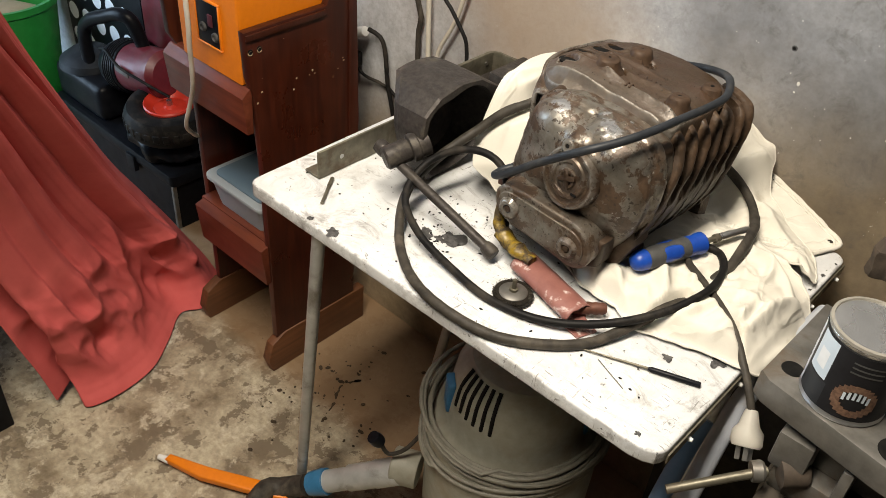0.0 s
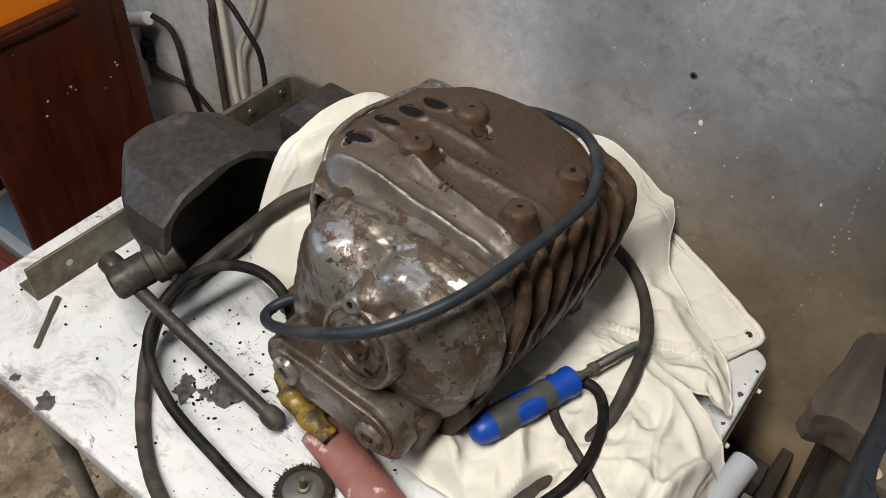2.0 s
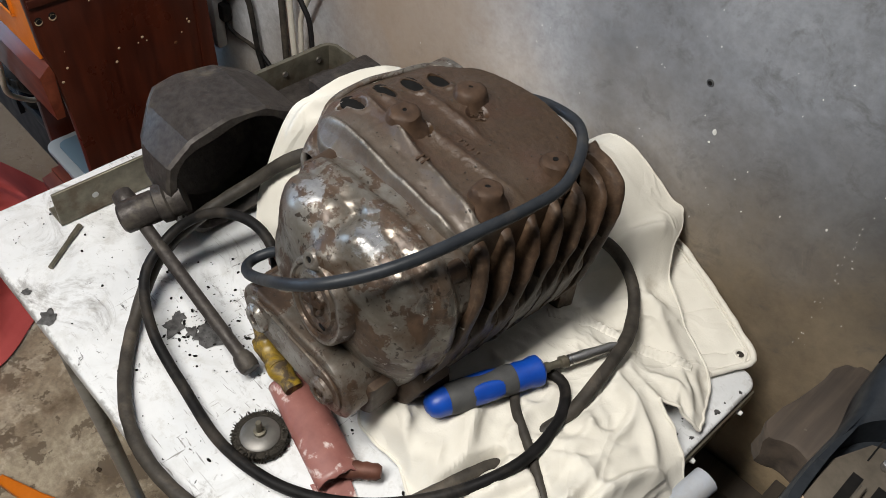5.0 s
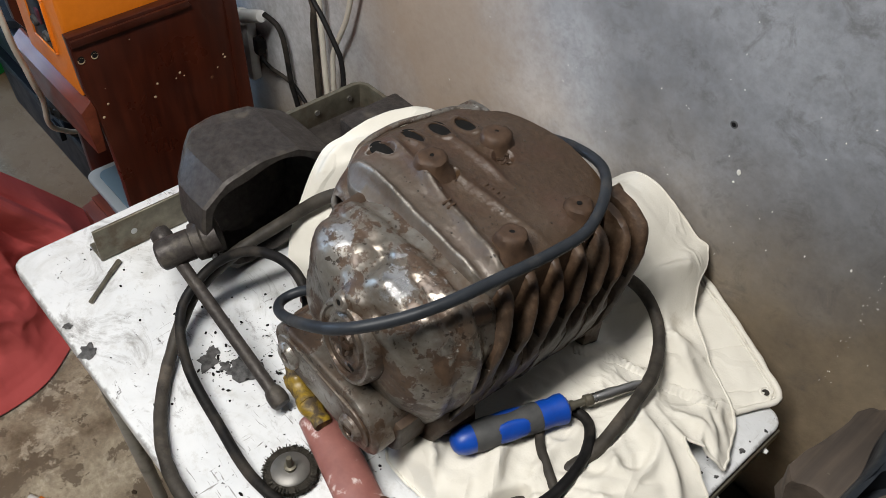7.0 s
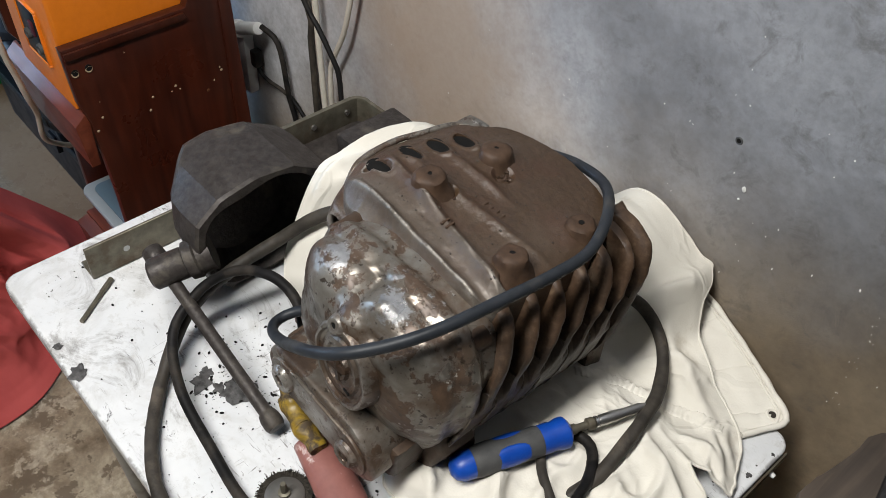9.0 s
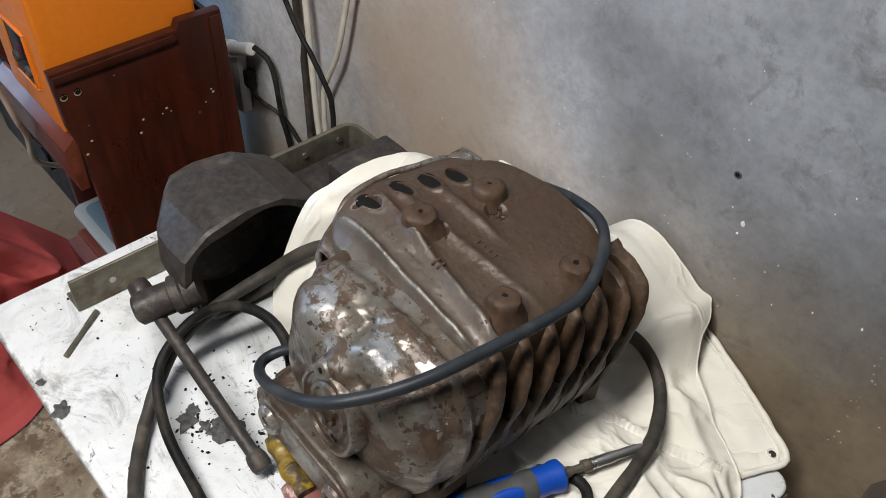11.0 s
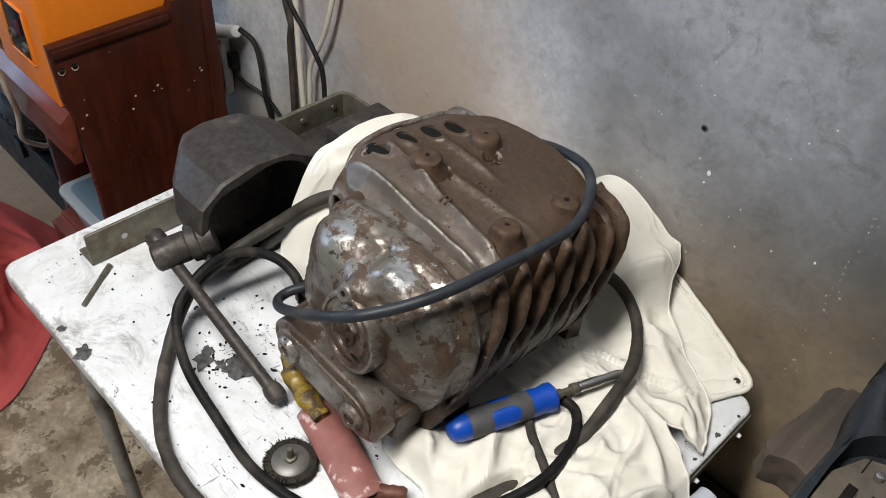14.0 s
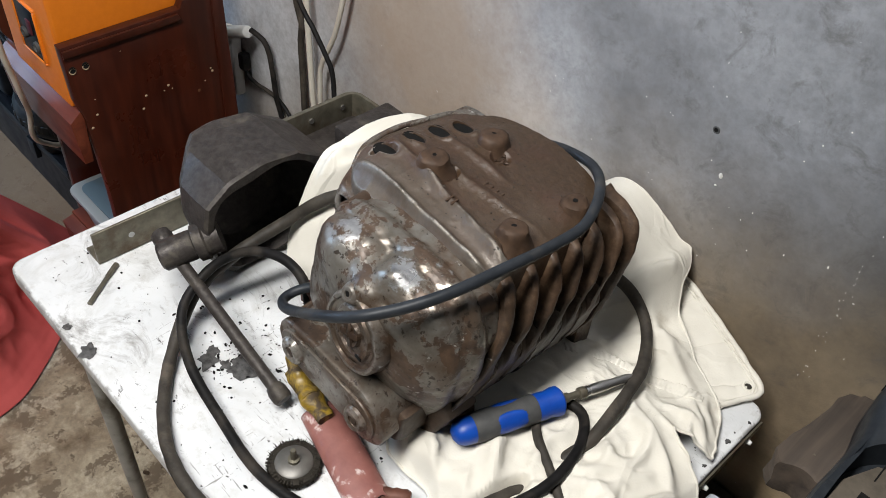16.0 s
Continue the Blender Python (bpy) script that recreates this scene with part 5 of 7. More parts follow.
part("cover_rim", rim_bm, CAST, cover)
for x, z in ((-0.460, 0.890), (-0.366, 0.880)):
    bm = lathe([(0, 0.002), (0.0055, 0.002), (0.0065, 0.0065), (0.0110, 0.0070), (0.0140, 0.0045), (0.0160, -0.004)], (x, 0.7485, z), (0, -1, 0), 28)
    roughen(bm, 0.0015, 0.010)
    part("bolt_boss", bm, CAST, cover)
    part("bolt", cyl((x, 0.7425, z), (x, 0.748, z), 0.0050, seg=6, bevel=0.001), DUSTY, cover)
# neck behind the cover, foot bracket and small stub at the side
neck = slab([(-0.490, 0.905), (-0.330, 0.892), (-0.335, 0.850), (-0.365, 0.836), (-0.440, 0.838), (-0.482, 0.858)], "y", 0.770, 0.835, 0.010, 3)
roughen(neck, 0.002, 0.02)
part("lower_web", neck, DUSTY, motor)
foot = slab([(-0.352, 0.880), (-0.318, 0.905), (-0.308, 0.880), (-0.322, 0.846), (-0.336, 0.834), (-0.352, 0.836)], "y", 0.806, 0.848, 0.006, 3)
roughen(foot, 0.002, 0.015)
part("foot", foot, DUSTY, motor, "stubby cast foot")
stub = slab([(-0.522, 0.872), (-0.500, 0.872), (-0.500, 0.898), (-0.522, 0.894)], "y", 0.800, 0.835, 0.003)
part("side_stub", stub, RUST, motor)
for x, z, y in ((-0.360, 0.832, 1.02), (-0.325, 0.832, 1.025)):
    part("rear_foot", box((x - 0.016, y - 0.012, 0.806), (x + 0.008, y + 0.016, 0.850), 0.004, 2), FIN, motor)
boss = part("screw_boss", lathe([(0, 0.0015), (0.0026, 0.0015), (0.0030, 0.003), (0.0065, 0.003), (0.0090, 0.0005), (0.0125, -0.010)], (-0.404, 0.770, 0.999), (0, -1, 0.45), 20), CAST, motor)
part("bolt_hole", lathe([(0, 0.0021), (0.0026, 0.0019)], (-0.404, 0.770, 0.999), (0, -1, 0.45), 14), CHAR_SHADE, boss)

# ---- cords ----


def lie(points, r, step=0.006):
    """The path of a cord that lies on the cloth and the tabletop, never sinking into them."""
    out = smooth_path(points, step)
    for p in out:
        under_z = max(rag_height(p.x, p.y), TZ if p.x < TX1 and p.y > TY0 else -1)
        p.z = max(p.z, min(under_z + r * 0.92, p.z + 0.008))
    for _ in range(4):
        for k in range(1, len(out) - 1):
            out[k].z = max(out[k].z, (out[k - 1].z + out[k + 1].z) / 2)
    return out


over = [(-0.455, 1.075, 0.99), (-0.412, 1.065, 1.009), (-0.366, 1.047, 1.024), (-0.326, 1.000, 1.043), (-0.306, 0.955, 1.043), (-0.306, 0.912, 1.043), (-0.312, 0.863, 1.044), (-0.322, 0.808, 1.042), (-0.340, 0.770, 1.034), (-0.369, 0.741, 1.020), (-0.422, 0.739, 0.980), (-0.481, 0.755, 0.927), (-0.508, 0.772, 0.906), (-0.507, 0.790, 0.907), (-0.494, 0.803, 0.912), (-0.47, 0.82, 0.91)]
solo("rubber_lead", tube(over, 0.0051, 16, 0.006), BLUE_CORD, "slate-blue rubber cable wound over the motor", "cable")
both = tube(THICK_BACK, 0.0068, 16, 0.006, wobble=0.12)
tube(THICK_FRONT, 0.0068, 16, 0.006, wobble=0.12, bm=both)
solo("rubber_cable", both, OLD_RUBBER, "thick dusty grey rubber cable looped on the tabletop", "cable")
solo("rubber_flex", tube(lie(THIN, 0.0054), 0.0054, 16, raw=True), RUBBER, "thin black rubber cable looped on the tabletop", "cable")
cord = thing("mains_cord", (-0.10, 0.78, 0.75), "grey mains cord with a clear moulded plug hanging off the table", "cable")
part("cord", tube(lie(CORD, 0.0048), 0.0048, 14, raw=True), OLD_RUBBER, cord)
plug = part("plug", lathe([(0, -0.006), (0.007, -0.006), (0.009, 0.0), (0.012, 0.012), (0.018, 0.020), (0.0185, 0.034), (0.016, 0.038), (0, 0.038)], (-0.096, 0.776, 0.772), (0.35, -0.62, -0.7), 28), CLEAR_PLUG, cord, "clear yellowed plastic plug")
for s in (-1, 0, 1):
    m = Matrix.Translation((-0.096, 0.776, 0.772)) @ Vector((0.35, -0.62, -0.7)).to_track_quat("Z", "Y").to_matrix().to_4x4()
    part("pin", box((s * 0.007 - 0.003, (-0.004 if s else 0.005), 0.037), (s * 0.007 + 0.003, (-0.0025 if s else 0.0065), 0.054), 0.0004, 1, m=m), CHROME, plug)
tape = bmesh.new()
tube([(-0.488, 0.778, 0.880), (-0.490, 0.770, 0.860), (-0.482, 0.762, 0.842), (-0.464, 0.756, 0.834)], 0.0088, 18, 0.002, tape, flat=0.8, wobble=0.25)
tube([(-0.474, 0.759, 0.838), (-0.456, 0.754, 0.832), (-0.440, 0.751, 0.831)], 0.0112, 18, 0.002, tape, flat=0.8, wobble=0.20)
tube([(-0.446, 0.752, 0.831), (-0.428, 0.749, 0.830), (-0.412, 0.748, 0.830)], 0.0105, 18, 0.0015, tape, flat=0.7, wobble=0.45)
roughen(tape, 0.0022, 0.010)
solo("tape_wad", tape, TAPE, "crumpled grimy yellow insulating tape at the motor's foot", "tape")

# ---- screwdriver ----
driver = thing("screwdriver", (-0.26, 0.92, 0.845), "screwdriver with a blue and grey handle lying on the cloth", "screwdriver")
A, B = Vector((-0.305, 0.825, 0.852)), Vector((-0.240, 1.010, 0.848))
ax = (B - A).normalized()


def along(prof, mat, name, parent, label="", seg=28):
    return part(name, lathe(prof, A, ax, seg), mat, parent, label)


grip = along([(0.0, 0.010), (0.0135, 0.0105), (0.0150, 0.016), (0.0155, 0.030), (0.0140, 0.048), (0.0142, 0.066), (0.0148, 0.078), (0.0140, 0.080), (0, 0.080)], GRIP, "grip", driver, "grey rubber grip")
along([(0.0, -0.009), (0.006, -0.0085), (0.011, -0.005), (0.0137, 0.002), (0.0141, 0.0115), (0.0, 0.0115)], BLUE_PLASTIC, "end_cap", driver, "bright blue end cap")
along([(0.0, 0.079), (0.0138, 0.079), (0.0142, 0.086), (0.0135, 0.094), (0.0152, 0.102), (0.0150, 0.107), (0.0115, 0.110), (0.0, 0.110)], BLUE_PLASTIC, "collar", driver, "bright blue finger collar")
side = ax.cross(Vector((0, 0, 1))).normalized()
upv = side.cross(ax)
for sgn, lift in ((1, 0.6), (-1, 0.3)):
    n = (side * sgn + upv * lift).normalized()
    bm = bmesh.new()
    mm = Matrix.Translation(A + ax * 0.046 + n * 0.0098) @ Matrix((( *ax, 0), (*n.cross(ax), 0), (*n, 0), (0, 0, 0, 1))).transposed()
    bmesh.ops.create_uvsphere(bm, u_segments=24, v_segments=12, radius=1, matrix=mm @ Matrix.Diagonal((0.031, 0.0105, 0.0056, 1)))
    part("inlay", bm, BLUE_PLASTIC, grip, "blue oval grip inlay")
along([(0.0, 0.110), (0.0052, 0.110), (0.0052, 0.118), (0.0038, 0.120), (0.0038, 0.130), (0.0062, 0.131), (0.0062, 0.137), (0.0045, 0.139), (0, 0.139)], STEEL, "ferrule", driver, seg=20)
along([(0.0, 0.138), (0.0056, 0.139), (0.0058, 0.142), (0.0050, 0.143), (0.0056, 0.145), (0.0056, 0.160), (0.0046, 0.170), (0.0046, 0.188), (0.0025, 0.197), (0, 0.198)], CHROME, "shank", driver, "bright steel shank", seg=12)

# ---- bench vise ----
vise = thing("bench_vise", (-0.66, 0.90, TZ), "old dark cast-iron bench vise lying on the white table", "vise")


def hollow(outer, inner, x0, x1, depth, shrink):
    """A casting with a yz outline, closed on its x0 side and hollowed from its x1 side."""
    bm = bmesh.new()
    n = len(outer)
    cy = sum(p[0] for p in outer) / n
    cz = sum(p[1] for p in outer) / n

    def loop(pts, x, s=1.0):
        return [bm.verts.new((x, cy + (p[0] - cy) * s, cz + (p[1] - cz) * s)) for p in pts]

    w = x1 - x0
    loops = [loop(outer, x0, shrink), loop(outer, x0 + w * 0.08, (1 + shrink) / 2 + 0.02), loop(outer, x0 + w * 0.3, 1.0), loop(outer, x0 + w * 0.65, 1.0), loop(outer, x1 - 0.004, 0.99), loop(outer, x1, 0.965), loop(inner, x1, 1.02), loop(inner, x1 - 0.006, 0.99), loop(inner, (x1 + depth) / 2, 0.95), loop(inner, depth, 0.8)]
    for a, b in zip(loops, loops[1:]):
        for i in range(n):
            k = (i + 1) % n
            bm.faces.new((a[i], a[k], b[k], b[i]))
    bm.faces.new(loops[0][::-1])
    bm.faces.new(loops[-1])
    bmesh.ops.recalc_face_normals(bm, faces=bm.faces)
    return bm


o = facets([(0.802, 0.806), (0.774, 0.845), (0.761, 0.908), (0.767, 0.938), (0.796, 0.960), (0.840, 0.967), (0.884, 0.961), (0.930, 0.933), (0.940, 0.880), (0.922, 0.828), (0.870, 0.806)], 66)
i_ = closed_curve([(0.814, 0.815), (0.784, 0.850), (0.774, 0.896), (0.776, 0.922), (0.786, 0.938), (0.800, 0.945), (0.822, 0.948), (0.846, 0.953), (0.868, 0.953), (0.890, 0.944), (0.908, 0.931), (0.923, 0.908), (0.926, 0.870), (0.908, 0.834), (0.860, 0.812)], 66)
bm = hollow(o, i_, -0.738, -0.632, -0.712, 0.895)
for v in bm.verts:
    if v.co.x < -0.65:
        v.co.x += max(0.0, 0.815 - v.co.y) * 0.95 * min(1.0, (-0.65 - v.co.x) / 0.06)
    v.co.x += 0.25 * max(0.0, 0.90 - v.co.z) * (1 if v.co.x < -0.66 else 0)
    if v.co.x > -0.66:
        v.co.x -= 0.45 * max(0.0, 0.862 - v.co.z)
    v.co += 0.0006 * noise.noise_vector(v.co * 30)
part("moving_jaw", bm, VISE_IRON, vise, "hollow dark iron jaw casting", crease=14)
bm = box((-0.748, 0.955, 0.868), (-0.628, 1.058, 0.874), 0.002)
part("slide", bm, VISE_IRON, vise)
part("slide_wall", slab([(-0.752, 0.93), (-0.752, 1.044), (-0.748, 1.054), (-0.738, 1.060), (-0.682, 1.061), (-0.682, 1.056), (-0.737, 1.055), (-0.744, 1.050), (-0.746, 1.042), (-0.746, 0.93)], "z", 0.868, 0.909, 0.001), STEEL, vise, "bent steel cover with worn holes")
part("rear_block", box((-0.700, 0.985, 0.874), (-0.632, 1.072, 0.912), 0.004), VISE_IRON, vise)
part("rear_support", box((-0.735, 0.97, TZ), (-0.64, 1.05, 0.868), 0.006), VISE_IRON, vise)
for y in (0.985, 1.035):
    part("screw", cyl((-0.7462, y, 0.893), (-0.7440, y, 0.893), 0.0036, seg=12), CHROME, vise)
p0, p1 = Vector((-0.664, 0.722, 0.8755)), Vector((-0.640, 0.778, 0.892))
d = (p1 - p0).normalized()
part("spindle_head", lathe([(0, 0), (0.014, 0.0), (0.0170, 0.003), (0.0170, 0.036), (0.016, 0.038), (0.0205, 0.040), (0.0215, 0.050), (0.019, 0.052), (0.019, 0.067), (0, 0.067)], p0, d, 32), VISE_IRON, vise)
rod0, rod1 = Vector((-0.685, 0.7378, 0.8786)), Vector((-0.474, 0.735, 0.8185))
rd = (rod1 - rod0).normalized()
rod = part("handle_rod", lathe([(0, 0), (0.0068, 0.0), (0.0068, 0.218), (0, 0.218)], rod0, rd, 20), VISE_IRON, vise, "round steel handle bar")
part("knob", lathe([(0, -0.010), (0.006, -0.010), (0.0105, -0.007), (0.0115, 0.0), (0.0115, 0.008), (0.009, 0.012), (0, 0.012)], rod0, rd, 24), VISE_IRON, rod)
part("knob", lathe([(0, -0.004), (0.0085, -0.003), (0.0102, 0.003), (0.0102, 0.012), (0.0085, 0.016), (0, 0.017)], rod1 - rd * 0.006, rd, 24), VISE_IRON, rod)

# ---- small things on the table ----
iron = thing("angle_iron", (-0.77, 0.80, TZ), "length of tarnished steel angle iron lying on the table", "metal bar")
e0, e1 = Vector((-0.772, 0.692, TZ)), Vector((-0.768, 0.985, TZ))
m = Matrix.Translation(e0) @ (e1 - e0).to_track_quat("X", "Z").to_matrix().to_4x4()
L = (e1 - e0).length
part("upright_leg", box((0, -0.002, 0.001), (L, 0.002, 0.047), 0.0008, 1, m=m), STEEL, iron)
part("flat_leg", box((0, 0.002, 0.001), (L, 0.030, 0.005), 0.0008, 1, m=m), STEEL, iron)
part("hole", cyl(m @ Vector((0.045, -0.0026, 0.024)), m @ Vector((0.045, 0.0026, 0.024)), 0.0038, seg=16), ZINC, iron)
pin = bmesh.new()
cyl((-0.719, 0.654, TZ + 0.0032), (-0.745, 0.690, TZ + 0.0032), 0.0026, 0.0026, 12, pin)
cyl((-0.745, 0.690, TZ + 0.0032), (-0.757, 0.707, TZ + 0.0032), 0.0032, 0.0032, 12, pin)
solo("drill_bit", pin, STEEL, "short dull steel drill bit lying on the table", "drill bit")

wheel = thing("wire_wheel", (-0.404, 0.702, TZ), "small round wire brush wheel with a steel shank on the tabletop", "wire brush")
bm = bmesh.new()
rnd = random.Random(3)
for i in range(300):
    a = 2 * math.pi * i / 300 + rnd.uniform(-0.01, 0.01)
    z = TZ + 0.003 + rnd.uniform(0, 0.008)
    c = Vector((-0.404, 0.702, 0))
    q = rnd.uniform(0.0262, 0.0278)
    b2 = a + rnd.uniform(-0.10, 0.10)
    cyl((c.x + 0.014 * math.cos(a), c.y + 0.014 * math.sin(a), TZ + 0.007), (c.x + q * math.cos(b2), c.y + q * math.sin(b2), z), 0.00045, 0.0004, 4, bm)
part("bristles", bm, BRISTLE, wheel, "dark steel wire bristles", kind="stuff")
part("bristle_core", lathe([(0, 0.002), (0.025, 0.003), (0.0262, 0.006), (0.025, 0.009), (0, 0.0095)], (-0.404, 0.702, TZ), (0, 0, 1), 40), BRISTLE, wheel)
part("hub", lathe([(0, 0.001), (0.0180, 0.001), (0.0186, 0.010), (0.0168, 0.0116), (0.006, 0.0125), (0, 0.0125)], (-0.404, 0.702, TZ), (0, 0, 1), 32), VISE_GREY, wheel, "pressed steel cup")
part("shank", lathe([(0, 0.012), (0.0058, 0.012), (0.0058, 0.016), (0.003, 0.0165), (0.003, 0.028), (0.0024, 0.0295), (0, 0.0295)], (-0.404, 0.702, TZ), (0, 0, 1), 16), STEEL, wheel)

pipe = thing("pink_tube", (-0.37, 0.745, TZ), "flattened pink-painted tube, flaking, with a rusty bolt inside", "metal tube")
bm = bmesh.new()
t0, t1 = Vector((-0.432, 0.756, TZ + 0.014)), Vector((-0.318, 0.727, TZ + 0.012))
td = (t1 - t0).normalized()
ts = td.cross(Vector((0, 0, 1))).normalized()
rings = []
for j in range(19):
    f = j / 18
    c = t0 + (t1 - t0) * f
    row = []
    for k in range(24):
        a = 2 * math.pi * k / 24
        w, h = 0.0215, 0.0125
        rag_edge = 0.006 * noise.noise((k * 0.7, 3, j)) if j == 18 else 0
        row.append(bm.verts.new(c + ts * w * math.cos(a) + Vector((0, 0, h * math.sin(a))) + td * rag_edge))
    rings.append(row)
for a, c in zip(rings, rings[1:]):
    for k in range(24):
        bm.faces.new((a[k], a[(k + 1) % 24], c[(k + 1) % 24], c[k]))
bmesh.ops.recalc_face_normals(bm, faces=bm.faces)
sleeve = part("sleeve", bm, PINK, pipe, "flaking pink paint")
sleeve.modifiers.new("wall", "SOLIDIFY").thickness = 0.002
bolt = part("bolt", lathe([(0, -0.02), (0.0085, -0.02), (0.0085, 0.018), (0.0075, 0.022), (0.0085, 0.026), (0.0075, 0.031), (0.0080, 0.036), (0.0055, 0.040), (0, 0.040)], t1 + Vector((-0.012, 0.006, 0)), (0.6, 0.5, 0.06), 16), RUST, pipe, "rusty threaded bolt")
bm = slab([(-0.335, 0.708), (-0.300, 0.700), (-0.290, 0.728), (-0.322, 0.738)], "z", TZ + 0.0008, TZ + 0.003, 0.0)
roughen(bm, 0.003, 0.02)
part("torn_lip", bm, PINK, pipe)

probe = thing("needle_file", (-0.22, 0.715, TZ), "thin steel needle file with a black round handle on the table", "file")
part("handle", lathe([(0, 0), (0.0034, 0.0), (0.0036, 0.003), (0.0034, 0.058), (0.0018, 0.062), (0, 0.062)], (-0.153, 0.741, TZ + 0.004), (-0.93, -0.36, 0), 14), BLACK_PLASTIC, probe)
part("blade", cyl((-0.210, 0.719, TZ + 0.004), (-0.298, 0.683, TZ + 0.003), 0.0017, 0.0009, 8), STEEL, probe)
part("wire", cyl((-0.262, 0.690, TZ + 0.0015), (-0.215, 0.672, TZ + 0.0012), 0.0006, 0.0006, 6), STEEL, probe)

# ---- bench on the east side with its vise, tin and charger ----
bench = thing("workbench", (0.30, 0.90, 0), "dark rough timber workbench against the wall", "workbench")
for k in range(3):
    y0 = 0.70 + k * 0.165
    part("plank", box((0.02, y0, 0.735), (0.95, y0 + 0.160, 0.772), 0.003), BENCH_WOOD, bench)
# two added dark boards stand in for the shade between table and bench
part("gap_shade_board", box((-0.30, 1.150, 0.0), (-0.071, 1.188, 0.560), 0.003), BENCH_WOOD, bench)
part("side_panel", box((-0.070, 0.88, 0.0), (-0.055, 1.19, 0.60), 0.002), BENCH_WOOD, bench)
for x in (0.06, 0.86):
    for y in (0.74, 1.12):
        part("leg", box((x, y, 0), (x + 0.07, y + 0.06, 0.735), 0.003), BENCH_WOOD, bench)
plank = slab([(-0.086, 0.984), (-0.076, 0.972), (-0.056, 0.980), (-0.030, 0.974), (-0.028, 1.10), (-0.060, 1.100), (-0.072, 1.088), (-0.079, 1.03)], "z", 0.885, 0.925, 0.004, 2)
bmesh.ops.subdivide_edges(plank, edges=plank.edges, cuts=3, use_grid_fill=True)
roughen(plank, 0.0035, 0.022)
roughen(plank, 0.0012, 0.006)
offcut = thing("timber_offcut", (-0.05, 1.02, 0.885), "rough grey timber offcut, splintered at its end, under the charger", "timber")
part("block", plank, OLD_WOOD, offcut)
for x, y, r in ((-0.058, 1.000, 0.0028), (-0.056, 1.03, 0.0016)):
    fl = bmesh.new()
    bmesh.ops.create_icosphere(fl, subdivisions=2, radius=1, matrix=Matrix.Translation((x, y, 0.9250)) @ Matrix.Diagonal((r, r * 0.8, 0.0012, 1)))
    part("paint_spot", fl, DUST_PLASTIC, offcut)
crate = box((-0.040, 0.985, 0.772), (0.30, 1.185, 0.884), 0.004)
solo("wooden_crate", crate, BENCH_WOOD, "dark rough wooden crate on the bench under the charger", "crate")
rail = thing("bench_bracket", (-0.02, 0.95, 0.70), "dark grey timber rail along the front of the bench", "rail")
part("rail", box((-0.045, 0.60, 0.66), (0.02, 1.19, 0.735), 0.003), BENCH_WOOD, rail)

gvise = thing("grey_vise", (-0.02, 0.78, 0.735), "worn grey steel drill vise with slotted jaws on the bench edge", "vise")
plate_o = [(-0.098, 0.742), (-0.094, 0.905), (0.16, 0.900), (0.17, 0.700), (0.05, 0.708), (-0.085, 0.733)]
part("top_plate", slab(plate_o, "z", 0.836, 0.872, 0.004), VISE_GREY, gvise, "scarred grey steel plate")
for x, y, r in ((-0.074, 0.768, 0.011), (0.052, 0.735, 0.017), (0.10, 0.82, 0.012)):
    part("bolt_hole", lathe([(0, 0.0003), (r * 0.8, 0.0003), (r, 0.0008), (r * 1.12, 0.0)], (x, y, 0.872), (0, 0, 1), 24), CHAR_SHADE, gvise)
part("body_block", box((-0.040, 0.755, 0.772), (0.12, 0.88, 0.836), 0.006), VISE_GREY, gvise)
part("jaw_block", box((-0.052, 0.722, 0.775), (-0.012, 0.756, 0.826), 0.004, m=Matrix.Translation((0, 0, 0))), VISE_GREY, gvise)
part("side_lug", box((0.02, 0.715, 0.770), (0.032, 0.758, 0.830), 0.003), VISE_GREY, gvise)
part("nut", lathe([(0, 0), (0.016, 0), (0.019, 0.004), (0.019, 0.030), (0, 0.032)], (-0.012, 0.742, 0.776), (-0.75, -0.62, -0.15), 10), OLD_WOOD, gvise, "tan wooden nut")
part("collar", lathe([(0, 0), (0.011, 0), (0.013, 0.003), (0.012, 0.014), (0, 0.014)], (-0.048, 0.716, 0.766), (-0.75, -0.62, -0.15), 20), VISE_GREY, gvise)
part("screw", cyl((-0.045, 0.718, 0.768), (-0.120, 0.640, 0.735), 0.0055, seg=14), STEEL, gvise)
part("bed", box((-0.045, 0.73, 0.735), (0.14, 0.89, 0.772), 0.004), VISE_GREY, gvise)

TIN = Vector((-0.020, 0.769, 0.8725))
tin = thing("paint_tin", TIN, "small paint tin with a black label and a dusty metal lid", "paint tin")
R, H = 0.0432, 0.099
part("body", lathe([(0, 0.0), (R, 0.0), (R + 0.001, 0.002), (R, 0.004), (R - 0.0008, 0.006), (R - 0.0008, H - 0.007), (R, H - 0.005), (R + 0.0012, H - 0.002), (R, H), (0, H)], TIN, (0, 0, 1), 64), TIN_SIDE, tin)
part("lid", lathe([(R + 0.0012, H - 0.0015), (R + 0.0008, H + 0.0015), (R - 0.0025, H + 0.002), (R - 0.0040, H - 0.0025), (R - 0.006, H - 0.0045), (0, H - 0.0045)], TIN, (0, 0, 1), 64), LID, tin, "dusty grey metal lid")
part("spot", lathe([(0, H - 0.0025), (0.003, H - 0.003), (0.0035, H - 0.0045)], TIN + Vector((0.0005, 0.0345, 0)), (0, 0, 1), 12), CHAR_SHADE, tin)


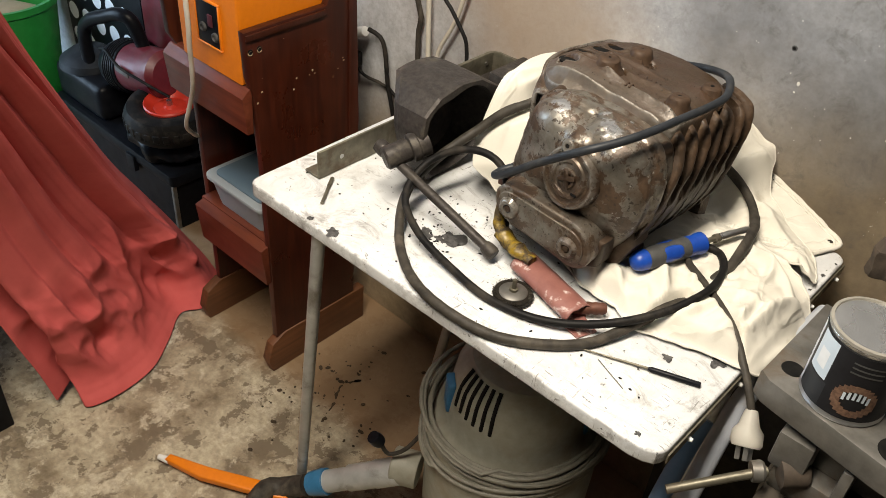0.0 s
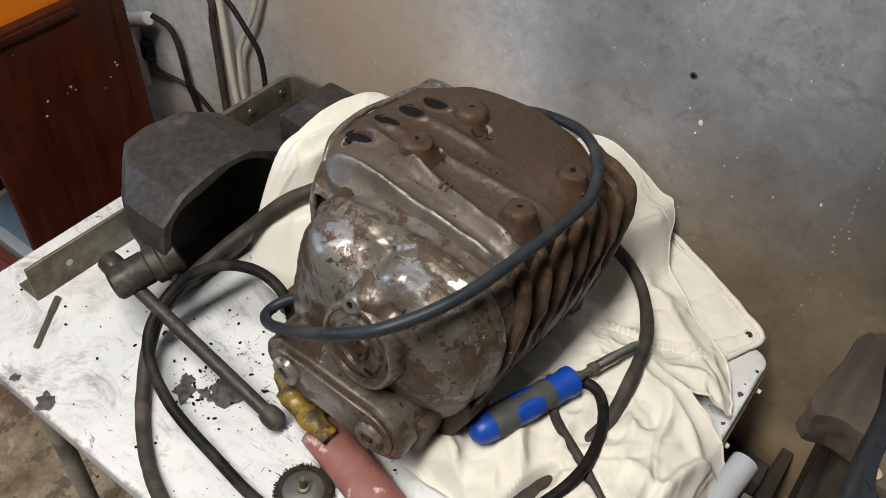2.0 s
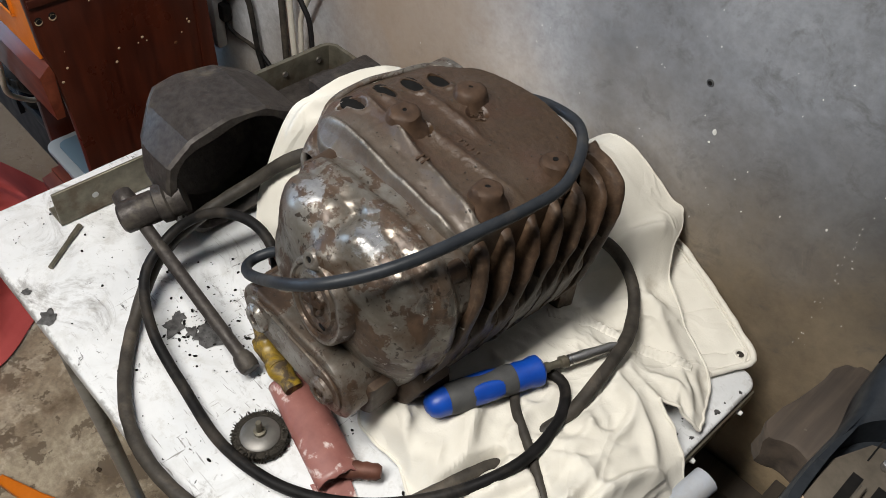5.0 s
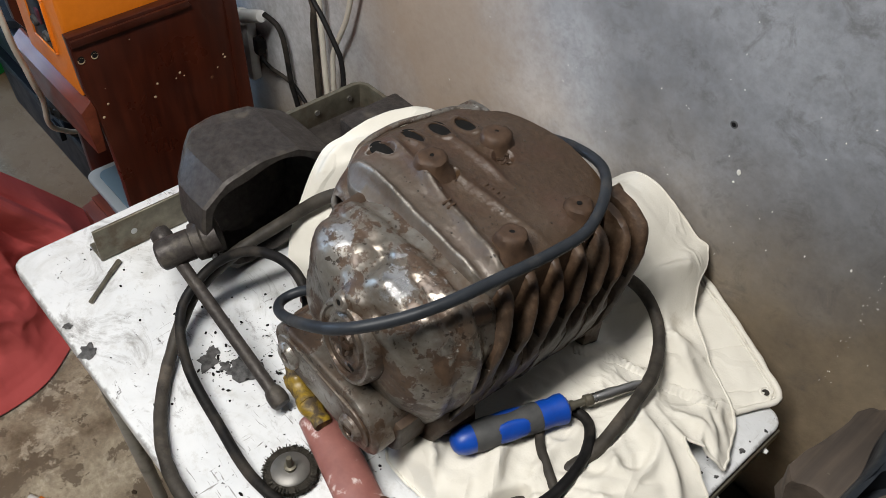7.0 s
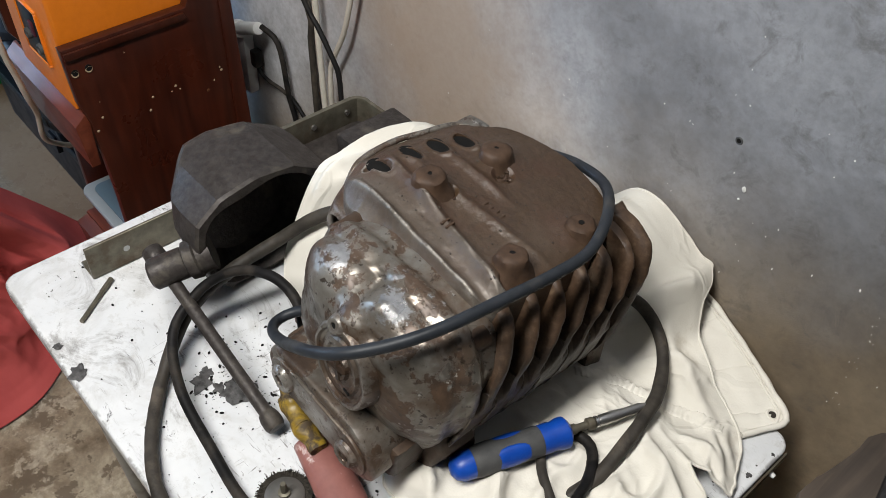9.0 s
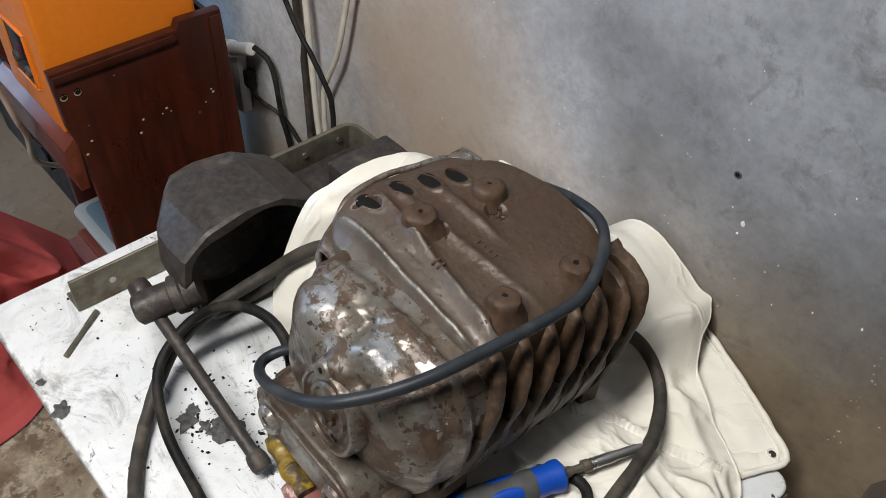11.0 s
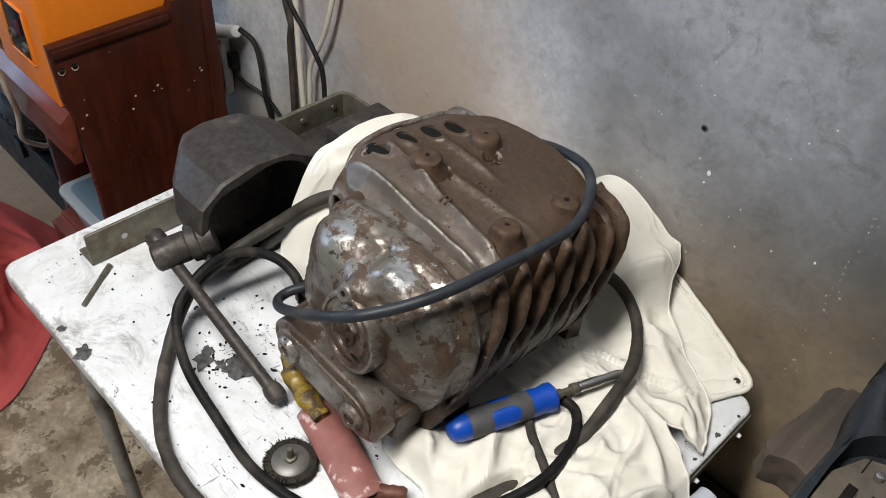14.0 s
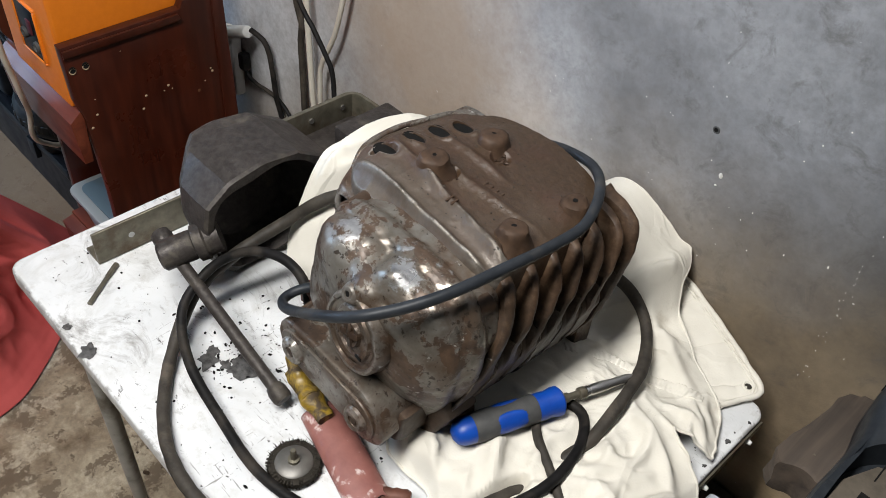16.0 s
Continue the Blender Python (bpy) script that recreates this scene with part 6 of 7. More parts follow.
def wrap(a0, a1, z0, z1, r, n=24):
    """A piece of label that follows the tin's side."""
    bm = bmesh.new()
    for lo, hi in zip(range(n), range(1, n + 1)):
        q = [TIN + Vector((r * math.cos(radians(a)), r * math.sin(radians(a)), z)) for a, z in ((a0 + (a1 - a0) * lo / n, z0), (a0 + (a1 - a0) * hi / n, z0), (a0 + (a1 - a0) * hi / n, z1), (a0 + (a1 - a0) * lo / n, z1))]
        bm.faces.new([bm.verts.new(p) for p in q])
    bmesh.ops.remove_doubles(bm, verts=bm.verts, dist=1e-6)
    bmesh.ops.recalc_face_normals(bm, faces=bm.faces)
    return bm


label = part("label", wrap(150, 420, 0.007, H - 0.008, R + 0.0001, 60), LABEL_BLACK, tin, "black paper label")
part("pale_panel", wrap(150, 204, 0.007, H - 0.008, R + 0.0004), LABEL_WHITE, label)
part("pale_panel", wrap(212, 248, 0.040, H - 0.010, R + 0.0004), LABEL_PALE, label)
part("blue_panel", wrap(206, 252, 0.007, 0.038, R + 0.0003), BLUE_CORD, label)
part("white_panel", wrap(222, 240, 0.050, 0.072, R + 0.0007), LABEL_WHITE, label)
for k in range(8):
    part("text_bar", wrap(188, 199 - (k % 3) * 3, 0.016 + k * 0.008, 0.0185 + k * 0.008, R + 0.0007, 4), GRIP, label)
for k in range(20):
    a = 2 * math.pi * k / 20
    ca, cz = 292 + 23 * math.cos(a), 0.034 + 0.017 * math.sin(a)
    part("emblem_piece", wrap(ca - 5.5, ca + 5.5, cz - 0.0042, cz + 0.0042, R + 0.0005 + 0.00004 * k, 4), LABEL_GOLD, label)
for k in range(6):
    part("text_bar", wrap(276 + k * 6, 279.5 + k * 6, 0.033 + 0.004 * math.sin(k * 0.6), 0.043 + 0.004 * math.sin(k * 0.6), R + 0.0012, 2), LABEL_PALE, label)
for k in range(3):
    part("text_bar", wrap(272, 312, 0.068 + k * 0.006, 0.070 + k * 0.006, R + 0.0006, 8), GRIP, label)

part("riser", box((-0.026, 0.94, 0.884), (0.10, 1.12, 0.9365), 0.003), OLD_WOOD, offcut)
charger = thing("battery_charger", (0.02, 1.00, 0.936), "charcoal plastic battery charger with a dusty open bay on the offcut", "battery charger")
charger.location = (0.032, 0.997, 0.936)
prof = closed_curve([(-0.046, 0.868), (-0.053, 0.93), (-0.052, 1.00), (-0.060, 1.05), (-0.059, 1.105), (-0.046, 1.140), (0.00, 1.160), (0.06, 1.160), (0.105, 1.13), (0.115, 1.00), (0.105, 0.89), (0.05, 0.848), (-0.015, 0.845)], 96)
bm = bmesh.new()
cc = Vector((0.028, 1.00))
loops = []


def hump(y):
    return 0.022 * min(1.0, max(0.0, (y - 1.005) / 0.048)) ** 1.5


for s, z, k in ((0.95, 0.937, 0), (1.0, 0.942, 0), (1.0, 0.962, 0.4), (0.98, 0.974, 0.8), (0.94, 0.981, 1), (0.88, 0.984, 1)):
    loops.append([bm.verts.new((q.x, q.y, z + k * hump(q.y))) for q in (cc + (p - cc) * s for p in prof)])
bay_o = closed_curve([(x - 0.005, y + 0.010) for x, y in [(-0.042, 0.885), (-0.043, 0.945), (-0.034, 0.985), (-0.010, 1.010), (0.028, 1.016), (0.066, 1.008), (0.088, 0.980), (0.090, 0.93), (0.086, 0.885), (0.060, 0.868), (0.02, 0.862), (-0.02, 0.868)]], 96)
start = min(range(96), key=lambda k: (bay_o[k] - prof[0]).length)
bay_o = [bay_o[(k + start) % 96] for k in range(96)]
loops.append([bm.verts.new((q.x, q.y, 0.984)) for q in bay_o])
loops.append([bm.verts.new((cc.x + (q.x - cc.x) * 0.985, 0.94 + (q.y - 0.94) * 0.985, 0.976)) for q in bay_o])
loops.append([bm.verts.new((cc.x + (q.x - cc.x) * 0.97, 0.94 + (q.y - 0.94) * 0.97, 0.958)) for q in bay_o])
for a, c in zip(loops, loops[1:]):
    for k in range(96):
        bm.faces.new((a[k], a[(k + 1) % 96], c[(k + 1) % 96], c[k]))
bm.faces.new(loops[0][::-1])
bm.faces.new(loops[-1])
bmesh.ops.recalc_face_normals(bm, faces=bm.faces)
part("case", bm, CHARGER, charger)
tray = part("bay", slab([(-0.036, 0.885), (-0.035, 0.945), (-0.022, 0.976), (0.010, 0.992), (0.048, 0.992), (0.074, 0.975), (0.080, 0.93), (0.076, 0.885)], "z", 0.957, 0.978, 0.003), DUST_PLASTIC, charger, "dusty contact bay")
tray.location = (-0.006, 0.010, 0.0)
for k, x in enumerate((-0.020, -0.002, 0.016)):
    y = 0.925 + 0.003 * k
    part("contact_slot", box((x, y - 0.022, 0.9772), (x + 0.008, y + 0.018, 0.9790)), CHAR_SHADE, tray)
    part("contact", box((x + 0.0085, y - 0.016, 0.976), (x + 0.013, y + 0.010, 0.984), 0.001, 1), DUST_PLASTIC, tray)
part("button", cyl((-0.036, 0.892, 0.976), (-0.036, 0.892, 0.981), 0.0055, seg=20, bevel=0.001), GLUE, tray)
part("stud", cyl((-0.006, 0.964, 0.977), (-0.006, 0.964, 0.984), 0.0038, seg=12, bevel=0.001), CHROME, tray)
for x in (-0.018, 0.03):
    part("groove", box((x, 0.960, 0.9775), (x + 0.0012, 0.986, 0.9785)), CHAR_SHADE, tray)
part("screw_well", lathe([(0, 0.0012), (0.0035, 0.0012), (0.0038, 0.0022), (0.0042, 0.0008), (0.0078, 0.0008), (0.009, 0.0024), (0.0098, 0.0)], (-0.029, 1.031, 0.9895), (0.19, -0.28, 0.94), 24), BLACK_PLASTIC, charger)
for k in range(7):
    y = 1.058 + 0.0072 * k
    part("vent_slot", tube([(-0.0592, y, 0.980), (-0.0578, y + 0.001, 0.992), (-0.0545, y + 0.002, 1.0025), (-0.0500, y + 0.003, 1.0052)], 0.0015, 8), CHAR_SHADE, charger)
plate = part("rating_label", slab(table_outline(-0.036, 0.034, 1.072, 1.120, 0.004), "z", 1.0058, 1.0072), GRIP, charger, "brownish rating label with pale print")
plate.location = (-0.012, -0.012, 0.0)
part("pale_mark", box((-0.033, 1.0745, 1.0073), (-0.014, 1.0825, 1.0076)), LABEL_WHITE, plate)
part("dark_emblem", box((-0.028, 1.0765, 1.0077), (-0.019, 1.0805, 1.0079)), GRIP, plate)
for k, wide in enumerate((0.020, 0.034, 0.030, 0.038, 0.026)):
    part("text_bar", box((-0.032, 1.0850 + k * 0.0036, 1.0073), (-0.032 + wide, 1.0860 + k * 0.0036, 1.0075)), LABEL_WHITE, plate)
part("logo_disc", lathe([(0, 0.0004), (0.0035, 0.0004), (0.0037, 0.0)], (-0.027, 1.1145, 1.0072), (0, 0, 1), 20), LABEL_WHITE, plate)
part("logo_bar", box((-0.020, 1.1120, 1.0073), (0.020, 1.1170, 1.0076)), LABEL_WHITE, plate)
tx = bpy.data.curves.new("title", "FONT")
tx.body, tx.size, tx.extrude = "1 Hour", 0.0078, 0.0002
tob = new("title", tx)
tob.matrix_world = Matrix.Translation((-0.032, 1.1040, 1.0076))
tob.data.materials.append(LABEL_WHITE)
tob.parent = plate
tob.matrix_parent_inverse = Matrix.Translation(-ROOT[plate])

# tubes leaning between the table and the bench
solo("white_tube", tube([(-0.103, 0.990, 0.795), (-0.113, 0.90, 0.775), (-0.122, 0.820, 0.735), (-0.118, 0.745, 0.660), (-0.116, 0.700, 0.56), (-0.118, 0.66, 0.30), (-0.12, 0.65, 0.014)], 0.0135, 20, 0.02), surf("grimy_white_plastic", (0.28, 0.30, 0.34), (0.38, 0.40, 0.44), 25, (0.35, 0.5), 0.0, 0.0002, (0.30, 0.28, 0.25), 12, (0.55, 0.75)), "scuffed white plastic tube hooked beside the table", "tube")
solo("blue_tube", tube([(-0.150, 0.80, 0.70), (-0.150, 0.735, 0.60), (-0.152, 0.70, 0.40), (-0.155, 0.68, 0.012)], 0.0125, 20, 0.05), surf("pale_blue_paint", (0.14, 0.26, 0.46), (0.20, 0.34, 0.56), 30, (0.4, 0.5)), "pale blue painted tube beside the table leg", "tube")

# ---- wooden stand in the corner ----
SX0, SX1, SY0, SY1 = -1.408, -1.136, 0.834, 1.112
FOOT_WOOD = wood_material("brown_stained_wood", (0.085, 0.030, 0.011), (0.16, 0.062, 0.025), 0.4, (1.0, 0.08, 1.0))
stand = thing("wooden_stand", (-1.28, 0.98, 0), "red-brown stained wooden stand with shelves and sledge feet", "stand")


def side_panel(x0, x1, back=0.0):
    return slab([(0.862 + back, 0.10), (SY1 - 0.01, 0.10), (SY1, 0.60), (SY1 - 0.008, 0.874), (1.034, 0.876), (1.028, 0.864), (SY0, 0.862), (0.838, 0.770), (0.847 + back * 0.5, 0.733), (0.852 + back, 0.660), (0.856 + back, 0.580)], "x", x0, x1, 0.004, 2)


right = part("side_panel", side_panel(SX1 - 0.018, SX1), MAHOGANY, stand)
part("side_panel", side_panel(SX0, SX0 + 0.018, 0.025), MAHOGANY, stand)
part("top_moulding", slab([(SY0 + 0.002, 0.846), (SY0 + 0.002, 0.8575), (1.022, 0.8595), (1.026, 0.850), (1.018, 0.847)], "x", SX1 + 0.0005, SX1 + 0.005, 0.002, 2), MAHOGANY, right, "rounded lip under the top edge")
part("edge_strip", slab([(1.084, 0.30), (SY1 - 0.006, 0.30), (SY1 - 0.002, 0.60), (SY1 - 0.010, 0.868), (1.082, 0.868)], "x", SX1 + 0.0005, SX1 + 0.004, 0.0015), MAHOGANY, right, "lighter strip along the rear edge")
for y, z in ((0.8455, 0.8235), (0.866, 0.8245)):
    part("bored_hole", lathe([(0, 0.0016), (0.0042, 0.0016), (0.0046, 0.0019), (0.0050, 0.0)], (SX1, y, z), (1, 0, 0), 20), CHAR_SHADE, right)
    part("pale_rim", lathe([(0.0034, 0.0010), (0.0046, 0.0017), (0.0056, 0.0004)], (SX1, y, z - 0.0022), (1, 0, 0), 20), GLUE, right, "pale splintered rim")
for y, z, r in ((0.866, 0.7365, 0.0022), (0.8545, 0.7165, 0.0024), (0.949, 0.738, 0.0022), (0.941, 0.7165, 0.0024), (0.989, 0.742, 0.0024), (0.981, 0.735, 0.0012), (0.995, 0.734, 0.0013), (1.068, 0.745, 0.0018), (1.0705, 0.739, 0.0024), (1.055, 0.7255, 0.0014), (0.922, 0.828, 0.0010), (0.868, 0.764, 0.0008)):
    part("nail_hole", lathe([(0, 0.0006), (r * 0.5, 0.0006), (r, 0.0)], (SX1, y, z), (1, 0, 0), 12), GLUE, right, "pale chipped nail hole")
part("nail_hole", lathe([(0, 0.0006), (0.0018, 0.0006), (0.0030, 0.0)], (SX1, 1.042, 0.7115), (1, 0, 0), 12), FOOT_WOOD, right)
for x0 in (SX0 - 0.004, SX1 - 0.022):
    bm = slab([(SY0 + 0.010, 0.0), (SY0 + 0.30, 0.0), (SY0 + 0.30, 0.10), (SY0 + 0.05, 0.105), (SY0 + 0.012, 0.085), (SY0 - 0.002, 0.04)], "x", x0, x0 + 0.026, 0.004)
    part("sledge_foot", bm, FOOT_WOOD, stand)
rail_bm = slab([(SY0 - 0.002, 0.652), (SY0 + 0.012, 0.652), (SY0 + 0.014, 0.747), (SY0 + 0.010, 0.747), (SY0 - 0.009, 0.731)], "x", SX0 + 0.004, SX1 - 0.007, 0.0012)
part("front_rail", rail_bm, MAHOGANY_X, stand, "slanting front rail")
part("upper_shelf", box((SX0 + 0.018, SY0 + 0.016, 0.728), (SX1 - 0.018, SY1 - 0.01, 0.7475), 0.002), MAHOGANY_X, stand)
part("lower_shelf", box((SX0 + 0.018, SY0 + 0.030, 0.350), (SX1 - 0.018, SY1 - 0.01, 0.368), 0.002), MAHOGANY_X, stand)
part("lower_rail", slab([(SY0 + 0.016, 0.262), (SY0 + 0.029, 0.262), (SY0 + 0.029, 0.366), (SY0 + 0.006, 0.360)], "x", SX0 + 0.024, SX1 - 0.007, 0.003), MAHOGANY_X, stand)
part("back_panel", box((SX0 + 0.018, SY1 - 0.012, 0.30), (SX1 - 0.018, SY1 - 0.004, 0.85)), MAHOGANY, stand)

tub = thing("storage_tub", (-1.26, 0.96, 0.368), "milky clear plastic tub with a bluish snap lid on the shelf", "storage box")


def tapered(x0, x1, y0, y1, z0, z1, r, inset):
    a = table_outline(x0 + inset, x1 - inset, y0 + inset, y1 - inset, r)
    c = table_outline(x0, x1, y0, y1, r)
    bm = bmesh.new()
    lo = [bm.verts.new((*p, z0)) for p in a]
    hi = [bm.verts.new((*p, z1)) for p in c]
    n = len(a)
    for k in range(n):
        bm.faces.new((lo[k], lo[(k + 1) % n], hi[(k + 1) % n], hi[k]))
    bm.faces.new(lo[::-1])
    bm.faces.new(hi)
    bmesh.ops.recalc_face_normals(bm, faces=bm.faces)
    return bm


part("body", tapered(-1.362, -1.170, 0.868, 1.08, 0.3685, 0.434, 0.02, 0.012), TUB, tub)
part("lid", slab(table_outline(-1.370, -1.162, 0.860, 1.086, 0.022), "z", 0.434, 0.444, 0.003), TUB, tub, "bluish snap lid")
part("lid_panel", slab(table_outline(-1.352, -1.180, 0.878, 1.068, 0.016), "z", 0.444, 0.449, 0.002), TUB_LID, tub, "bluish lid panel")

# ---- orange welder on the stand ----
unit = thing("orange_machine", (-1.285, 0.95, 0.733), "bright orange metal-cased machine with a dark recessed panel", "machine")
case = slab([(0.840, 0.7485), (1.075, 0.7485), (1.075, 1.12), (0.846, 1.12), (0.838, 0.98)], "x", -1.350, -1.158, 0.006, 3)
part("case", case, ORANGE, unit)
MAROON = surf("dull_maroon", (0.06, 0.015, 0.02), (0.09, 0.02, 0.03), 40)
pan = part("panel", box((-1.282, 0.8362, 0.800), (-1.214, 0.8440, 0.884), 0.002), BLACK_PLASTIC, unit, "dark recessed control panel")
for x0, x1, z0, z1 in ((-1.286, -1.210, 0.884, 0.888), (-1.286, -1.210, 0.796, 0.800), (-1.286, -1.282, 0.800, 0.884), (-1.214, -1.210, 0.800, 0.884)):
    part("bezel", box((x0, 0.8345, z0), (x1, 0.8415, z1), 0.001, 1), ORANGE, pan)
part("switch", box((-1.246, 0.8335, 0.838), (-1.232, 0.8375, 0.862), 0.002), MAROON, pan, "maroon rocker switch")
for x, z in ((-1.262, 0.832), (-1.226, 0.822)):
    part("socket", lathe([(0, 0.002), (0.005, 0.002), (0.006, 0.0055), (0.0085, 0.0045), (0.009, 0.0)], (x, 0.8364, z), (0, -1, 0), 20), GRIP, pan)
lead = thing("white_lead", (-1.29, 0.75, 0.60), "white flex hanging in front of the orange machine", "cable")
part("flex", tube([(-1.215, 0.776, 1.080), (-1.222, 0.780, 0.930), (-1.228, 0.783, 0.860), (-1.242, 0.789, 0.810), (-1.254, 0.796, 0.775), (-1.264, 0.801, 0.745), (-1.276, 0.807, 0.715), (-1.293, 0.814, 0.690), (-1.312, 0.820, 0.662), (-1.328, 0.822, 0.630), (-1.344, 0.824, 0.602), (-1.362, 0.833, 0.572), (-1.384, 0.856, 0.540), (-1.403, 0.880, 0.515), (-1.430, 0.905, 0.500)], 0.0048, 12), CREAM_CORD, lead)
part("connector", cyl((-1.216, 0.776, 1.10), (-1.214, 0.776, 1.03), 0.008, 0.006, 16), WHITE_PLASTIC, lead)

# ---- power board and cables on the wall ----
board = thing("power_board", (-1.170, 1.158, 0.66), "white plastic power board with a plug fixed behind the stand", "power board")
part("body", box((-1.286, 1.172, 0.592), (-1.238, 1.193, 0.716), 0.005), WHITE_PLASTIC, board)
part("plug", cyl((-1.252, 1.172, 0.724), (-1.180, 1.172, 0.757), 0.012, 0.011, 20, bevel=0.003), WHITE_PLASTIC, board)
part("plug_base", cyl((-1.276, 1.172, 0.712), (-1.244, 1.172, 0.727), 0.017, 0.016, 20, bevel=0.004), WHITE_PLASTIC, board)
part("black_plug", box((-1.224, 1.172, 0.662), (-1.206, 1.190, 0.695), 0.005), RUBBER, board, "black rubber plug")


def hung(points, r, mat, label):
    return solo("cable", tube(points, r, 12, 0.02), mat, label, "cable", "cables on the wall")


hung([(-1.172, 1.173, 0.764), (-1.143, 1.178, 0.756), (-1.130, 1.180, 0.733), (-1.123, 1.180, 0.692), (-1.117, 1.180, 0.648), (-1.107, 1.182, 0.612), (-1.09, 1.187, 0.50), (-1.09, 1.188, 0.40)], 0.0048, RUBBER, "black mains flex drooping from a white plug")
hung([(-1.214, 1.180, 0.668), (-1.205, 1.181, 0.652), (-1.180, 1.183, 0.645), (-1.121, 1.187, 0.642), (-1.06, 1.188, 0.60), (-1.00, 1.188, 0.55), (-0.99, 1.188, 0.45)], 0.0036, RUBBER, "black flex running down behind the table")
hung([(-1.050, 1.182, 1.35), (-1.050, 1.182, 1.05), (-1.050, 1.182, 0.92), (-1.044, 1.182, 0.865), (-1.033, 1.182, 0.836), (-1.038, 1.182, 0.805), (-1.037, 1.182, 0.763), (-1.036, 1.182, 0.70), (-1.036, 1.184, 0.55), (-1.04, 1.187, 0.42)], 0.0055, OLD_RUBBER, "thick dark grey cable hanging down the wall")
hung([(-1.035, 1.178, 1.40), (-1.020, 1.178, 1.0), (-1.008, 1.174, 0.88), (-1.001, 1.172, 0.79), (-0.995, 1.172, 0.70), (-0.99, 1.182, 0.55), (-0.99, 1.186, 0.42)], 0.0050, CREAM_CORD, "cream cable hanging straight down the wall")
hung([(-0.860, 1.174, 1.15), (-0.906, 1.173, 0.97), (-0.919, 1.172, 0.916), (-0.936, 1.172, 0.863), (-0.957, 1.172, 0.822), (-0.974, 1.172, 0.786), (-0.976, 1.172, 0.746), (-0.979, 1.174, 0.71), (-0.975, 1.184, 0.60), (-0.975, 1.188, 0.42)], 0.0042, CREAM_CORD, "cream cable bending in from above")
hung([(-1.02, 1.08, 1.60), (-0.985, 1.085, 1.22), (-0.940, 1.088, 1.02), (-0.904, 1.090, 0.951), (-0.880, 1.090, 0.930), (-0.848, 1.090, 0.895), (-0.837, 1.090, 0.877), (-0.831, 1.088, 0.841), (-0.828, 1.082, 0.808)], 0.0036, RUBBER, "thin black cable hanging down to the tabletop")

# wall marks: an anchor hole, a patch of filler, white drips and a scratch
hole = thing("wall_anchor", (-0.322, WY1, 1.029), "dark drilled hole with a plug in the wall", "wall plug")
part("ring", lathe([(0.0022, 0.0004), (0.0036, 0.0010), (0.0044, 0.0)], (-0.322, WY1, 1.029), (0, -1, 0), 18), GRIP, hole)
part("core", lathe([(0, 0.0004), (0.0024, 0.0006)], (-0.322, WY1, 1.029), (0, -1, 0), 18), CHAR_SHADE, hole)
bm = bmesh.new()
rnd = random.Random(21)
for x, z, s in ((-0.300, 0.982, 0.0022), (-0.302, 0.968, 0.0016), (-0.160, 0.951, 0.0013), (-0.262, 0.945, 0.0006), (-0.205, 0.935, 0.0007)) + tuple((-0.131 + rnd.gauss(0, 0.003), 0.80 + 0.30 * rnd.random(), rnd.uniform(0.0002, 0.0005)) for _ in range(40)) + tuple((rnd.uniform(-0.6, 0.2), rnd.uniform(0.85, 1.3), rnd.uniform(0.0003, 0.0006)) for _ in range(60)):
    m = Matrix.Translation((x, WY1 - 0.0003, z)) @ Matrix.Diagonal((s * rnd.uniform(0.7, 1.2), 0.0008, s * rnd.uniform(0.8, 1.9), 1))
    bmesh.ops.create_icosphere(bm, subdivisions=2, radius=1, matrix=m)
roughen(bm, 0.0006, 0.004)
for v in bm.verts:
    v.co.y = min(v.co.y, WY1 + 0.0005)
solo("paint_splashes", bm, PUTTY, "small white paint and filler splashes on the wall", "splashes", "", "stuff")

# ---- mower, wheel and toolbox beyond the stand ----
chest = thing("tool_chest", (-2.05, 1.09, 0), "low black plastic tool chest with a silver corner on the floor", "tool box")
part("body", tapered(-2.36, -1.747, 0.995, 1.185, 0.0, 0.150, 0.012, 0.006), BLACK_PLASTIC, chest)
part("lid", slab(table_outline(-2.372, -1.735, 0.985, 1.190, 0.02), "z", 0.150, 0.185, 0.008), BLACK_PLASTIC, chest)
part("corner_strip", box((-1.756, 0.990, 0.01), (-1.744, 1.002, 0.150), 0.002), VISE_GREY, chest, "dull silver corner strip")
part("latch", box((-1.96, 0.978, 0.12), (-1.92, 0.992, 0.17), 0.003), BLACK_PLASTIC, chest)
bag_bm = bmesh.new()
bmesh.ops.create_icosphere(bag_bm, subdivisions=5, radius=1, matrix=Matrix.Translation((-1.87, 1.07, 0.235)) @ Matrix.Diagonal((0.135, 0.10, 0.06, 1)))
for v in bag_bm.verts:
    v.co += 0.018 * noise.noise_vector(v.co * 14) + 0.007 * noise.noise_vector(v.co * 40)
    v.co.y = min(v.co.y, WY1 - 0.004)
    v.co.z = max(v.co.z, 0.186)
solo("black_bag", bag_bm, BLACK_PLASTIC, "crumpled black plastic bag on the tool chest under the wheel", "bag")
wh = thing("barrow_wheel", (-1.835, 1.075, 0.30), "black pneumatic wheel with a red metal hub lying flat", "wheel")
tyre_prof = [(0.060, -0.020), (0.072, -0.036), (0.092, -0.042), (0.112, -0.036), (0.122, -0.020), (0.125, 0.0), (0.122, 0.020), (0.112, 0.036), (0.092, 0.042), (0.072, 0.036), (0.060, 0.020)]
wp, wax = (-1.822, 1.062, 0.322), (0.05, -0.08, 1)
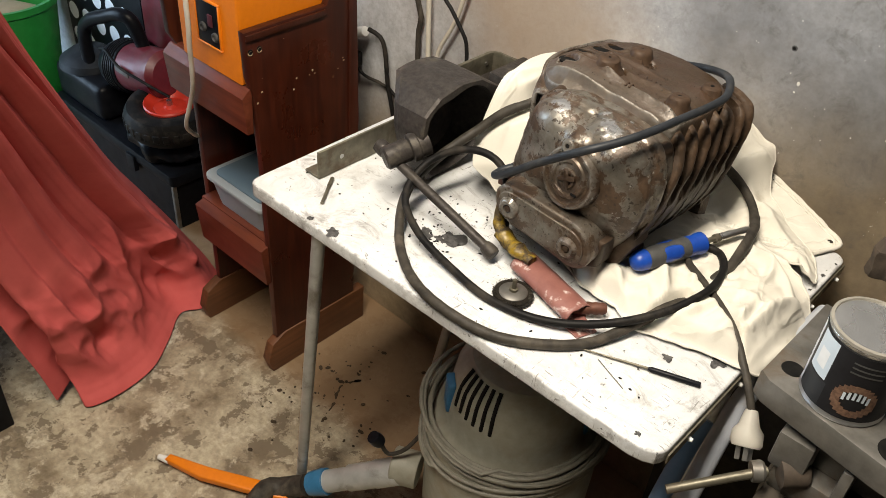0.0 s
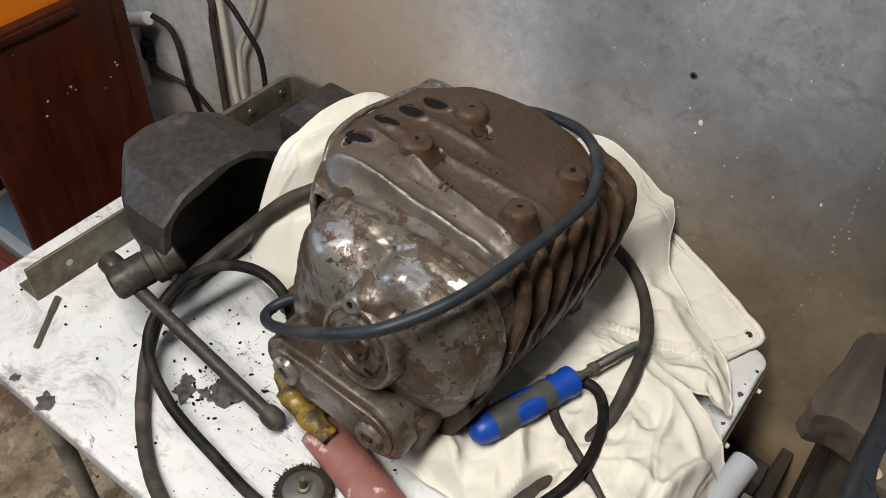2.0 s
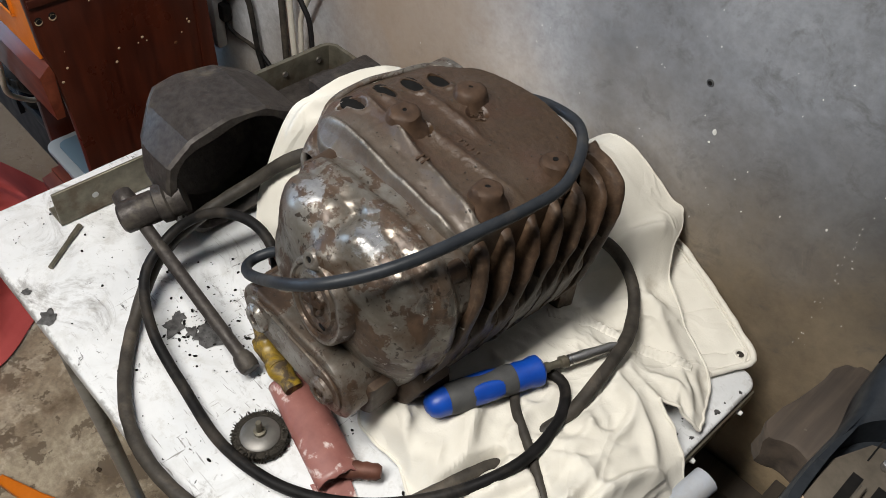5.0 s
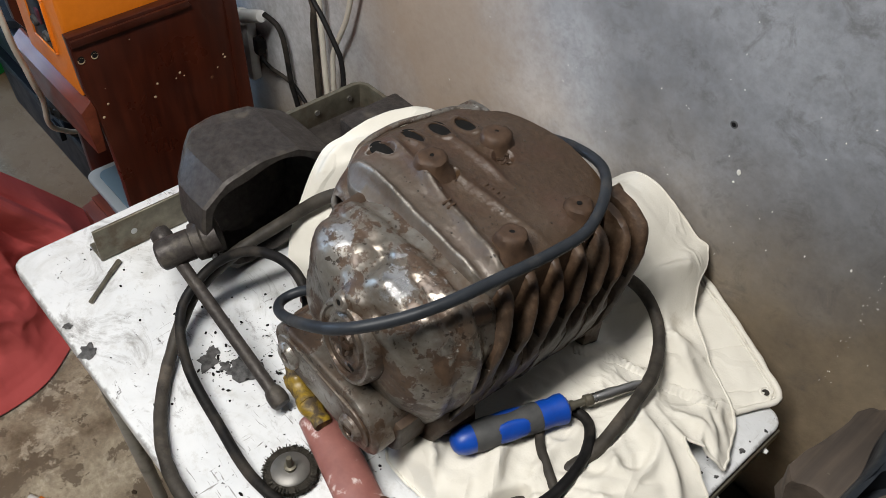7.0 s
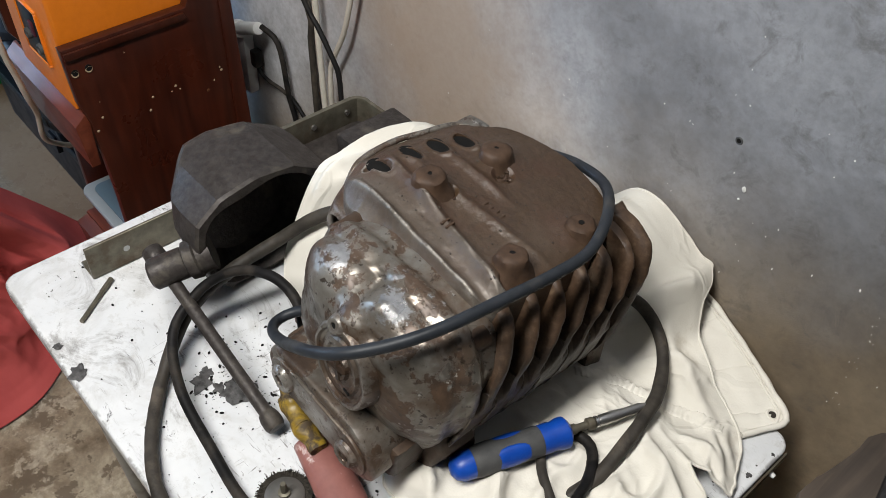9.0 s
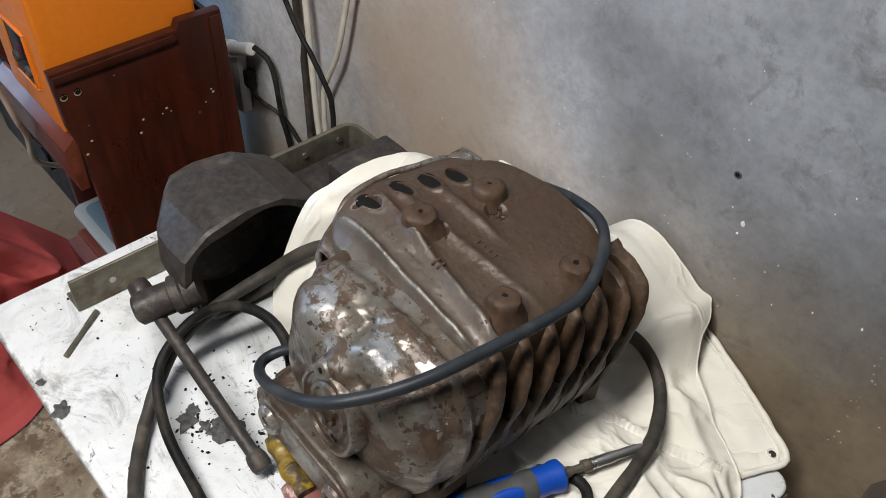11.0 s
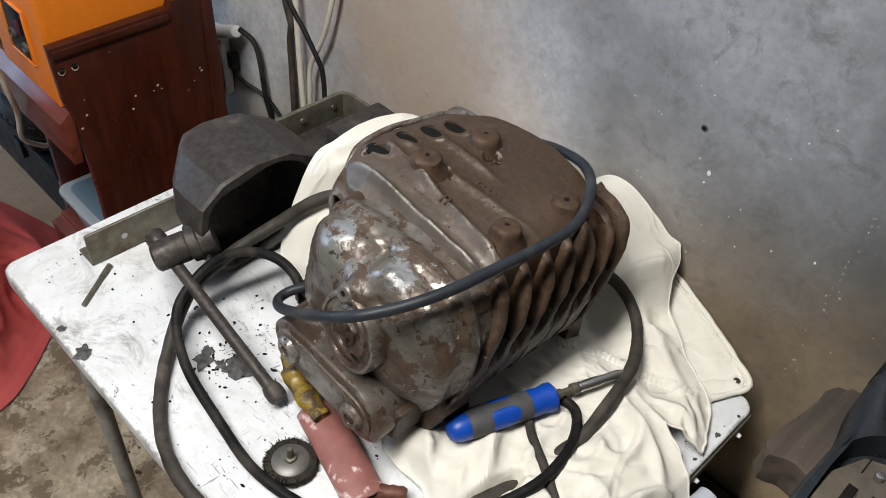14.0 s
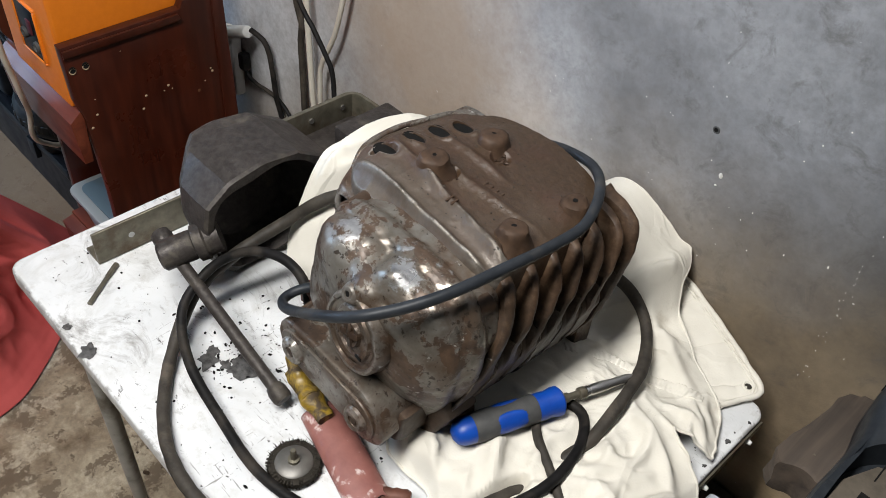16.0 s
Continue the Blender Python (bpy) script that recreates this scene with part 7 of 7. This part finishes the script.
tyre = part("tyre", lathe(tyre_prof + [tyre_prof[0]], wp, wax, 56), RUBBER, wh, "black ribbed rubber tyre")
for k in range(30):
    a = 2 * math.pi * k / 30
    mm = Matrix.Translation(wp) @ Vector(wax).to_track_quat("Z", "Y").to_matrix().to_4x4() @ Matrix.Rotation(a, 4, "Z")
    part("tread_lug", box((0.118, -0.009, -0.012), (0.1262, 0.009, 0.012), 0.002, 1, m=mm), RUBBER, tyre)
rim_ = part("rim", lathe([(0, 0.030), (0.014, 0.030), (0.018, 0.024), (0.044, 0.022), (0.052, 0.030), (0.066, 0.042), (0.069, 0.038), (0.062, -0.02), (0, -0.02)], wp, wax, 48), HUB_RED, wh, "bright red pressed hub")
part("axle_nut", lathe([(0, 0.044), (0.008, 0.044), (0.009, 0.026)], wp, wax, 6), CHROME, rim_)
mower = thing("mower_engine", (-2.05, 1.12, 0.185), "dusty dark red engine housing with a black carrying handle", "engine")
da = Vector((1, 0.05, 0.22)).normalized()
dp = (-2.075, 1.085, 0.362)
part("housing", lathe([(0, 0.0), (0.060, 0.0), (0.066, 0.008), (0.068, 0.06), (0.066, 0.20), (0.05, 0.215), (0, 0.216)], dp, da, 40), MOWER_RED, mower, "dark red enamelled drum")
cap_ = part("end_cap", lathe([(0, -0.055), (0.045, -0.052), (0.062, -0.040), (0.072, -0.010), (0.073, 0.050), (0.070, 0.054), (0, 0.054)], dp, da, 36), BLACK_PLASTIC, mower, "black ribbed end cap")
for k in range(5):
    part("cooling_rib", lathe([(0.072, -0.0025), (0.0765, -0.0015), (0.0765, 0.0015), (0.072, 0.0025)], tuple(Vector(dp) + da * (0.004 + 0.010 * k)), da, 32), BLACK_PLASTIC, cap_)
part("shroud", box((-2.06, 1.145, 0.42), (-1.78, 1.190, 0.72), 0.02, 4), MOWER_RED, mower)
part("shroud_badge", box((-1.905, 1.1425, 0.56), (-1.880, 1.1455, 0.585), 0.0), TAPE, mower)
part("label", box((-2.005, 1.0150, 0.395), (-1.940, 1.0180, 0.413), 0.0), VISE_GREY, mower)
part("handle", tube([(-2.215, 1.05, 0.27), (-2.226, 1.05, 0.36), (-2.216, 1.05, 0.43), (-2.165, 1.05, 0.476), (-2.09, 1.055, 0.510), (-2.03, 1.065, 0.533), (-1.995, 1.08, 0.522), (-1.985, 1.10, 0.44)], 0.019, 14), BLACK_PLASTIC, mower, "black moulded carrying handle")
part("flex", tube([(-2.06, 1.01, 0.44), (-2.01, 1.00, 0.455), (-1.95, 1.00, 0.43), (-1.87, 1.02, 0.41), (-1.80, 1.05, 0.385)], 0.004, 10), RUBBER, mower)
part("base", box((-2.36, 1.00, 0.186), (-2.10, 1.17, 0.30), 0.03, 4), BLACK_PLASTIC, mower)
part("base_cap", lathe([(0, 0.05), (0.05, 0.045), (0.085, 0.02), (0.09, 0.0)], (-2.27, 1.075, 0.298), (0, 0, 1), 32), BLUE_CORD, mower, "dark blue moulded cap")
rack = thing("perforated_plate", (-2.25, 1.16, 0.0), "black perforated metal plate leaning on the wall", "metal plate")
part("sheet", box((-2.56, 1.170, 0.0), (-2.10, 1.178, 0.66), 0.002), BLACK_PLASTIC, rack)
for a in range(5):
    for b in range(7):
        part("hole", lathe([(0, 0.0008), (0.026 if (a + b) % 3 else 0.018, 0.0008), (0.028, 0.0)], (-2.52 + a * 0.08, 1.170, 0.10 + b * 0.085), (0, -1, 0), 18), LABEL_WHITE, rack)
bucket = thing("green_bucket", (-2.62, 0.98, 0), "green plastic bucket holding scraps, on the floor", "bucket")
shell = part("shell", lathe([(0.125, 0.0), (0.13, 0.004), (0.172, 0.40), (0.180, 0.405), (0.180, 0.425), (0.168, 0.425), (0.125, 0.01), (0, 0.01)], (-2.62, 0.98, 0), (0, 0, 1), 48), GREEN, bucket)
part("scraps", lathe([(0, 0.38), (0.08, 0.37), (0.155, 0.33)], (-2.62, 0.98, 0), (0, 0, 1), 24), GLUE, bucket, "brown scraps of card")

# ---- red cloth over a side bench ----
low = thing("side_bench", (-1.85, 0.0, 0), "dark wooden bench hidden under the red sheet", "bench")
part("body", box((-2.30, -0.35, 0.0), (-1.42, 0.340, 1.045), 0.01), BENCH_WOOD, low)
part("bench_top", box((-2.32, -0.37, 1.045), (-1.185, 0.370, 1.085), 0.008), BENCH_WOOD, low)
# added black block stands in for the dark under the sheet's hem
part("black_block", box((-1.419, -0.35, 0.0), (-1.392, 0.340, 0.185), 0.004), BLACK_PLASTIC, low)
top_edge = smooth_path([(-1.130, 0.402, 1.105), (-1.150, 0.32, 1.105), (-1.150, 0.24, 1.105), (-1.150, 0.13, 1.105)], 0.003)
back_edge = smooth_path([(-1.130, 0.402, 1.105), (-1.213, 0.466, 0.974), (-1.295, 0.529, 0.842), (-1.420, 0.643, 0.613), (-1.490, 0.718, 0.467), (-1.540, 0.790, 0.345), (-1.590, 0.875, 0.200), (-1.620, 0.940, 0.080), (-1.585, 0.962, 0.030), (-1.51, 0.955, 0.012)], 0.003)
front_edge = smooth_path([(-1.150, 0.13, 1.105), (-1.255, 0.235, 0.80), (-1.340, 0.305, 0.55), (-1.372, 0.352, 0.37), (-1.380, 0.390, 0.212), (-1.380, 0.415, 0.11), (-1.375, 0.432, 0.018)], 0.003)
floor_edge = smooth_path([(-1.51, 0.955, 0.012), (-1.425, 0.90, 0.008), (-1.425, 0.845, 0.008), (-1.445, 0.795, 0.008), (-1.385, 0.722, 0.008), (-1.328, 0.640, 0.008), (-1.310, 0.545, 0.008), (-1.322, 0.475, 0.008), (-1.352, 0.480, 0.012), (-1.400, 0.535, 0.03), (-1.405, 0.50, 0.04), (-1.375, 0.432, 0.018)], 0.003)


def on(path, f):
    return np.array(path[min(len(path) - 1, int(round(f * (len(path) - 1))))])


RU, RV = 150, 170
fallen = np.zeros((RV, RU, 3))
for j in range(RV):
    v = j / (RV - 1)
    for i in range(RU):
        u = i / (RU - 1)
        p = (1 - v) * on(top_edge, u) + v * on(floor_edge, u) + (1 - u) * on(back_edge, v) + u * on(front_edge, v)
        p -= (1 - u) * (1 - v) * on(top_edge, 0) + u * (1 - v) * on(top_edge, 1) + (1 - u) * v * on(floor_edge, 0) + u * v * on(floor_edge, 1)
        # long rounded folds with sharp valleys, flatter towards the hemmed flap, crumpled where the sheet meets the floor
        k = (u + 0.035 * noise.noise((v * 1.6, u * 1.5, 0)) + 0.05 * v) / 0.128 % 1.0
        k = k ** 0.8
        fold = (1 - abs(2 * k - 1) ** 1.7 - 0.55) * 0.052 * (0.6 + 0.5 * noise.noise((math.floor(u / 0.128), v * 1.2, 3)))
        fold *= (1 - 0.75 * rise(u, 0.52, 0.66)) * (0.35 + 0.65 * rise(v, 0.0, 0.35)) * (1 - 0.85 * rise(v, 0.68, 0.84))
        broad = 0.040 * noise.noise((u * 3.2, v * 1.3, 4.0))
        heap = rise(v, 0.64, 0.80) * (1 - 0.6 * rise(v, 0.88, 0.97))
        crease = (0.34 - abs(noise.noise((u * 6.5 + 2.0 * v, v * 7.0 - 2.5 * u, 6.0)))) * 0.075 + (0.3 - abs(noise.noise((u * 13, v * 15, 9.0)))) * 0.022
        f = (fold + broad + heap * crease) * min(1.0, min(u, v, 1 - v) * 9) * min(1.0, (1 - u) * 5)
        fallen[j, i] = p + np.array((f * 0.9, f * 0.25, f * 0.4))
fallen[..., 2] = np.clip(fallen[..., 2], 0.005, 1.11)
near_bench = (fallen[..., 1] < 0.375) & (fallen[..., 2] < 1.05)
fallen[..., 0] = np.where(near_bench, np.maximum(fallen[..., 0], -1.385), fallen[..., 0])
red_bm = sheet(fallen, False)
red = solo("red_cloth", red_bm, RED_CLOTH, "faded red cotton sheet draped down to the floor in folds", "cloth")
red.modifiers.new("soft", "SUBSURF").levels = 1
red.modifiers["soft"].render_levels = 1
md = red.modifiers.new("thick", "SOLIDIFY")
md.thickness = 0.0015
over_top = np.zeros((40, 40, 3))
for j in range(40):
    for i in range(40):
        x, y = -2.335 + 1.205 * i / 39, -0.385 + 0.785 * j / 39
        x = min(x, -1.132 - 0.02 * (1 - j / 39))
        over_top[j, i] = (x, y, 1.092 + 0.006 * noise.noise((x * 5, y * 5, 2)) + 0.005 * abs(noise.noise((x * 9, y * 3, 7))))
ROOT[red] = Vector((0, 0, 0))
part("top_fall", sheet(over_top, False), RED_CLOTH, red)

# ---- vacuum cleaner under the table ----
VX, VY = -0.490, 0.905
vac = thing("vacuum_cleaner", (VX, VY, 0), "dusty grey drum vacuum cleaner with its flex wound round it", "vacuum cleaner")
drum = part("drum", lathe([(0, 0.0), (0.145, 0.0), (0.155, 0.02), (0.160, 0.30), (0.152, 0.315), (0, 0.315)], (VX, VY, 0), (0, 0, 1), 56), VAC_GREY, vac)
dome = part("motor_cover", lathe([(0.156, 0.305), (0.163, 0.312), (0.160, 0.325), (0.140, 0.335), (0.130, 0.350), (0.124, 0.40), (0.116, 0.45), (0.092, 0.49), (0.04, 0.51), (0, 0.512)], (VX, VY, 0), (0, 0, 1), 56), VAC_GREY, vac)
for k in range(6):
    a = radians(-116 + k * 8)
    d = Vector((math.cos(a), math.sin(a), 0))
    part("vent_slot", tube([Vector((VX, VY, 0)) + d * r + Vector((0, 0, z)) for r, z in ((0.1225, 0.405), (0.1185, 0.44), (0.1105, 0.463), (0.097, 0.484))], 0.0036, 8), CHAR_SHADE, dome)
for a in (-132, 20):
    d = Vector((math.cos(radians(a)), math.sin(radians(a)), 0))
    c = Vector((VX, VY, 0)) + d * 0.122
    mm = Matrix.Translation((c.x, c.y, 0.400)) @ Matrix.Rotation(radians(a), 4, "Z")
    part("latch", box((-0.008, -0.018, -0.035), (0.010, 0.018, 0.035), 0.007, 3, m=mm), VAC_BLUE, vac, "blue plastic latch")
coil = bmesh.new()
pts = []
for i in range(13 * 40):
    a = 2 * math.pi * i / 40
    turn = i / 40
    k = int(turn)
    lean = 0.030 * noise.noise((turn * 0.9, 4.0, 0)) + 0.018
    r = 0.150 + 0.020 * ((turn * 0.37) % 1) + 0.010 * noise.noise((turn * 1.7, math.cos(a), math.sin(a)))
    z = 0.345 + 0.030 * math.sin(turn * 1.9) - lean * math.cos(a + 1.9 + 0.8 * noise.noise((turn * 0.6, 9.0, 0)))
    pts.append((VX + r * math.cos(a), VY + r * math.sin(a), z))
tube(pts, 0.0040, 8, raw=True, bm=coil)
flex = part("wound_flex", coil, FLEX_GREY, vac, "grey flex wound round the drum")
part("flex_tail", tube([(-0.60, 0.79, 0.30), (-0.625, 0.765, 0.24), (-0.650, 0.745, 0.22), (-0.664, 0.735, 0.25)], 0.0042, 10), OLD_RUBBER, vac)
part("flex_plug", lathe([(0, 0), (0.012, 0), (0.014, 0.01), (0.012, 0.024), (0, 0.026)], (-0.664, 0.735, 0.25), (-0.3, -0.5, 0.8), 20), BLACK_PLASTIC, vac)
part("inlet", lathe([(0, 0), (0.034, 0), (0.036, 0.004), (0.036, 0.05), (0.033, 0.053), (0, 0.053)], (-0.61, 0.79, 0.165), (-0.8, -0.4, 0), 36), VAC_GREY, vac)
part("badge", box((-0.577, 0.768, 0.250), (-0.560, 0.771, 0.264), 0.001), TAPE, vac, "small yellow badge")
for a in (-100, 30, 150):
    c = Vector((VX + 0.13 * math.cos(radians(a)), VY + 0.13 * math.sin(radians(a)), 0.02))
    part("caster", cyl((c.x - 0.012, c.y, 0.02), (c.x + 0.012, c.y, 0.02), 0.02, seg=20), BLACK_PLASTIC, vac)
hose = thing("vacuum_hose", (-0.74, 0.69, 0), "silver-grey hose end with a blue collar on the floor", "hose")
hp0, hp1 = Vector((-0.640, 0.765, 0.160)), Vector((-0.800, 0.665, 0.055))
hd = (hp1 - hp0).normalized()
part("sleeve", lathe([(0.0, 0), (0.028, 0.0), (0.028, 0.05), (0.0265, 0.055), (0.0265, 0.11), (0.023, 0.115), (0.023, 0.17), (0, 0.17)], hp0, hd, 32), ZINC, hose, "silver-grey rigid sleeve")
part("collar", lathe([(0, 0), (0.027, 0), (0.028, 0.01), (0.024, 0.04), (0, 0.042)], hp0 + hd * 0.165, hd, 28), VAC_BLUE, hose, "blue plastic collar")
part("tail", tube([hp1, hp1 + hd * 0.06, (-0.86, 0.60, 0.03), (-0.80, 0.50, 0.028), (-0.62, 0.46, 0.028), (-0.40, 0.50, 0.028)], 0.022, 16), OLD_RUBBER, hose)
tool = thing("orange_tool", (-0.95, 0.57, 0), "orange flat-handled tool with a white tip lying on the floor", "hand tool")
bm = slab([(-1.070, 0.508), (-0.985, 0.532), (-0.86, 0.598), (-0.815, 0.625), (-0.830, 0.650), (-0.90, 0.612), (-0.99, 0.562), (-1.074, 0.524)], "z", 0.012, 0.030, 0.005, 3)
part("handle", bm, ORANGE, tool)
part("tip", cyl((-1.066, 0.515, 0.020), (-1.092, 0.506, 0.018), 0.008, 0.006, 16, bevel=0.002), WHITE_PLASTIC, tool)
part("foot", box((-0.862, 0.600, 0.0), (-0.825, 0.632, 0.012), 0.003), BLACK_PLASTIC, tool)
